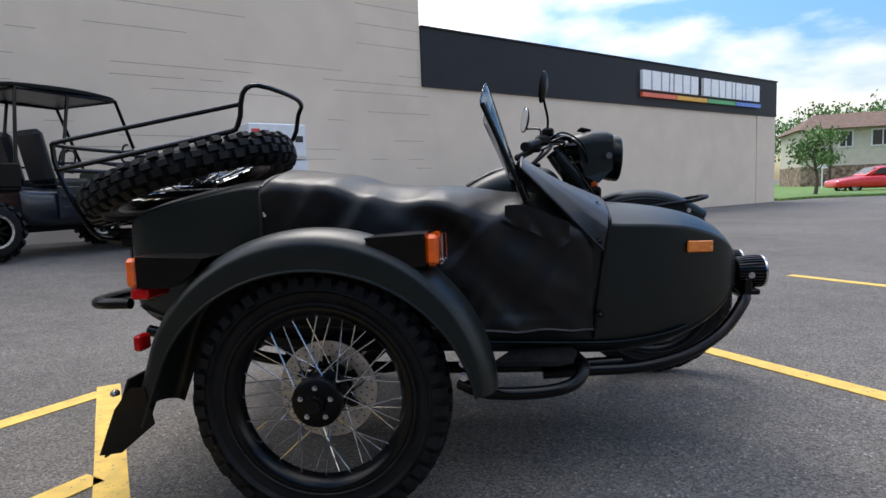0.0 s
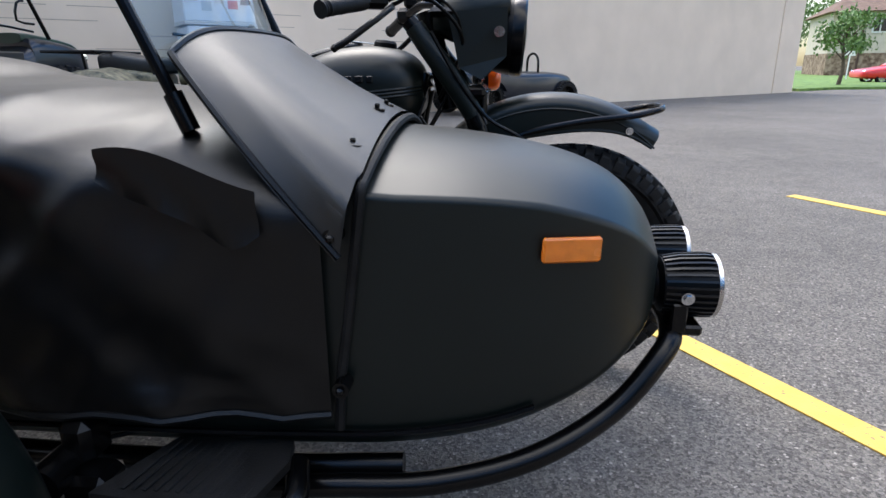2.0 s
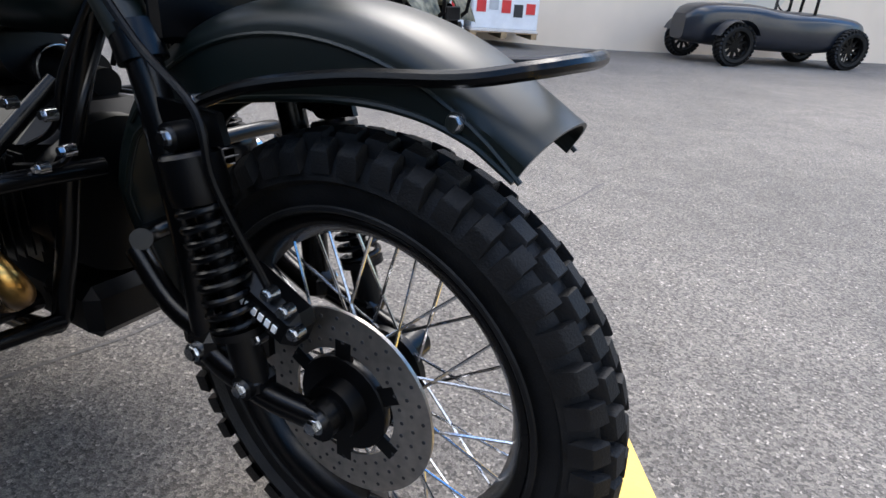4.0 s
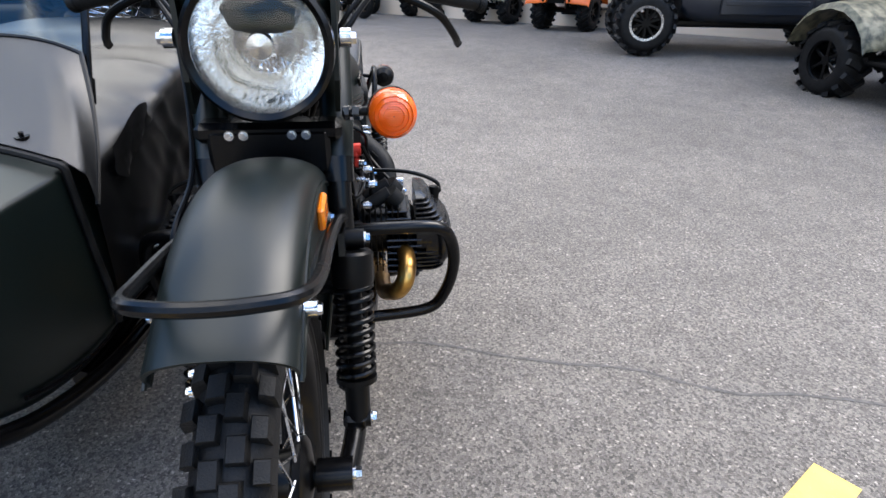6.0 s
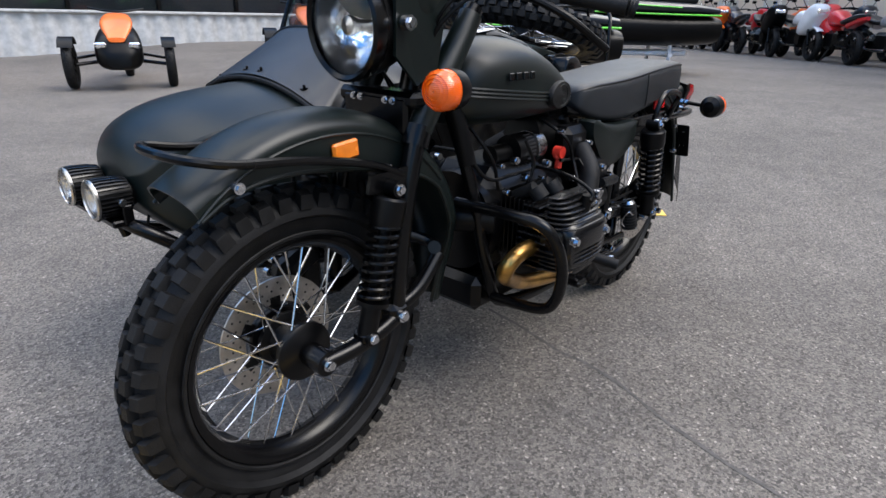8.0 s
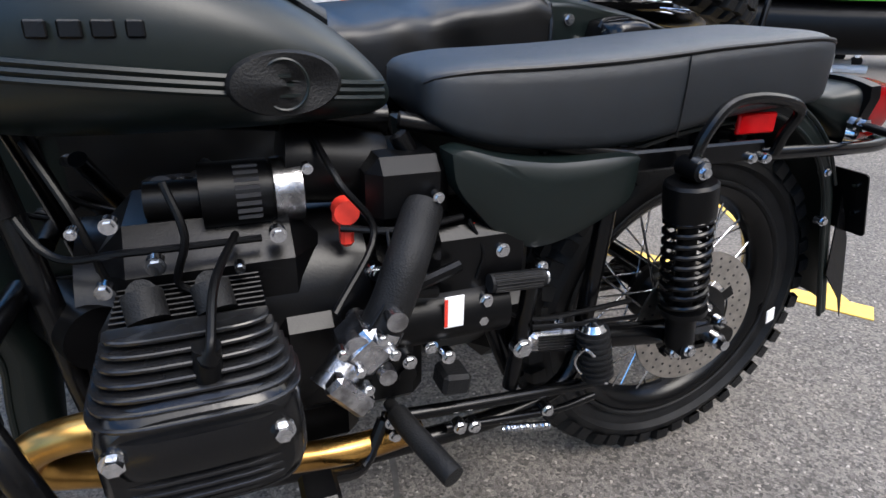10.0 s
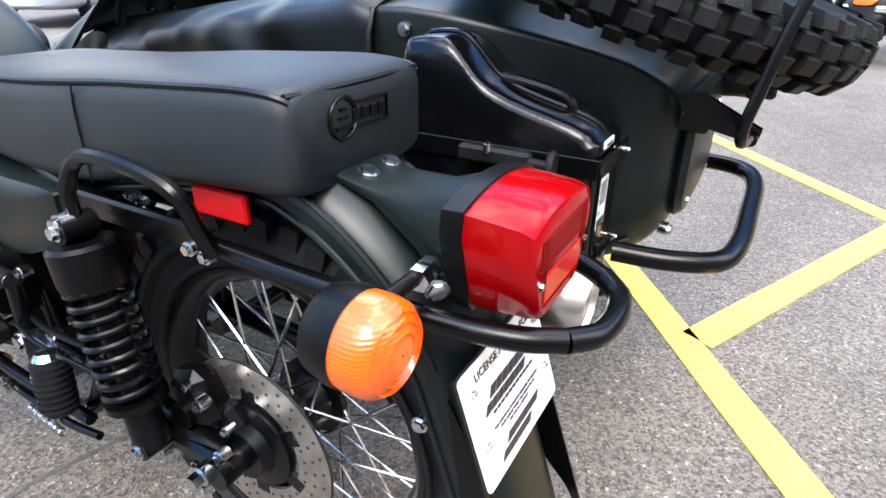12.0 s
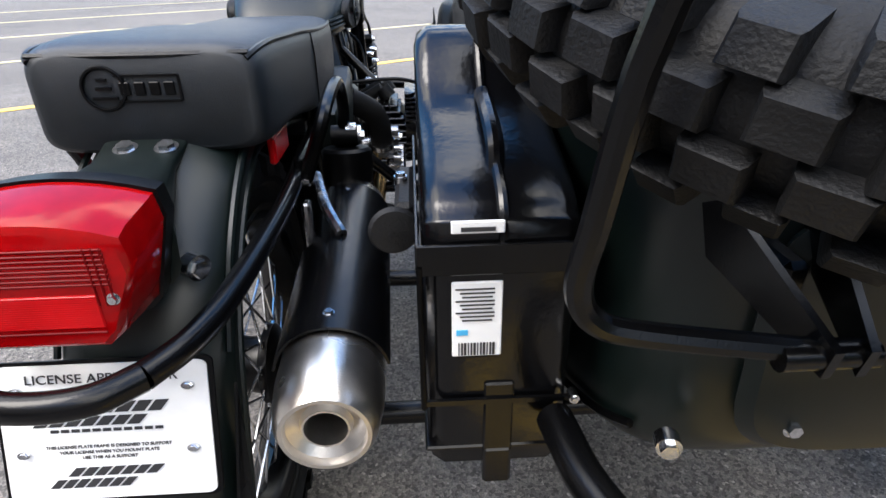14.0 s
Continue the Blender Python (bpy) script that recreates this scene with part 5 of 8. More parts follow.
part("starter_label", Geo().box((0.553, 0.174, 0.525), (0.030, 0.003, 0.05), 0.001), M_WHITE, st, "white label with red bar")
part("label_bar", Geo().box((0.566, 0.1762, 0.525), (0.005, 0.001, 0.044)), M_REDCAP, st)
g = Geo().box((0.66, 0.11, 0.44), (0.14, 0.10, 0.14), 0.02).cyl((0.62, 0.15, 0.425), (0.62, 0.165, 0.425), 0.014, 16).box((0.75, 0.10, 0.46), (0.10, 0.10, 0.16), 0.02).box((0.50, 0.10, 0.58), (0.16, 0.10, 0.12), 0.015)
gbx = part("gearbox", g, M_ENGINE, bike, "black gearbox housing")
g = Geo()
random.seed(11)
for x, z in ((0.63, 0.425), (0.68, 0.40), (0.70, 0.49), (0.55, 0.43), (0.58, 0.46), (0.73, 0.41), (0.78, 0.66), (0.83, 0.63), (0.92, 0.65), (0.96, 0.70), (1.0, 0.69), (0.74, 0.745), (0.52, 0.60), (0.46, 0.55), (0.40, 0.56), (0.36, 0.46), (0.98, 0.62), (0.57, 0.69), (0.66, 0.60)):
    g.bolt((x, 0.135 + random.uniform(0, 0.03), z), (0, 1, 0), random.uniform(0.005, 0.009), 0.008)
for x, z in ((0.9, 0.65), (0.7, 0.5), (0.6, 0.45), (1.05, 0.7), (1.1, 0.62), (0.5, 0.5), (0.4, 0.5), (1.15, 0.70), (1.18, 0.66)):
    g.bolt((x, -0.14 - random.uniform(0, 0.03), z), (0, -1, 0), random.uniform(0.005, 0.009), 0.008)
part("engine_bolts", g, M_ZINC, eng)
g = Geo()
for pts in ([(0.90, 0.14, 0.74), (0.885, 0.16, 0.68), (0.90, 0.155, 0.62), (0.86, 0.16, 0.60)], [(0.72, 0.06, 0.77), (0.70, 0.14, 0.72), (0.66, 0.15, 0.65), (0.73, 0.22, 0.58)], [(1.04, 0.07, 0.78), (1.0, 0.11, 0.70), (0.98, 0.12, 0.62)], [(1.08, 0.08, 0.74), (1.03, 0.12, 0.66), (0.95, 0.14, 0.66), (0.80, 0.13, 0.655)], [(0.62, 0.12, 0.68), (0.60, 0.13, 0.60), (0.58, 0.13, 0.55)], [(0.52, 0.13, 0.62), (0.48, 0.14, 0.52), (0.40, 0.15, 0.47), (0.22, 0.15, 0.47)], [(1.12, -0.06, 0.85), (1.08, -0.10, 0.74), (1.05, -0.11, 0.66), (0.98, -0.12, 0.62)], [(1.10, -0.04, 0.80), (1.16, -0.12, 0.72), (1.12, -0.14, 0.63), (1.0, -0.15, 0.60)], [(0.66, -0.1, 0.70), (0.55, -0.14, 0.62), (0.42, -0.13, 0.60)]):
    part("cable", Geo().tube(pts, 0.0048, 8, 6), M_BLACK, bike)
g = Geo()
for x, z in ((1.02, 0.56), (1.035, 0.58), (1.05, 0.60), (1.01, 0.54)):
    g.box((x, 0.085, z), (0.004, 0.03, 0.12))
part("oil_filter", Geo().cyl((1.06, 0.03, 0.55), (1.00, 0.13, 0.55), 0.040, 24), M_BLACK, bike, "black oil filter")
part("filter_label", Geo().box((1.012, 0.128, 0.55), (0.05, 0.004, 0.020), 0.001, (0, 85, 28)), M_WHITE, bike)

# pegs, levers
for s in (-1, 1):
    g = Geo().tube([(0.645, s * 0.15, 0.372), (0.635, s * 0.20, 0.368), (0.60, s * 0.30, 0.348)], (lambda t: 0.0165 if t > 0.25 else 0.010), 14, 5)
    part("foot_peg", g, M_RUBBER, bike, "black rubber foot peg")
    g = Geo().tube([(0.37, s * 0.16, 0.50), (0.365, s * 0.19, 0.46), (0.355, s * 0.24, 0.40)], 0.021, 16, 4)
pp = part("pillion_peg", Geo().cyl((0.315, 0.185, 0.455), (0.305, 0.195, 0.365), 0.024, 20), M_RUBBER, bike, "folded ribbed pillion peg")
for i in range(8):
    part("peg_rib", Geo().lathe([(0.022, -0.003), (0.0275, -0.002), (0.0275, 0.002), (0.022, 0.003)], Vector((0.315, 0.185, 0.445)).lerp(Vector((0.305, 0.195, 0.375)), i / 7), (-0.1, 0.1, -0.9), 20, True), M_RUBBER, pp)
part("peg_cap", Geo().lathe([(0.001, 0.012), (0.016, 0.010), (0.022, 0.0)], (0.316, 0.185, 0.455), (0.1, -0.1, 0.95), 24), M_ZINC, pp)
part("peg_spring_clip", Geo().tube([(0.325, 0.21, 0.42), (0.34, 0.20, 0.43), (0.338, 0.18, 0.39), (0.32, 0.20, 0.365), (0.30, 0.22, 0.37)], 0.003, 6, 5), M_ZINC, pp)
g = Geo().box((0.360, 0.158, 0.430), (0.125, 0.03, 0.038), 0.008, (0, -8, 0))
part("peg_bracket", g, M_ALU, bike, "ribbed metal peg bracket")
g = Geo()
for i in range(6):
    g.box((0.355, 0.1735, 0.416 + i * 0.0055), (0.105, 0.004, 0.0020), 0, (0, -8, 0))
part("bracket_ribs", g, M_BLACK, bike)
g = Geo().bolt((0.432, 0.165, 0.433), (0, 1, 0), 0.013, 0.012)
part("brake_pedal_pivot", g, M_ZINC, bike)
kick = part("kick_rubber", Geo().cyl((0.495, 0.165, 0.556), (0.405, 0.165, 0.552), 0.014, 18), M_RUBBER, bike, "ribbed black rubber pedal")
for i in range(7):
    a = radians(20 + 20 * i)
    part("pedal_rib", Geo().cyl((0.49, 0.165 + 0.0142 * math.sin(a), 0.556 + 0.0142 * math.cos(a)), (0.412, 0.165 + 0.0142 * math.sin(a), 0.552 + 0.0142 * math.cos(a)), 0.0016, 6), M_FIN, kick)
part("pedal_end", Geo().cyl((0.406, 0.165, 0.552), (0.400, 0.165, 0.552), 0.012, 16), M_ZINC, kick)
part("pedal_pad", Geo().box((0.55, 0.165, 0.405), (0.045, 0.05, 0.036), 0.006, (0, -8, 0)), M_RUBBER, kick, "ribbed rubber brake pad")
for pts, r in (([(0.42, 0.155, 0.54), (0.43, 0.155, 0.45), (0.44, 0.15, 0.35)], 0.013), ([(0.66, 0.165, 0.358), (0.55, 0.168, 0.35), (0.42, 0.168, 0.34), (0.29, 0.165, 0.33)], 0.0105), ([(0.56, 0.17, 0.315), (0.46, 0.172, 0.305), (0.36, 0.17, 0.295), (0.28, 0.165, 0.30)], 0.007)):
    part("control_rod", Geo().tube(pts, r, 12, 4), M_FRAME, bike, "glossy black control rod")
for x, y, z in ((0.65, 0.178, 0.36), (0.645, 0.178, 0.335), (0.54, 0.178, 0.318), (0.515, 0.178, 0.313), (0.38, 0.175, 0.305), (0.62, 0.172, 0.455), (0.56, 0.172, 0.45), (0.505, 0.165, 0.50), (0.50, 0.165, 0.53), (0.60, 0.165, 0.585), (0.665, 0.16, 0.60), (0.47, 0.15, 0.60)):
    part("fastener", Geo().bolt((x, y, z), (0, 1, 0), 0.0085, 0.010), M_ZINC, bike)
for pts, r in (([(0.70, 0.13, 0.655), (0.62, 0.15, 0.65), (0.53, 0.14, 0.655)], 0.005), ([(0.645, 0.16, 0.655), (0.655, 0.21, 0.60), (0.70, 0.235, 0.545)], 0.0025), ([(0.52, 0.14, 0.65), (0.50, 0.15, 0.60), (0.51, 0.15, 0.56)], 0.003), ([(0.58, 0.17, 0.56), (0.62, 0.18, 0.575), (0.545, 0.17, 0.595)], 0.009), ([(0.42, 0.17, 0.47), (0.34, 0.18, 0.465), (0.22, 0.17, 0.45)], 0.004)):
    part("hose", Geo().tube(pts, r, 8, 5), M_BLACK, bike)
part("wire_sleeve", Geo().box((0.595, 0.158, 0.655), (0.034, 0.012, 0.016), 0.004), M_WHITE, bike, "white cable marker")
part("red_wire", Geo().tube([(0.51, 0.13, 0.64), (0.515, 0.135, 0.60), (0.53, 0.14, 0.575)], 0.005, 8, 4), M_REDCAP, bike, "red battery wire")
part("stand_spring", spring(Geo(), (0.46, 0.18, 0.292), (0.375, 0.178, 0.272), 0.006, 14, 0.002), M_ZINC, bike)
g = Geo().tube([(0.66, 0.17, 0.36), (0.70, 0.19, 0.30), (0.76, 0.23, 0.335)], 0.010, 10, 4).box((0.77, 0.25, 0.338), (0.05, 0.06, 0.02), 0.006)
part("shift_lever", g, M_FRAME, bike, "black shift lever")

# muffler on the right, with heat shield
MA, MB = Vector((-0.378, -0.191, 0.567)), Vector((0.18, -0.176, 0.585))
md = (MA - MB).normalized()
g = Geo().lathe([(0.030, -0.55), (0.055, -0.50), (0.056, -0.47), (0.056, -0.085), (0.0565, -0.05), (0.055, -0.03), (0.050, 0.0), (0.044, 0.010), (0.040, 0.010), (0.038, 0.002), (0.026, -0.006), (0.023, 0.002), (0.021, 0.002), (0.020, -0.07)], MA, md, 48)
mf = part("muffler", g, M_STEEL, bike, "brushed steel silencer with a black heat shield")
rings = []
for i in range(2):
    c = MA - md * (0.075 if i == 0 else 0.46)
    u = md.cross(Vector((0, 0, 1))).normalized()
    w = u.cross(md).normalized()
    rings.append([c + (u * math.cos(a) + w * math.sin(a)) * r for r, aa in ((0.0600, 1), (0.0630, -1)) for a in [radians(90 + aa * (80 - 160 * k / 12)) for k in range(13)]])
hs = part("heat_shield", Geo().loft(rings), M_FRAME, mf, "black heat shield")
g = Geo()
for d in (0.10, 0.44):
    c = MA - md * d + Vector((0, 0, 0.0615))
    g.bolt(c, (0, 0, 1), 0.005, 0.004)
part("shield_bolts", g, M_ZINC, mf)
g = Geo().tube([MB - md * 0.02, (0.35, -0.17, 0.50), (0.50, -0.16, 0.38), (0.60, -0.15, 0.31)], 0.024, 14, 5)
part("exhaust_pipe", g, M_FRAME, bike)
g = Geo().tube([(0.02, -0.14, 0.68), (-0.05, -0.16, 0.66), (-0.10, -0.185, 0.64)], 0.008, 8, 4).box((-0.08, -0.14, 0.62), (0.02, 0.01, 0.12), 0.003)
part("muffler_bracket", g, M_ALU, bike)

# ---- sidecar ----
YC = -0.705


def body_ring(x, yc, w, a, b, drop, seg=96):
    """Flat sides, a crisp shoulder edge and a crowned deck."""
    zm = (a + b) / 2
    zs = b - drop
    r = min(0.013, 0.1 * w, 0.3 * (zs - zm))
    half = []
    for k in range(8):
        half.append((w, zm + (zs - r - zm) * k / 8))
    for k in range(8):
        q = radians(72 * k / 8)
        half.append((w - r + r * math.cos(q), zs - r + r * math.sin(q)))
    y1 = w - r + r * math.cos(radians(72))
    z1 = zs - r + r * math.sin(radians(72))
    for k in range(9):
        q = k / 8
        half.append((y1 * (1 - q), z1 + (b - z1) * (1 - (1 - q) ** 2.1)))
    pts = half + [(-y, z) for y, z in half[-2::-1]]
    out = [Vector((x, yc + y, z)) for y, z in pts]
    for k in range(len(pts), seg):
        t = math.pi + math.pi * (k - len(pts) + 1) / (seg - len(pts) + 1)
        c, d = math.cos(t), math.sin(t)
        out.append(Vector((x, yc + w * math.copysign(abs(c) ** (2 / 14), c), zm - (zm - a) * abs(d) ** 0.4)))
    return out


BODY = [(-0.425, 0.10, 0.60, 0.74, -0.735), (-0.415, 0.19, 0.555, 0.81, -0.735), (-0.37, 0.245, 0.51, 0.865, -0.735), (-0.28, 0.275, 0.47, 0.90, -0.735), (-0.10, 0.305, 0.43, 0.935, -0.73), (0.10, 0.335, 0.40, 0.955, -0.725), (0.35, 0.345, 0.385, 0.90, -0.72), (0.60, 0.34, 0.38, 0.875, -0.715), (0.85, 0.325, 0.37, 0.86, -0.71), (1.05, 0.305, 0.36, 0.845, -0.705), (1.20, 0.292, 0.36, 0.832, -0.70), (1.34, 0.275, 0.385, 0.815, -0.70), (1.45, 0.25, 0.43, 0.79, -0.70), (1.53, 0.215, 0.485, 0.755, -0.70), (1.58, 0.16, 0.54, 0.705, -0.70), (1.60, 0.09, 0.585, 0.655, -0.70)]
secs = smooth_sections(BODY, 4)
sidecar = part("sidecar_body", Geo().loft([body_ring(x, yc, w, a, b, min((b - a) * 0.3, 0.03 + 0.03 * min(1, max(0, (x - 0.5) / 0.6)) - 0.014 * min(1, max(0, (x - 1.2) / 0.2)))) for x, w, a, b, yc in secs]), M_OLIVE, bike, "matte olive sidecar body with a rounded nose", sharp=28)


def body_at(x):
    for i in range(len(secs) - 1):
        if secs[i][0] <= x <= secs[i + 1][0]:
            t = (x - secs[i][0]) / (secs[i + 1][0] - secs[i][0])
            return [p + (q - p) * t for p, q in zip(secs[i], secs[i + 1])]
    return list(secs[-1])


# boot lid and its hinge strip on the tail
for y in (-0.92, -0.55):
    part("lid_hinge", Geo().box((-0.425, y, 0.755), (0.07, 0.02, 0.035), 0.005), M_FRAME, sidecar, "black hinge bracket")
part("boot_lid", Geo().loft([[Vector((x, -0.735 + w * math.copysign(abs(math.cos(a)) ** 0.4, math.cos(a)), z + h * math.copysign(abs(math.sin(a)) ** 0.4, math.sin(a)))) for a in [2 * math.pi * j / 32 for j in range(32)]] for x, w, z, h in ((-0.405, 0.17, 0.68, 0.115), (-0.428, 0.185, 0.68, 0.12), (-0.440, 0.175, 0.68, 0.11), (-0.444, 0.15, 0.68, 0.085))]), M_OLIVE, sidecar, "olive boot lid")
g = Geo()
for y in (-0.60, -0.84):
    g.bolt((-0.44, y, 0.60), (-1, 0, 0), 0.007, 0.007)
    g.bolt((-0.44, y, 0.74), (-1, 0, 0), 0.007, 0.007)
g.bolt((-0.43, -0.50, 0.575), (-1, 0.2, 0), 0.009, 0.009)
for z in (0.868, 0.918):
    q = body_at(0.135)
    g.bolt((0.115 + (z - 0.868) * 0.9, q[4] - q[1] - 0.010, z - 0.03), (0, -1, 0), 0.010, 0.008)
    g.bolt((0.0 + (z - 0.868) * 0.9, q[4] + q[1] - 0.008, z - 0.03), (0, 1, 0), 0.010, 0.008)
part("body_bolts", g, M_ZINC, sidecar)

# edge seams
for s in (-1, 1):
    part("body_seam", Geo().tube([(x, yc + s * w * 1.0, a + (b - a) * 0.10) for x, w, a, b, yc in secs[8:-14]], 0.005, 6, 1), M_FRAME, sidecar)
edge_pts = [q + Vector((0.14 * (q.z - 0.75), 0, 0)) for q in body_ring(1.155, -0.702, 0.3045, 0.355, 0.847, 0.06)[0:49]]
g = Geo().tube([(1.112, -0.396, 0.42), (1.118, -0.395, 0.50)] + edge_pts + [(1.118, -1.009, 0.50), (1.112, -1.008, 0.42)], 0.0075, 8, 1)
part("rubber_edging", g, M_RUBBER, sidecar, "black rubber edging")

# draped cover over the cockpit
noise.seed_set(3)


def cover_point(x, u):
    """u from 0 at the lower right hem over the top to 1 at the lower left hem."""
    x0, w, a, b, yc = body_at(x)
    t = (x - 0.12) / 0.98
    t1 = min(1, max(0, t))
    top = max(b + 0.014, 0.984 - 0.148 * t1) - 0.02 * math.exp(-((x - 0.10) / 0.03) ** 2)
    ww = w + 0.018
    hem = a + 0.09
    drop = 0.05 + 0.05 * min(1, max(0, (x - 0.6) / 0.4))
    side = top - hem - drop
    L = 2 * side + 2 * ww
    d = u * L
    if d < side:
        p = Vector((x, yc - ww, hem + d))
    elif d > L - side:
        p = Vector((x, yc + ww, hem + (L - d)))
    else:
        k = (d - side) / (2 * ww) * 2 - 1
        p = Vector((x, yc + ww * k, top - drop * abs(k) ** 3.2 - 0.004 * (1 - k * k) * math.sin(math.pi * t)))
    # round the shoulder
    return p


rings = []
NX, NU = 90, 96
for i in range(NX + 1):
    x = 0.105 + (1.105 - 0.105) * i / NX
    ring = []
    for j in range(NU + 1):
        u = j / NU
        p = (cover_point(x, max(0, u - 0.012)) + cover_point(x, u) * 2 + cover_point(x, min(1, u + 0.012))) / 4
        c = Vector((x, body_at(x)[4], 0.62))
        n = (p - c)
        n.x = 0
        n.normalize()
        env = math.sin(math.pi * min(1, max(0, (x - 0.10) / 1.0))) ** 0.5
        side_w = 0.18 + 0.82 * min(1, max(0, abs(p.y - c.y) / body_at(x)[1] - 0.55) / 0.35)
        # long diagonal folds running down from the seat back and the screen
        f1 = (0.25 - abs(noise.noise((x * 4.2 + p.z * 5.0, u * 3.0, 1.7)))) * 0.042 * side_w
        f2 = (0.2 - abs(noise.noise((x * 8 - p.z * 7.0, u * 5.0, 4.2)))) * 0.020 * side_w
        f3 = -0.022 * math.exp(-(((x - 0.62) + (p.z - 0.80) * 0.9) / 0.09) ** 2) * (p.z > 0.5)
        f4 = -0.016 * math.exp(-(((x - 0.36) - (p.z - 0.85) * 0.6) / 0.06) ** 2)
        ring.append(p + n * (f1 + f2 + f3 * 0.7 + f4 + 0.010) * env)
    rings.append(ring)
cover = part("cockpit_cover", Geo().loft(rings, closed=False), M_VINYL, sidecar, "wrinkled black vinyl cockpit cover", sharp=80)
part("cover_hem", Geo().tube([rings[i][0] for i in range(0, NX + 1, 3)], 0.006, 6, 1), M_VINYL, cover)
part("cover_hem", Geo().tube([rings[i][NU] for i in range(0, NX + 1, 3)], 0.006, 6, 1), M_VINYL, cover)
part("cover_hem", Geo().tube(rings[0][::3], 0.006, 6, 1), M_VINYL, cover)

# vinyl cowl under the windscreen
rows_c = []
for i in range(17):
    t = i / 16
    ring = []
    for j in range(61):
        k = -1 + 2 * j / 60
        a = abs(k)
        sg = -1 if k < 0 else 1
        if a > 0.66:
            e = (a - 0.66) / 0.34
            fr = Vector((1.155 - 0.02 * e, -0.704 + sg * (0.300 + 0.036 * min(1, e * 3)), 0.797 - 0.10 * e))
        else:
            fr = Vector((1.160, -0.704 + 0.300 * k / 0.66, 0.858 - 0.061 * (a / 0.66) ** 2))
        bk = Vector((0.90 + 0.02 * (1 - a), -0.70 + 0.262 * k, 0.992 - 0.040 * a ** 4))
        u = t ** (1.0 - 0.25 * (1 - a))
        p = fr.lerp(bk, u)
        p += Vector((0, sg * 0.012 * math.sin(math.pi * t) * (a > 0.5), -0.012 * math.sin(math.pi * t) * (1 - a)))
        ring.append(p)
    rows_c.append(ring)
under = [[p + Vector((-0.004, 0, -0.006)) for p in r] for r in rows_c]
cowl = part("screen_cowl", Geo().loft(rows_c, closed=False).loft(under, closed=False), M_COWL, sidecar, "smooth black vinyl cowl with snaps", sharp=80)
part("cowl_hem", Geo().tube([r[0] for r in rows_c] + rows_c[-1][1:60:3] + [r[60] for r in reversed(rows_c)], 0.005, 6, 1), M_VINYL, cowl)
for s in (-1, 1):
    patch = []
    for i in range(13):
        t = i / 12
        x = 1.035 - 0.19 * t
        q = body_at(x)
        yy = q[4] + s * (q[1] + 0.038)
        top = 0.785 + 0.05 * t + 0.03 * t * math.sin(3 * t)
        drop = 0.035 + 0.05 * math.sin(math.pi * (0.15 + 0.85 * t)) + 0.01 * math.sin(t * 9)
        patch.append([Vector((x, yy + s * 0.006 * math.sin(j * 1.5 + t * 14) * (j / 4), top - drop * j / 4)) for j in range(5)])
    part("arm_patch", Geo().loft(patch, closed=False), M_VINYL, cowl, "wrinkled vinyl patch at the screen arm", sharp=80)
for y, z in ((-0.935, 0.828), (-0.765, 0.865), (-0.685, 0.867), (-0.470, 0.832)):
    g = Geo().cyl((1.132, y, z - 0.010), (1.134, y, z + 0.003), 0.013, 16).box((1.134, y, z + 0.007), (0.008, 0.008, 0.009), 0.002)
    part("snap_fastener", g, M_FRAME, cowl, "black turn-button fastener")
for z in (0.722, 0.50):
    g = Geo().cyl((1.124, -1.005, z), (1.124, -1.036, z), 0.012, 14).box((1.124, -1.038, z), (0.011, 0.01, 0.011), 0.003)
    part("snap_fastener", g, M_FRAME, cowl, "black turn-button fastener")

# windscreen
rows_s, edge = [], []
for i in range(17):
    t = i / 16
    ring = []
    for j in range(33):
        k = -1 + 2 * j / 32
        corner = 1 - 0.30 * max(0, abs(k) - 0.70) / 0.30 * 1.0
        z = 0.925 + (1.228 - 0.925) * t * (1 - 0.22 * max(0, (abs(k) - 0.62) / 0.38) ** 2.2)
        x = 0.905 - 0.095 * t - 0.030 * abs(k) ** 2.4
        ring.append(Vector((x, -0.70 + 0.255 * k * (1 + 0.03 * (1 - t)), z)))
    rows_s.append(ring)
back_s = [[p + Vector((-0.003, 0, -0.001)) for p in r] for r in rows_s]
g = Geo().loft(rows_s, closed=False).loft(back_s, closed=False)
screen = part("windscreen", g, M_SCREEN, sidecar, "clear plastic windscreen", sharp=70)
part("screen_edge", Geo().tube([rows_s[i][0] for i in range(17)] + rows_s[16][1:32] + [rows_s[16 - i][32] for i in range(17)], 0.003, 6, 1), clear_material("screen_rim_blue", (0.25, 0.42, 0.72), 0.1), screen)
for s in (-1, 1):
    y = -0.70 + s * 0.262
    g = Geo().tube([(0.91, y, 0.862), (0.86, y, 0.98), (0.785, y, 1.155)], 0.0085, 10, 3).cyl((0.915, y, 0.85), (0.895, y, 0.90), 0.013, 12)
    part("screen_arm", g, M_FRAME, screen, "black windscreen arm")

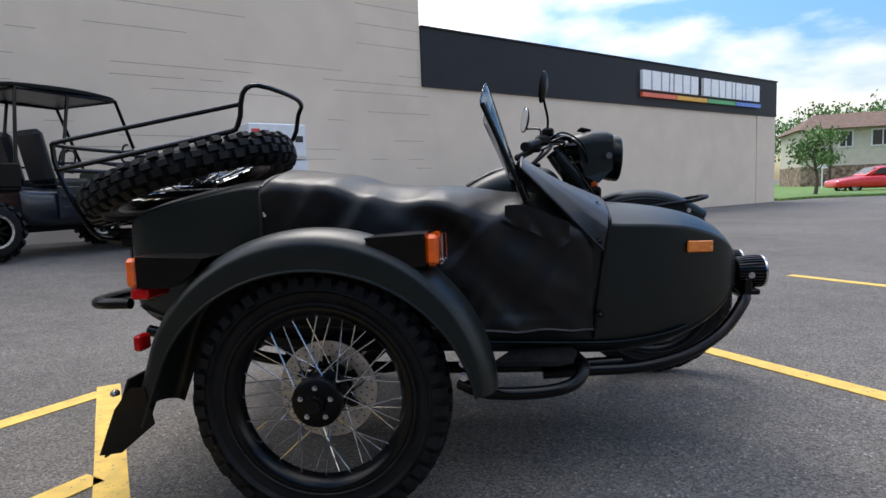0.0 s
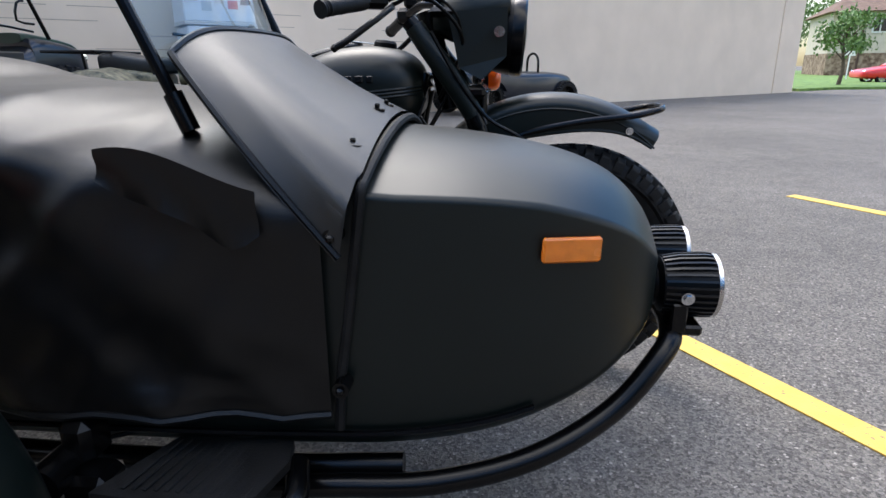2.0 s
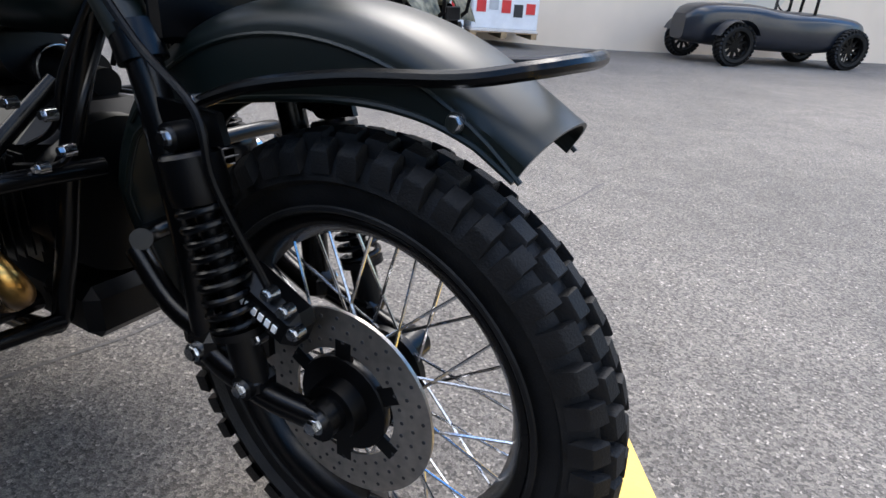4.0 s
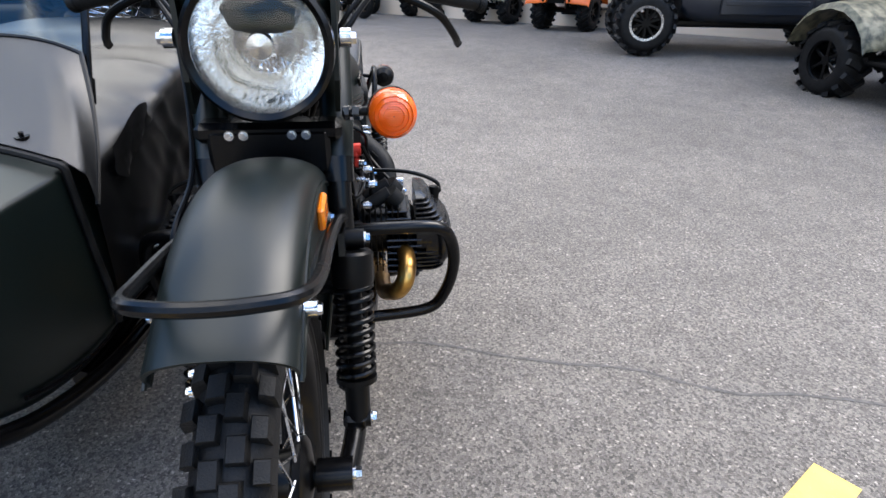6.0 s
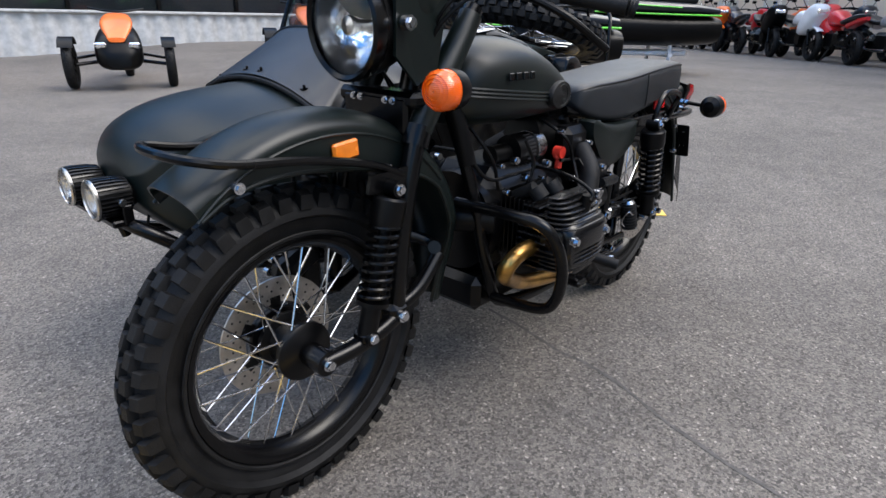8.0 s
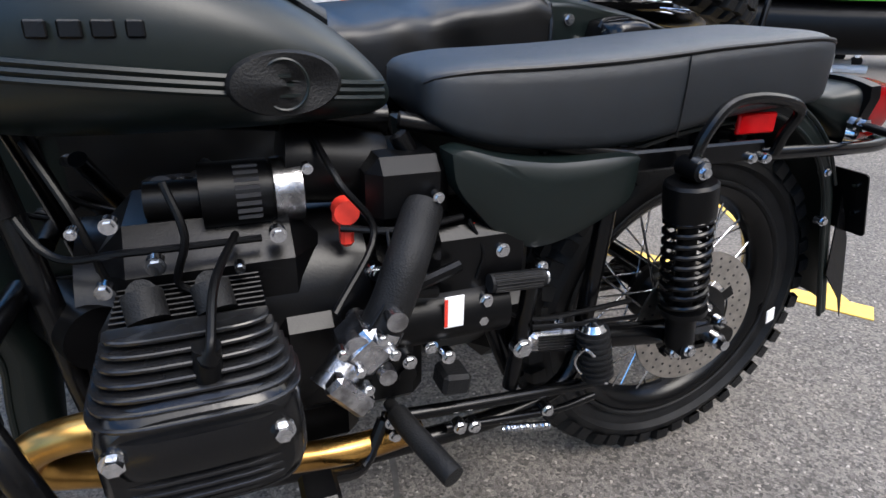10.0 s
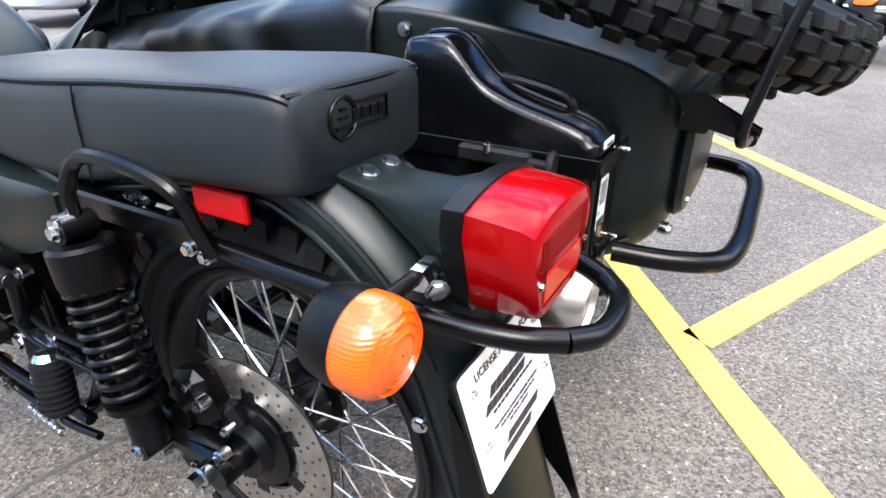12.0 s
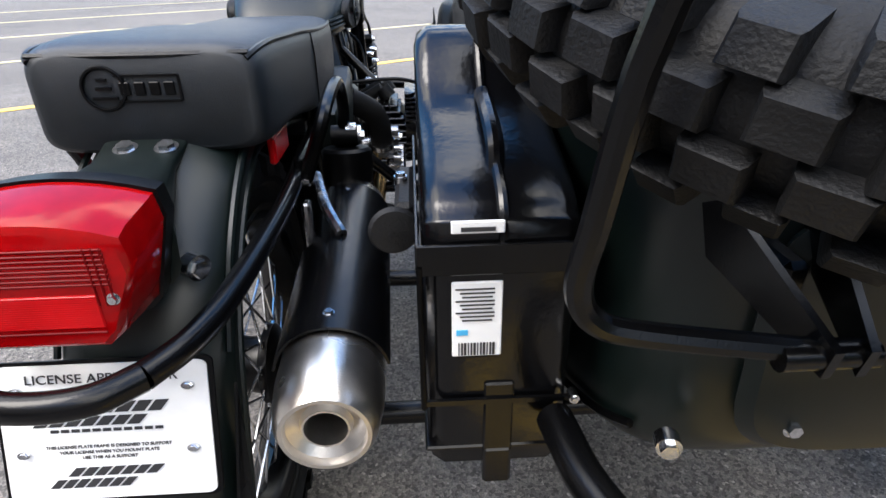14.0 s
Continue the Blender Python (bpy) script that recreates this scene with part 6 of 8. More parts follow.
# side marker and fog lamps
g = Geo().box((1.440, -0.9600, 0.692), (0.086, 0.010, 0.036), 0.003, (0, 2, 17))
part("side_marker", g, M_AMBREF, sidecar, "amber side reflector")
for y in (-0.795, -0.62):
    c = Vector((1.683, y, 0.587))
    g = Geo().lathe([(0.001, -0.095), (0.030, -0.095), (0.034, -0.085), (0.045, -0.078), (0.050, -0.012), (0.050, 0.004), (0.044, 0.006)], c, (1, 0, 0), 40)
    fog = part("fog_lamp", g, M_BLACK, sidecar, "black finned auxiliary lamp")
    for i in range(30):
        q = 2 * math.pi * i / 30
        u = Vector((0, math.cos(q), math.sin(q)))
        w = Vector((0, -math.sin(q), math.cos(q))) * 0.0019
        side = [(-0.080, 0.036), (-0.076, 0.0475), (-0.052, 0.0525), (-0.012, 0.0545), (0.002, 0.0535), (0.003, 0.044)]
        fin = Geo().plate([c + Vector((h, 0, 0)) + u * r for h, r in side], -w, w)
        part("cooling_fin", fin, M_FIN, fog)
    part("lamp_ring", Geo().lathe([(0.045, 0.004), (0.0515, 0.003), (0.0525, 0.009), (0.047, 0.012)], c, (1, 0, 0), 40, True), M_STEEL, fog)
    part("lamp_reflector", Geo().lathe([(0.001, -0.006), (0.02, -0.004), (0.046, 0.006)], c, (1, 0, 0), 32), M_CHROME, fog)
    fg = part("lamp_glass", Geo().lathe([(0.001, 0.013), (0.03, 0.012), (0.047, 0.009)], c, (1, 0, 0), 32), M_GLASS, fog)
    fg.visible_shadow = False
    s = -1 if y < -0.7 else 1
    part("lamp_bracket", Geo().box(c + Vector((-0.04, 0, -0.062)), (0.05, 0.105, 0.018), 0.004).box(c + Vector((-0.055, s * 0.054, -0.04)), (0.025, 0.006, 0.05), 0.003).cyl(c + Vector((-0.045, 0, -0.06)), c + Vector((-0.06, 0, -0.11)), 0.012, 12), M_FRAME, fog)
    part("bracket_bolt", Geo().bolt(c + Vector((-0.045, s * 0.054, -0.005)), (0, s, 0), 0.008, 0.008), M_ZINC, fog)
    part("lamp_cable", Geo().tube([c + Vector((-0.09, 0, 0)), c + Vector((-0.12, 0.02, -0.04)), c + Vector((-0.10, 0.04, -0.10)), c + Vector((-0.14, 0.05, -0.13))], 0.004, 8, 5), M_BLACK, fog)

# tubes of the sidecar chassis
g = Geo().tube([(0.95, -1.02, 0.315), (1.10, -1.012, 0.322), (1.25, -1.0, 0.328), (1.40, -0.967, 0.358), (1.525, -0.912, 0.415), (1.605, -0.865, 0.495), (1.625, -0.82, 0.515), (1.635, -0.72, 0.515), (1.625, -0.60, 0.515), (1.60, -0.54, 0.50), (1.50, -0.49, 0.43), (1.36, -0.45, 0.37), (1.15, -0.42, 0.33), (0.9, -0.41, 0.31)], 0.0185, 14, 5)
part("bumper_tube", g, M_FRAME, bike, "thick black front bumper tube of the sidecar")
g = Geo().tube([(-0.36, -0.415, 0.55), (-0.45, -0.43, 0.548), (-0.525, -0.47, 0.548), (-0.548, -0.56, 0.55), (-0.55, -0.72, 0.553), (-0.548, -0.89, 0.556), (-0.525, -0.98, 0.558), (-0.47, -1.015, 0.56), (-0.38, -1.02, 0.56)], 0.0185, 14, 5)
part("bumper_tube", g, M_FRAME, bike, "thick black rear bumper tube of the sidecar")
g = Geo()
for y in (-0.45, -0.98):
    g.tube([(-0.35, y, 0.46), (0.2, y, 0.34), (0.9, y, 0.325), (1.2, y * 0.97 - 0.02, 0.335)], 0.019, 12, 4)
for x in (-0.1, 0.325, 0.9):
    g.tube([(x, -0.12, 0.33), (x, -0.5, 0.33), (x, -1.02, 0.335)], 0.018, 12, 2)
g.tube([(0.325, -1.0, 0.335), (0.325, -1.20, R)], 0.022, 12, 2)
g.tube([(1.02, -0.08, 0.72), (0.98, -0.25, 0.55), (0.95, -0.44, 0.36)], 0.013, 12, 3).tube([(0.40, -0.10, 0.66), (0.42, -0.25, 0.52), (0.45, -0.44, 0.36)], 0.013, 12, 3)
part("sidecar_chassis", g, M_FRAME, bike, "black tubular sidecar chassis and struts")
g = Geo().tube([(0.70, -1.10, 0.31), (0.78, -1.165, 0.305), (0.92, -1.18, 0.31), (1.02, -1.16, 0.325), (1.065, -1.10, 0.355), (1.05, -1.03, 0.37)], 0.0185, 14, 5)
stp = part("step_tube", g, M_FRAME, bike, "black tube round the running board")
g = Geo().plate([(0.80, -1.14, 0.375), (0.98, -1.155, 0.378), (1.03, -1.13, 0.38), (1.05, -1.06, 0.382), (1.04, -1.01, 0.382), (0.86, -1.01, 0.378)], (0, 0, 0), (0, 0, 0.014))
part("running_board", g, M_RUBBER, stp, "black ribbed rubber running board")
for i in range(12):
    part("rubber_rib", Geo().box((0.855 + i * 0.0155, -1.075, 0.3925), (0.007, 0.115, 0.004), 0.001, (0, 1, -12)), M_RUBBER, stp)
g = Geo().box((0.77, -1.09, 0.365), (0.07, 0.06, 0.05), 0.01).cyl((0.73, -1.06, 0.39), (0.73, -1.14, 0.39), 0.028, 18).box((0.745, -1.06, 0.42), (0.05, 0.06, 0.07), 0.012)
part("suspension_link", g, M_FRAME, bike)
g = Geo().tube([(0.74, -1.05, 0.40), (0.84, -1.02, 0.415), (0.98, -1.0, 0.42), (1.02, -1.0, 0.44)], 0.004, 8, 5)
part("brake_line", g, M_BLACK, bike)
g = Geo().bolt((0.716, -1.20, 0.405), (0, -1, 0), 0.010, 0.012).bolt((0.716, -1.20, 0.365), (0, -1, 0), 0.010, 0.012).bolt((-0.205, -1.385, 0.385), (-0.4, -1, 0), 0.007)

# sidecar mudguard
sarc = [(SW.x + 0.458 * math.cos(radians(a)), SW.z + 0.436 * math.sin(radians(a))) for a in range(4, 175, 9)]
sf = fender("sidecar_mudguard", sarc + [(-0.165, 0.30)], 0.105, lambda t: 0.030 + 0.045 * math.sin(math.pi * t), y0=-1.275, crown=0.028, label="matte olive sidecar mudguard")
part("mudguard_bolts", g, M_ZINC, sf)
g = Geo().plate([(-0.165, -1.375, 0.42), (-0.165, -1.175, 0.42), (-0.255, -1.18, 0.20), (-0.255, -1.37, 0.20)], (0, 0, 0), (-0.006, 0, 0.001))
part("mud_flap", g, M_RUBBER, sf, "black rubber mud flap")
part("mud_flap_side", Geo().plate([(-0.16, -1.383, 0.40), (-0.21, -1.383, 0.34), (-0.275, -1.37, 0.205), (-0.20, -1.383, 0.22), (-0.10, -1.383, 0.30), (-0.12, -1.383, 0.40)], (0, 0, 0), (0, 0.004, 0)), M_FRAME, sf)


def corner_lamp(x0, x1, z, front):
    """A boxy bracket with an amber lamp at its end."""
    sgn = 1 if front else -1
    xe = x1 if front else x0
    g = Geo()
    n = xe - sgn * 0.035
    o = x0 if front else x1
    g.plate([(o, -1.36, z + 0.035), (n, -1.36, z + 0.043), (n, -1.36, z - 0.040), (o + sgn * 0.10, -1.36, z - 0.042), (o + sgn * 0.03, -1.36, z - 0.005)], (0, 0, 0), (0, 0.13, 0))
    b = part("lamp_housing", g, M_FRAME, sf, "black wedge lamp housing")
    part("amber_lens", Geo().box((xe - sgn * 0.018, -1.298, z), (0.034, 0.126, 0.080), 0.010), M_AMBER, b, "square amber lens")
    if front:
        part("clear_lens", Geo().box((xe + 0.004, -1.298, z), (0.014, 0.120, 0.074), 0.005), clear_material("clear_lens_plastic", (0.92, 0.93, 0.95), 0.1), b)
    return b


corner_lamp(0.485, 0.675, 0.742, True)
corner_lamp(-0.165, 0.055, 0.702, False)
part("rear_marker", Geo().box((-0.13, -1.30, 0.645), (0.05, 0.11, 0.03), 0.005), M_REDREF, sf, "red rear reflector")
part("rear_marker", Geo().box((-0.175, -1.29, 0.50), (0.026, 0.05, 0.045), 0.006), M_REDREF, sf, "red rear reflector")

# luggage rack over the spare wheel
def rk(x, y, z):
    """A point of the rack's own sloping plane."""
    return Vector((x * 0.93, y, z - 0.035 + 0.15 * (x + 0.3)))


g = Geo()
g.tube([rk(-0.68, -0.955, 1.10), rk(-0.10, -0.955, 1.10), rk(-0.005, -0.955, 1.115), rk(0.02, -0.955, 1.21), rk(0.06, -0.92, 1.235), rk(0.10, -0.72, 1.225), rk(0.10, -0.60, 1.21), rk(0.07, -0.56, 1.18), rk(0.04, -0.55, 1.10), rk(-0.05, -0.55, 1.095), rk(-0.68, -0.55, 1.10)], 0.0085, 10, 3)
g.tube([rk(-0.69, -0.955, 1.10), rk(-0.69, -0.75, 1.10), rk(-0.69, -0.55, 1.10)], 0.0085, 10, 2)
g.tube([rk(0.005, -0.955, 1.18), rk(-0.35, -0.955, 1.185), rk(-0.66, -0.955, 1.19), rk(-0.70, -0.94, 1.185), rk(-0.71, -0.75, 1.185), rk(-0.70, -0.565, 1.185), rk(-0.66, -0.55, 1.18), rk(-0.68, -0.55, 1.10)], 0.0075, 10, 3)
g.tube([rk(-0.70, -0.955, 1.185), rk(-0.69, -0.955, 1.10), (-0.58, -0.95, 0.86), (-0.52, -0.94, 0.775), (-0.50, -0.80, 0.765)], 0.0085, 10, 3)
g.tube([rk(-0.70, -0.55, 1.185), (-0.600, -0.430, 1.06), (-0.552, -0.391, 0.95), (-0.527, -0.379, 0.84), (-0.518, -0.376, 0.795), (-0.518, -0.388, 0.772), (-0.520, -0.42, 0.762), (-0.525, -0.525, 0.748)], 0.0085, 10, 4)
rack = part("luggage_rack", g, M_FRAME, bike, "black tubular luggage rack")
for x in (-0.55, -0.42, -0.28, -0.14):
    part("rack_bar", Geo().cyl(rk(x, -0.955, 1.10), rk(x, -0.55, 1.10), 0.006, 10), M_FRAME, rack)
g = Geo().cyl((-0.315, -0.715, 0.88), (-0.315, -0.715, 1.03), 0.03, 16).box((-0.315, -0.715, 0.915), (0.30, 0.16, 0.03), 0.006).plate([(-0.41, -0.50, 0.80), (-0.43, -0.50, 0.765), (-0.535, -0.528, 0.735), (-0.540, -0.528, 0.757), (-0.44, -0.50, 0.815)], (0, -0.003, 0), (0, 0.003, 0)).cyl((-0.527, -0.50, 0.747), (-0.527, -0.56, 0.747), 0.010, 12).plate([(-0.41, -0.58, 0.79), (-0.43, -0.58, 0.755), (-0.535, -0.55, 0.735), (-0.540, -0.55, 0.757), (-0.44, -0.58, 0.80)], (0, -0.003, 0), (0, 0.003, 0)).box((-0.48, -0.86, 0.775), (0.13, 0.03, 0.05), 0.006)
part("spare_wheel_mount", g, M_FRAME, bike, "black spare wheel bracket")

# jerry can in its bracket beside the sidecar tail
can = thing("jerry_can", "glossy black plastic jerry can strapped beside the sidecar", "jerry can", Matrix.Translation((-0.175, -0.36, 0.475)))
CI = Matrix.Translation((0.19, 0.36, -0.475))


def can_part(name, geo, mt, label="", sharp=35):
    ob = part(name, geo, mt, can, label, sharp=sharp)
    ob.matrix_parent_inverse = CI
    return ob


prof = [(-0.352, 0.485), (-0.362, 0.50), (-0.362, 0.735), (-0.352, 0.765), (-0.32, 0.785), (-0.22, 0.812), (-0.17, 0.835), (-0.13, 0.875), (-0.10, 0.892), (-0.045, 0.888), (-0.03, 0.87), (-0.02, 0.80), (-0.02, 0.50), (-0.03, 0.485)]
cc = Vector((-0.19, 0, 0.66))
rings = []
for y, k in ((-0.432, 0.90), (-0.428, 0.965), (-0.415, 1.0), (-0.305, 1.0), (-0.292, 0.965), (-0.288, 0.90)):
    rings.append([Vector((cc.x + (q.x - cc.x) * k, y, cc.z + (q.z - cc.z) * k)) for q in catmull([(a, 0, b) for a, b in prof], 3)])
can_part("can_body", Geo().loft(rings), M_CAN, "glossy black can body", 50)
can_part("can_seam", Geo().tube([(q.x, -0.36, q.z + 0.002) for q in catmull([(a, 0, b) for a, b in prof[2:11]], 3)], 0.005, 8, 1), M_CAN)
can_part("can_handle", Geo().tube([(-0.30, -0.36, 0.785), (-0.285, -0.36, 0.812), (-0.22, -0.36, 0.828), (-0.18, -0.36, 0.832)], 0.009, 10, 4), M_CAN)
for z, h in ((0.758, 0.012), (0.663, 0.082)):
    can_part("can_label", Geo().box((-0.3632, -0.337, z), (0.003, 0.047, h), 0.001), M_WHITE, "white paper label with printed lines")
g = Geo()
for i in range(9):
    g.box((-0.3652, -0.337 + (0.002 if i % 3 == 0 else 0), 0.697 - i * 0.0042), (0.0008, 0.036 - (i % 3) * 0.004, 0.0014))
for i in range(12):
    g.box((-0.3652, -0.320 - i * 0.003, 0.631), (0.0008, 0.0012 + 0.0006 * (i % 3), 0.014))
g.box((-0.3652, -0.337, 0.7565), (0.0008, 0.03, 0.004))
can_part("label_print", g, M_INK)
can_part("label_patch", Geo().box((-0.3652, -0.323, 0.650), (0.0008, 0.011, 0.006)), material("blue_print", (0.05, 0.35, 0.62), 0.5))
brk = part("can_bracket", Geo().box((-0.195, -0.2835, 0.705), (0.345, 0.004, 0.030), 0.001).box((-0.369, -0.36, 0.705), (0.004, 0.155, 0.030), 0.001).box((-0.19, -0.36, 0.478), (0.35, 0.15, 0.006), 0.002).box((-0.369, -0.36, 0.545), (0.004, 0.155, 0.006)).box((-0.365, -0.36, 0.52), (0.006, 0.03, 0.09), 0.002).cyl((-0.37, -0.285, 0.70), (-0.37, -0.285, 0.54), 0.003, 8).cyl((-0.37, -0.285, 0.70), (-0.37, -0.285, 0.54), 0.003, 8).box((-0.36, -0.36, 0.455), (0.02, 0.03, 0.05), 0.003), M_FRAME, bike, "black steel can bracket", Matrix.Translation((0.016, 0, 0.024)))
g = Geo().box((-0.21, -0.272, 0.706), (0.12, 0.020, 0.026), 0.005).cyl((-0.27, -0.265, 0.706), (-0.30, -0.262, 0.706), 0.008, 12).lathe([(0.001, 0.006), (0.022, 0.005), (0.025, 0.0), (0.022, -0.005), (0.001, -0.006)], (-0.305, -0.262, 0.706), (1, 0.1, 0), 24)
part("rubber_latch", g, M_RUBBER, brk, "black rubber latch")
part("bracket_bolts", Geo().bolt((-0.20, -0.268, 0.722), (0, 0, 1), 0.006, 0.006).bolt((-0.372, -0.435, 0.70), (-1, 0, 0), 0.004, 0.004).bolt((-0.372, -0.435, 0.545), (-1, 0, 0), 0.004, 0.004), M_ZINC, brk)

# ---- vehicles and surroundings ----
M_DARK = material("dark_blue_metal", (0.006, 0.009, 0.016), 0.3, 0.0, 0.1, 8, coat=0.3)
M_GREEN = material("lime_plastic", (0.10, 0.55, 0.03), 0.3, 0, 0.08, 10, coat=0.5)
M_ORANGE = material("orange_plastic", (0.82, 0.16, 0.02), 0.35, 0, 0.08, 10, coat=0.4)
M_REDP = material("red_plastic_body", (0.60, 0.015, 0.02), 0.32, 0, 0.08, 10, coat=0.5)
M_CAMO = material("camouflage_plastic", (0.06, 0.07, 0.04), 0.5, 0, 0.6, 14, second=(0.22, 0.20, 0.13))
M_GREYP = material("grey_silver_paint", (0.42, 0.45, 0.50), 0.3, 0.4, 0.08, 6, coat=0.4)
M_WHITEP = material("white_plastic", (0.75, 0.76, 0.78), 0.35, 0, 0.05, 8, coat=0.3)
M_DGREEN = material("dark_green_plastic", (0.012, 0.040, 0.024), 0.35, 0, 0.2, 6)
M_TINT = material("tinted_glass", (0.01, 0.012, 0.014), 0.06, 0, 0.05, 3)
M_WRAP = material("pallet_wrap_board", (0.62, 0.58, 0.54), 0.5, 0, 0.1, 5)


def at(x, y, turn, z=None):
    return Matrix.Translation((x, y, lift(x, y) if z is None else z)) @ Euler((0, 0, radians(turn))).to_matrix().to_4x4()


def lugged_tyre(r, w, lugs, bead):
    g = Geo()
    prof = [(bead, -w * 0.42)]
    for i in range(13):
        a = math.pi * i / 12
        prof.append((bead + (r * 0.955 - bead) * math.sin(a) ** 0.55 if 0 < i < 12 else bead, -w / 2 * math.cos(a) * (1 if 0 < i < 12 else 0.9)))
    prof.append((bead, w * 0.42))
    g.lathe(prof, seg=36, closed=True)
    for i in range(lugs):
        for s in (-1, 1):
            a = 2 * math.pi * (i + (0.5 if s > 0 else 0)) / lugs
            m = Euler((0, a, 0)).to_matrix().to_4x4() @ Matrix.Translation((0, s * w * 0.26, r * 0.955)) @ Euler((radians(-s * 14), 0, radians(s * 28))).to_matrix().to_4x4()
            v = [(x * r * 0.075 * k, y * w * 0.24 * k, z) for z, k in ((-r * 0.05, 1.1), (r * 0.05, 0.9)) for x in (-1, 1) for y in (-1, 1)]
            g.add(v, [(4, 5, 7, 6), (0, 1, 5, 4), (2, 6, 7, 3), (0, 4, 6, 2), (1, 3, 7, 5)], m)
    return g


ATV_TYRE = lugged_tyre(0.31, 0.24, 16, 0.16).mesh("tyre")
UTV_TYRE = lugged_tyre(0.365, 0.26, 18, 0.19).mesh("tyre")
SLIM_TYRE = tyre_geo(0.32, 0.065, 0.225, 30, 0.006).mesh("tyre")
CAR_TYRE = lugged_tyre(0.32, 0.20, 30, 0.21).mesh("tyre")
for me in (ATV_TYRE, UTV_TYRE, SLIM_TYRE, CAR_TYRE):
    me.materials.append(M_RUBBER)


def spoke_rim(r, w, n, ring=False):
    g = Geo().lathe([(r * 1.0, -w * 0.45), (r * 0.93, -w * 0.42), (r * 0.88, -w * 0.2), (r * 0.88, w * 0.2), (r * 0.93, w * 0.42), (r * 1.0, w * 0.45)], seg=36)
    for side in (-1, 1):
        g.cyl((0, side * w * 0.30, 0), (0, side * w * 0.38, 0), r * 0.24, 20)
        for i in range(n):
            a = 2 * math.pi * i / n
            g.box((r * 0.55 * math.sin(a), side * w * 0.32, r * 0.55 * math.cos(a)), (r * 0.16, w * 0.07, r * 0.74), 0.004, (0, math.degrees(a), 0))
    return g


def set_wheel(parent, x, y, r, me, rim_mesh, rim_mat, name="wheel", bright=None):
    w = part(name, rim_mesh, rim_mat, parent, at=Matrix.Translation((x, y, r)))
    part("tyre", me, M_RUBBER, w)
    if bright:
        part("rim_ring", Geo().lathe([(bright * 0.86, -0.125), (bright, -0.128), (bright, -0.12), (bright * 0.86, -0.118)], seg=36, closed=True), M_ALU, w, "bright rim ring")
        part("rim_ring", Geo().lathe([(bright * 0.86, 0.125), (bright, 0.128), (bright, 0.12), (bright * 0.86, 0.118)], seg=36, closed=True), M_ALU, w, "bright rim ring")
    return w


RIM_ATV = spoke_rim(0.165, 0.20, 6).mesh("wheel")
RIM_UTV = spoke_rim(0.195, 0.24, 10).mesh("wheel")
RIM_SLIM = spoke_rim(0.225, 0.07, 10).mesh("wheel")
RIM_CAR = spoke_rim(0.215, 0.18, 7).mesh("wheel")
for me, mt in ((RIM_ATV, M_BLACK), (RIM_UTV, M_BLACK), (RIM_SLIM, M_BLACK), (RIM_CAR, M_ALU)):
    me.materials.append(mt)


def shell(rows, n=3.0, seg=28, k=3, low=None):
    """A body lofted along x from rows of x, half width, bottom, top."""
    return Geo().loft([ring_at(x, 0, w, a, b, n, seg, low) for x, w, a, b in smooth_sections(rows, k)])


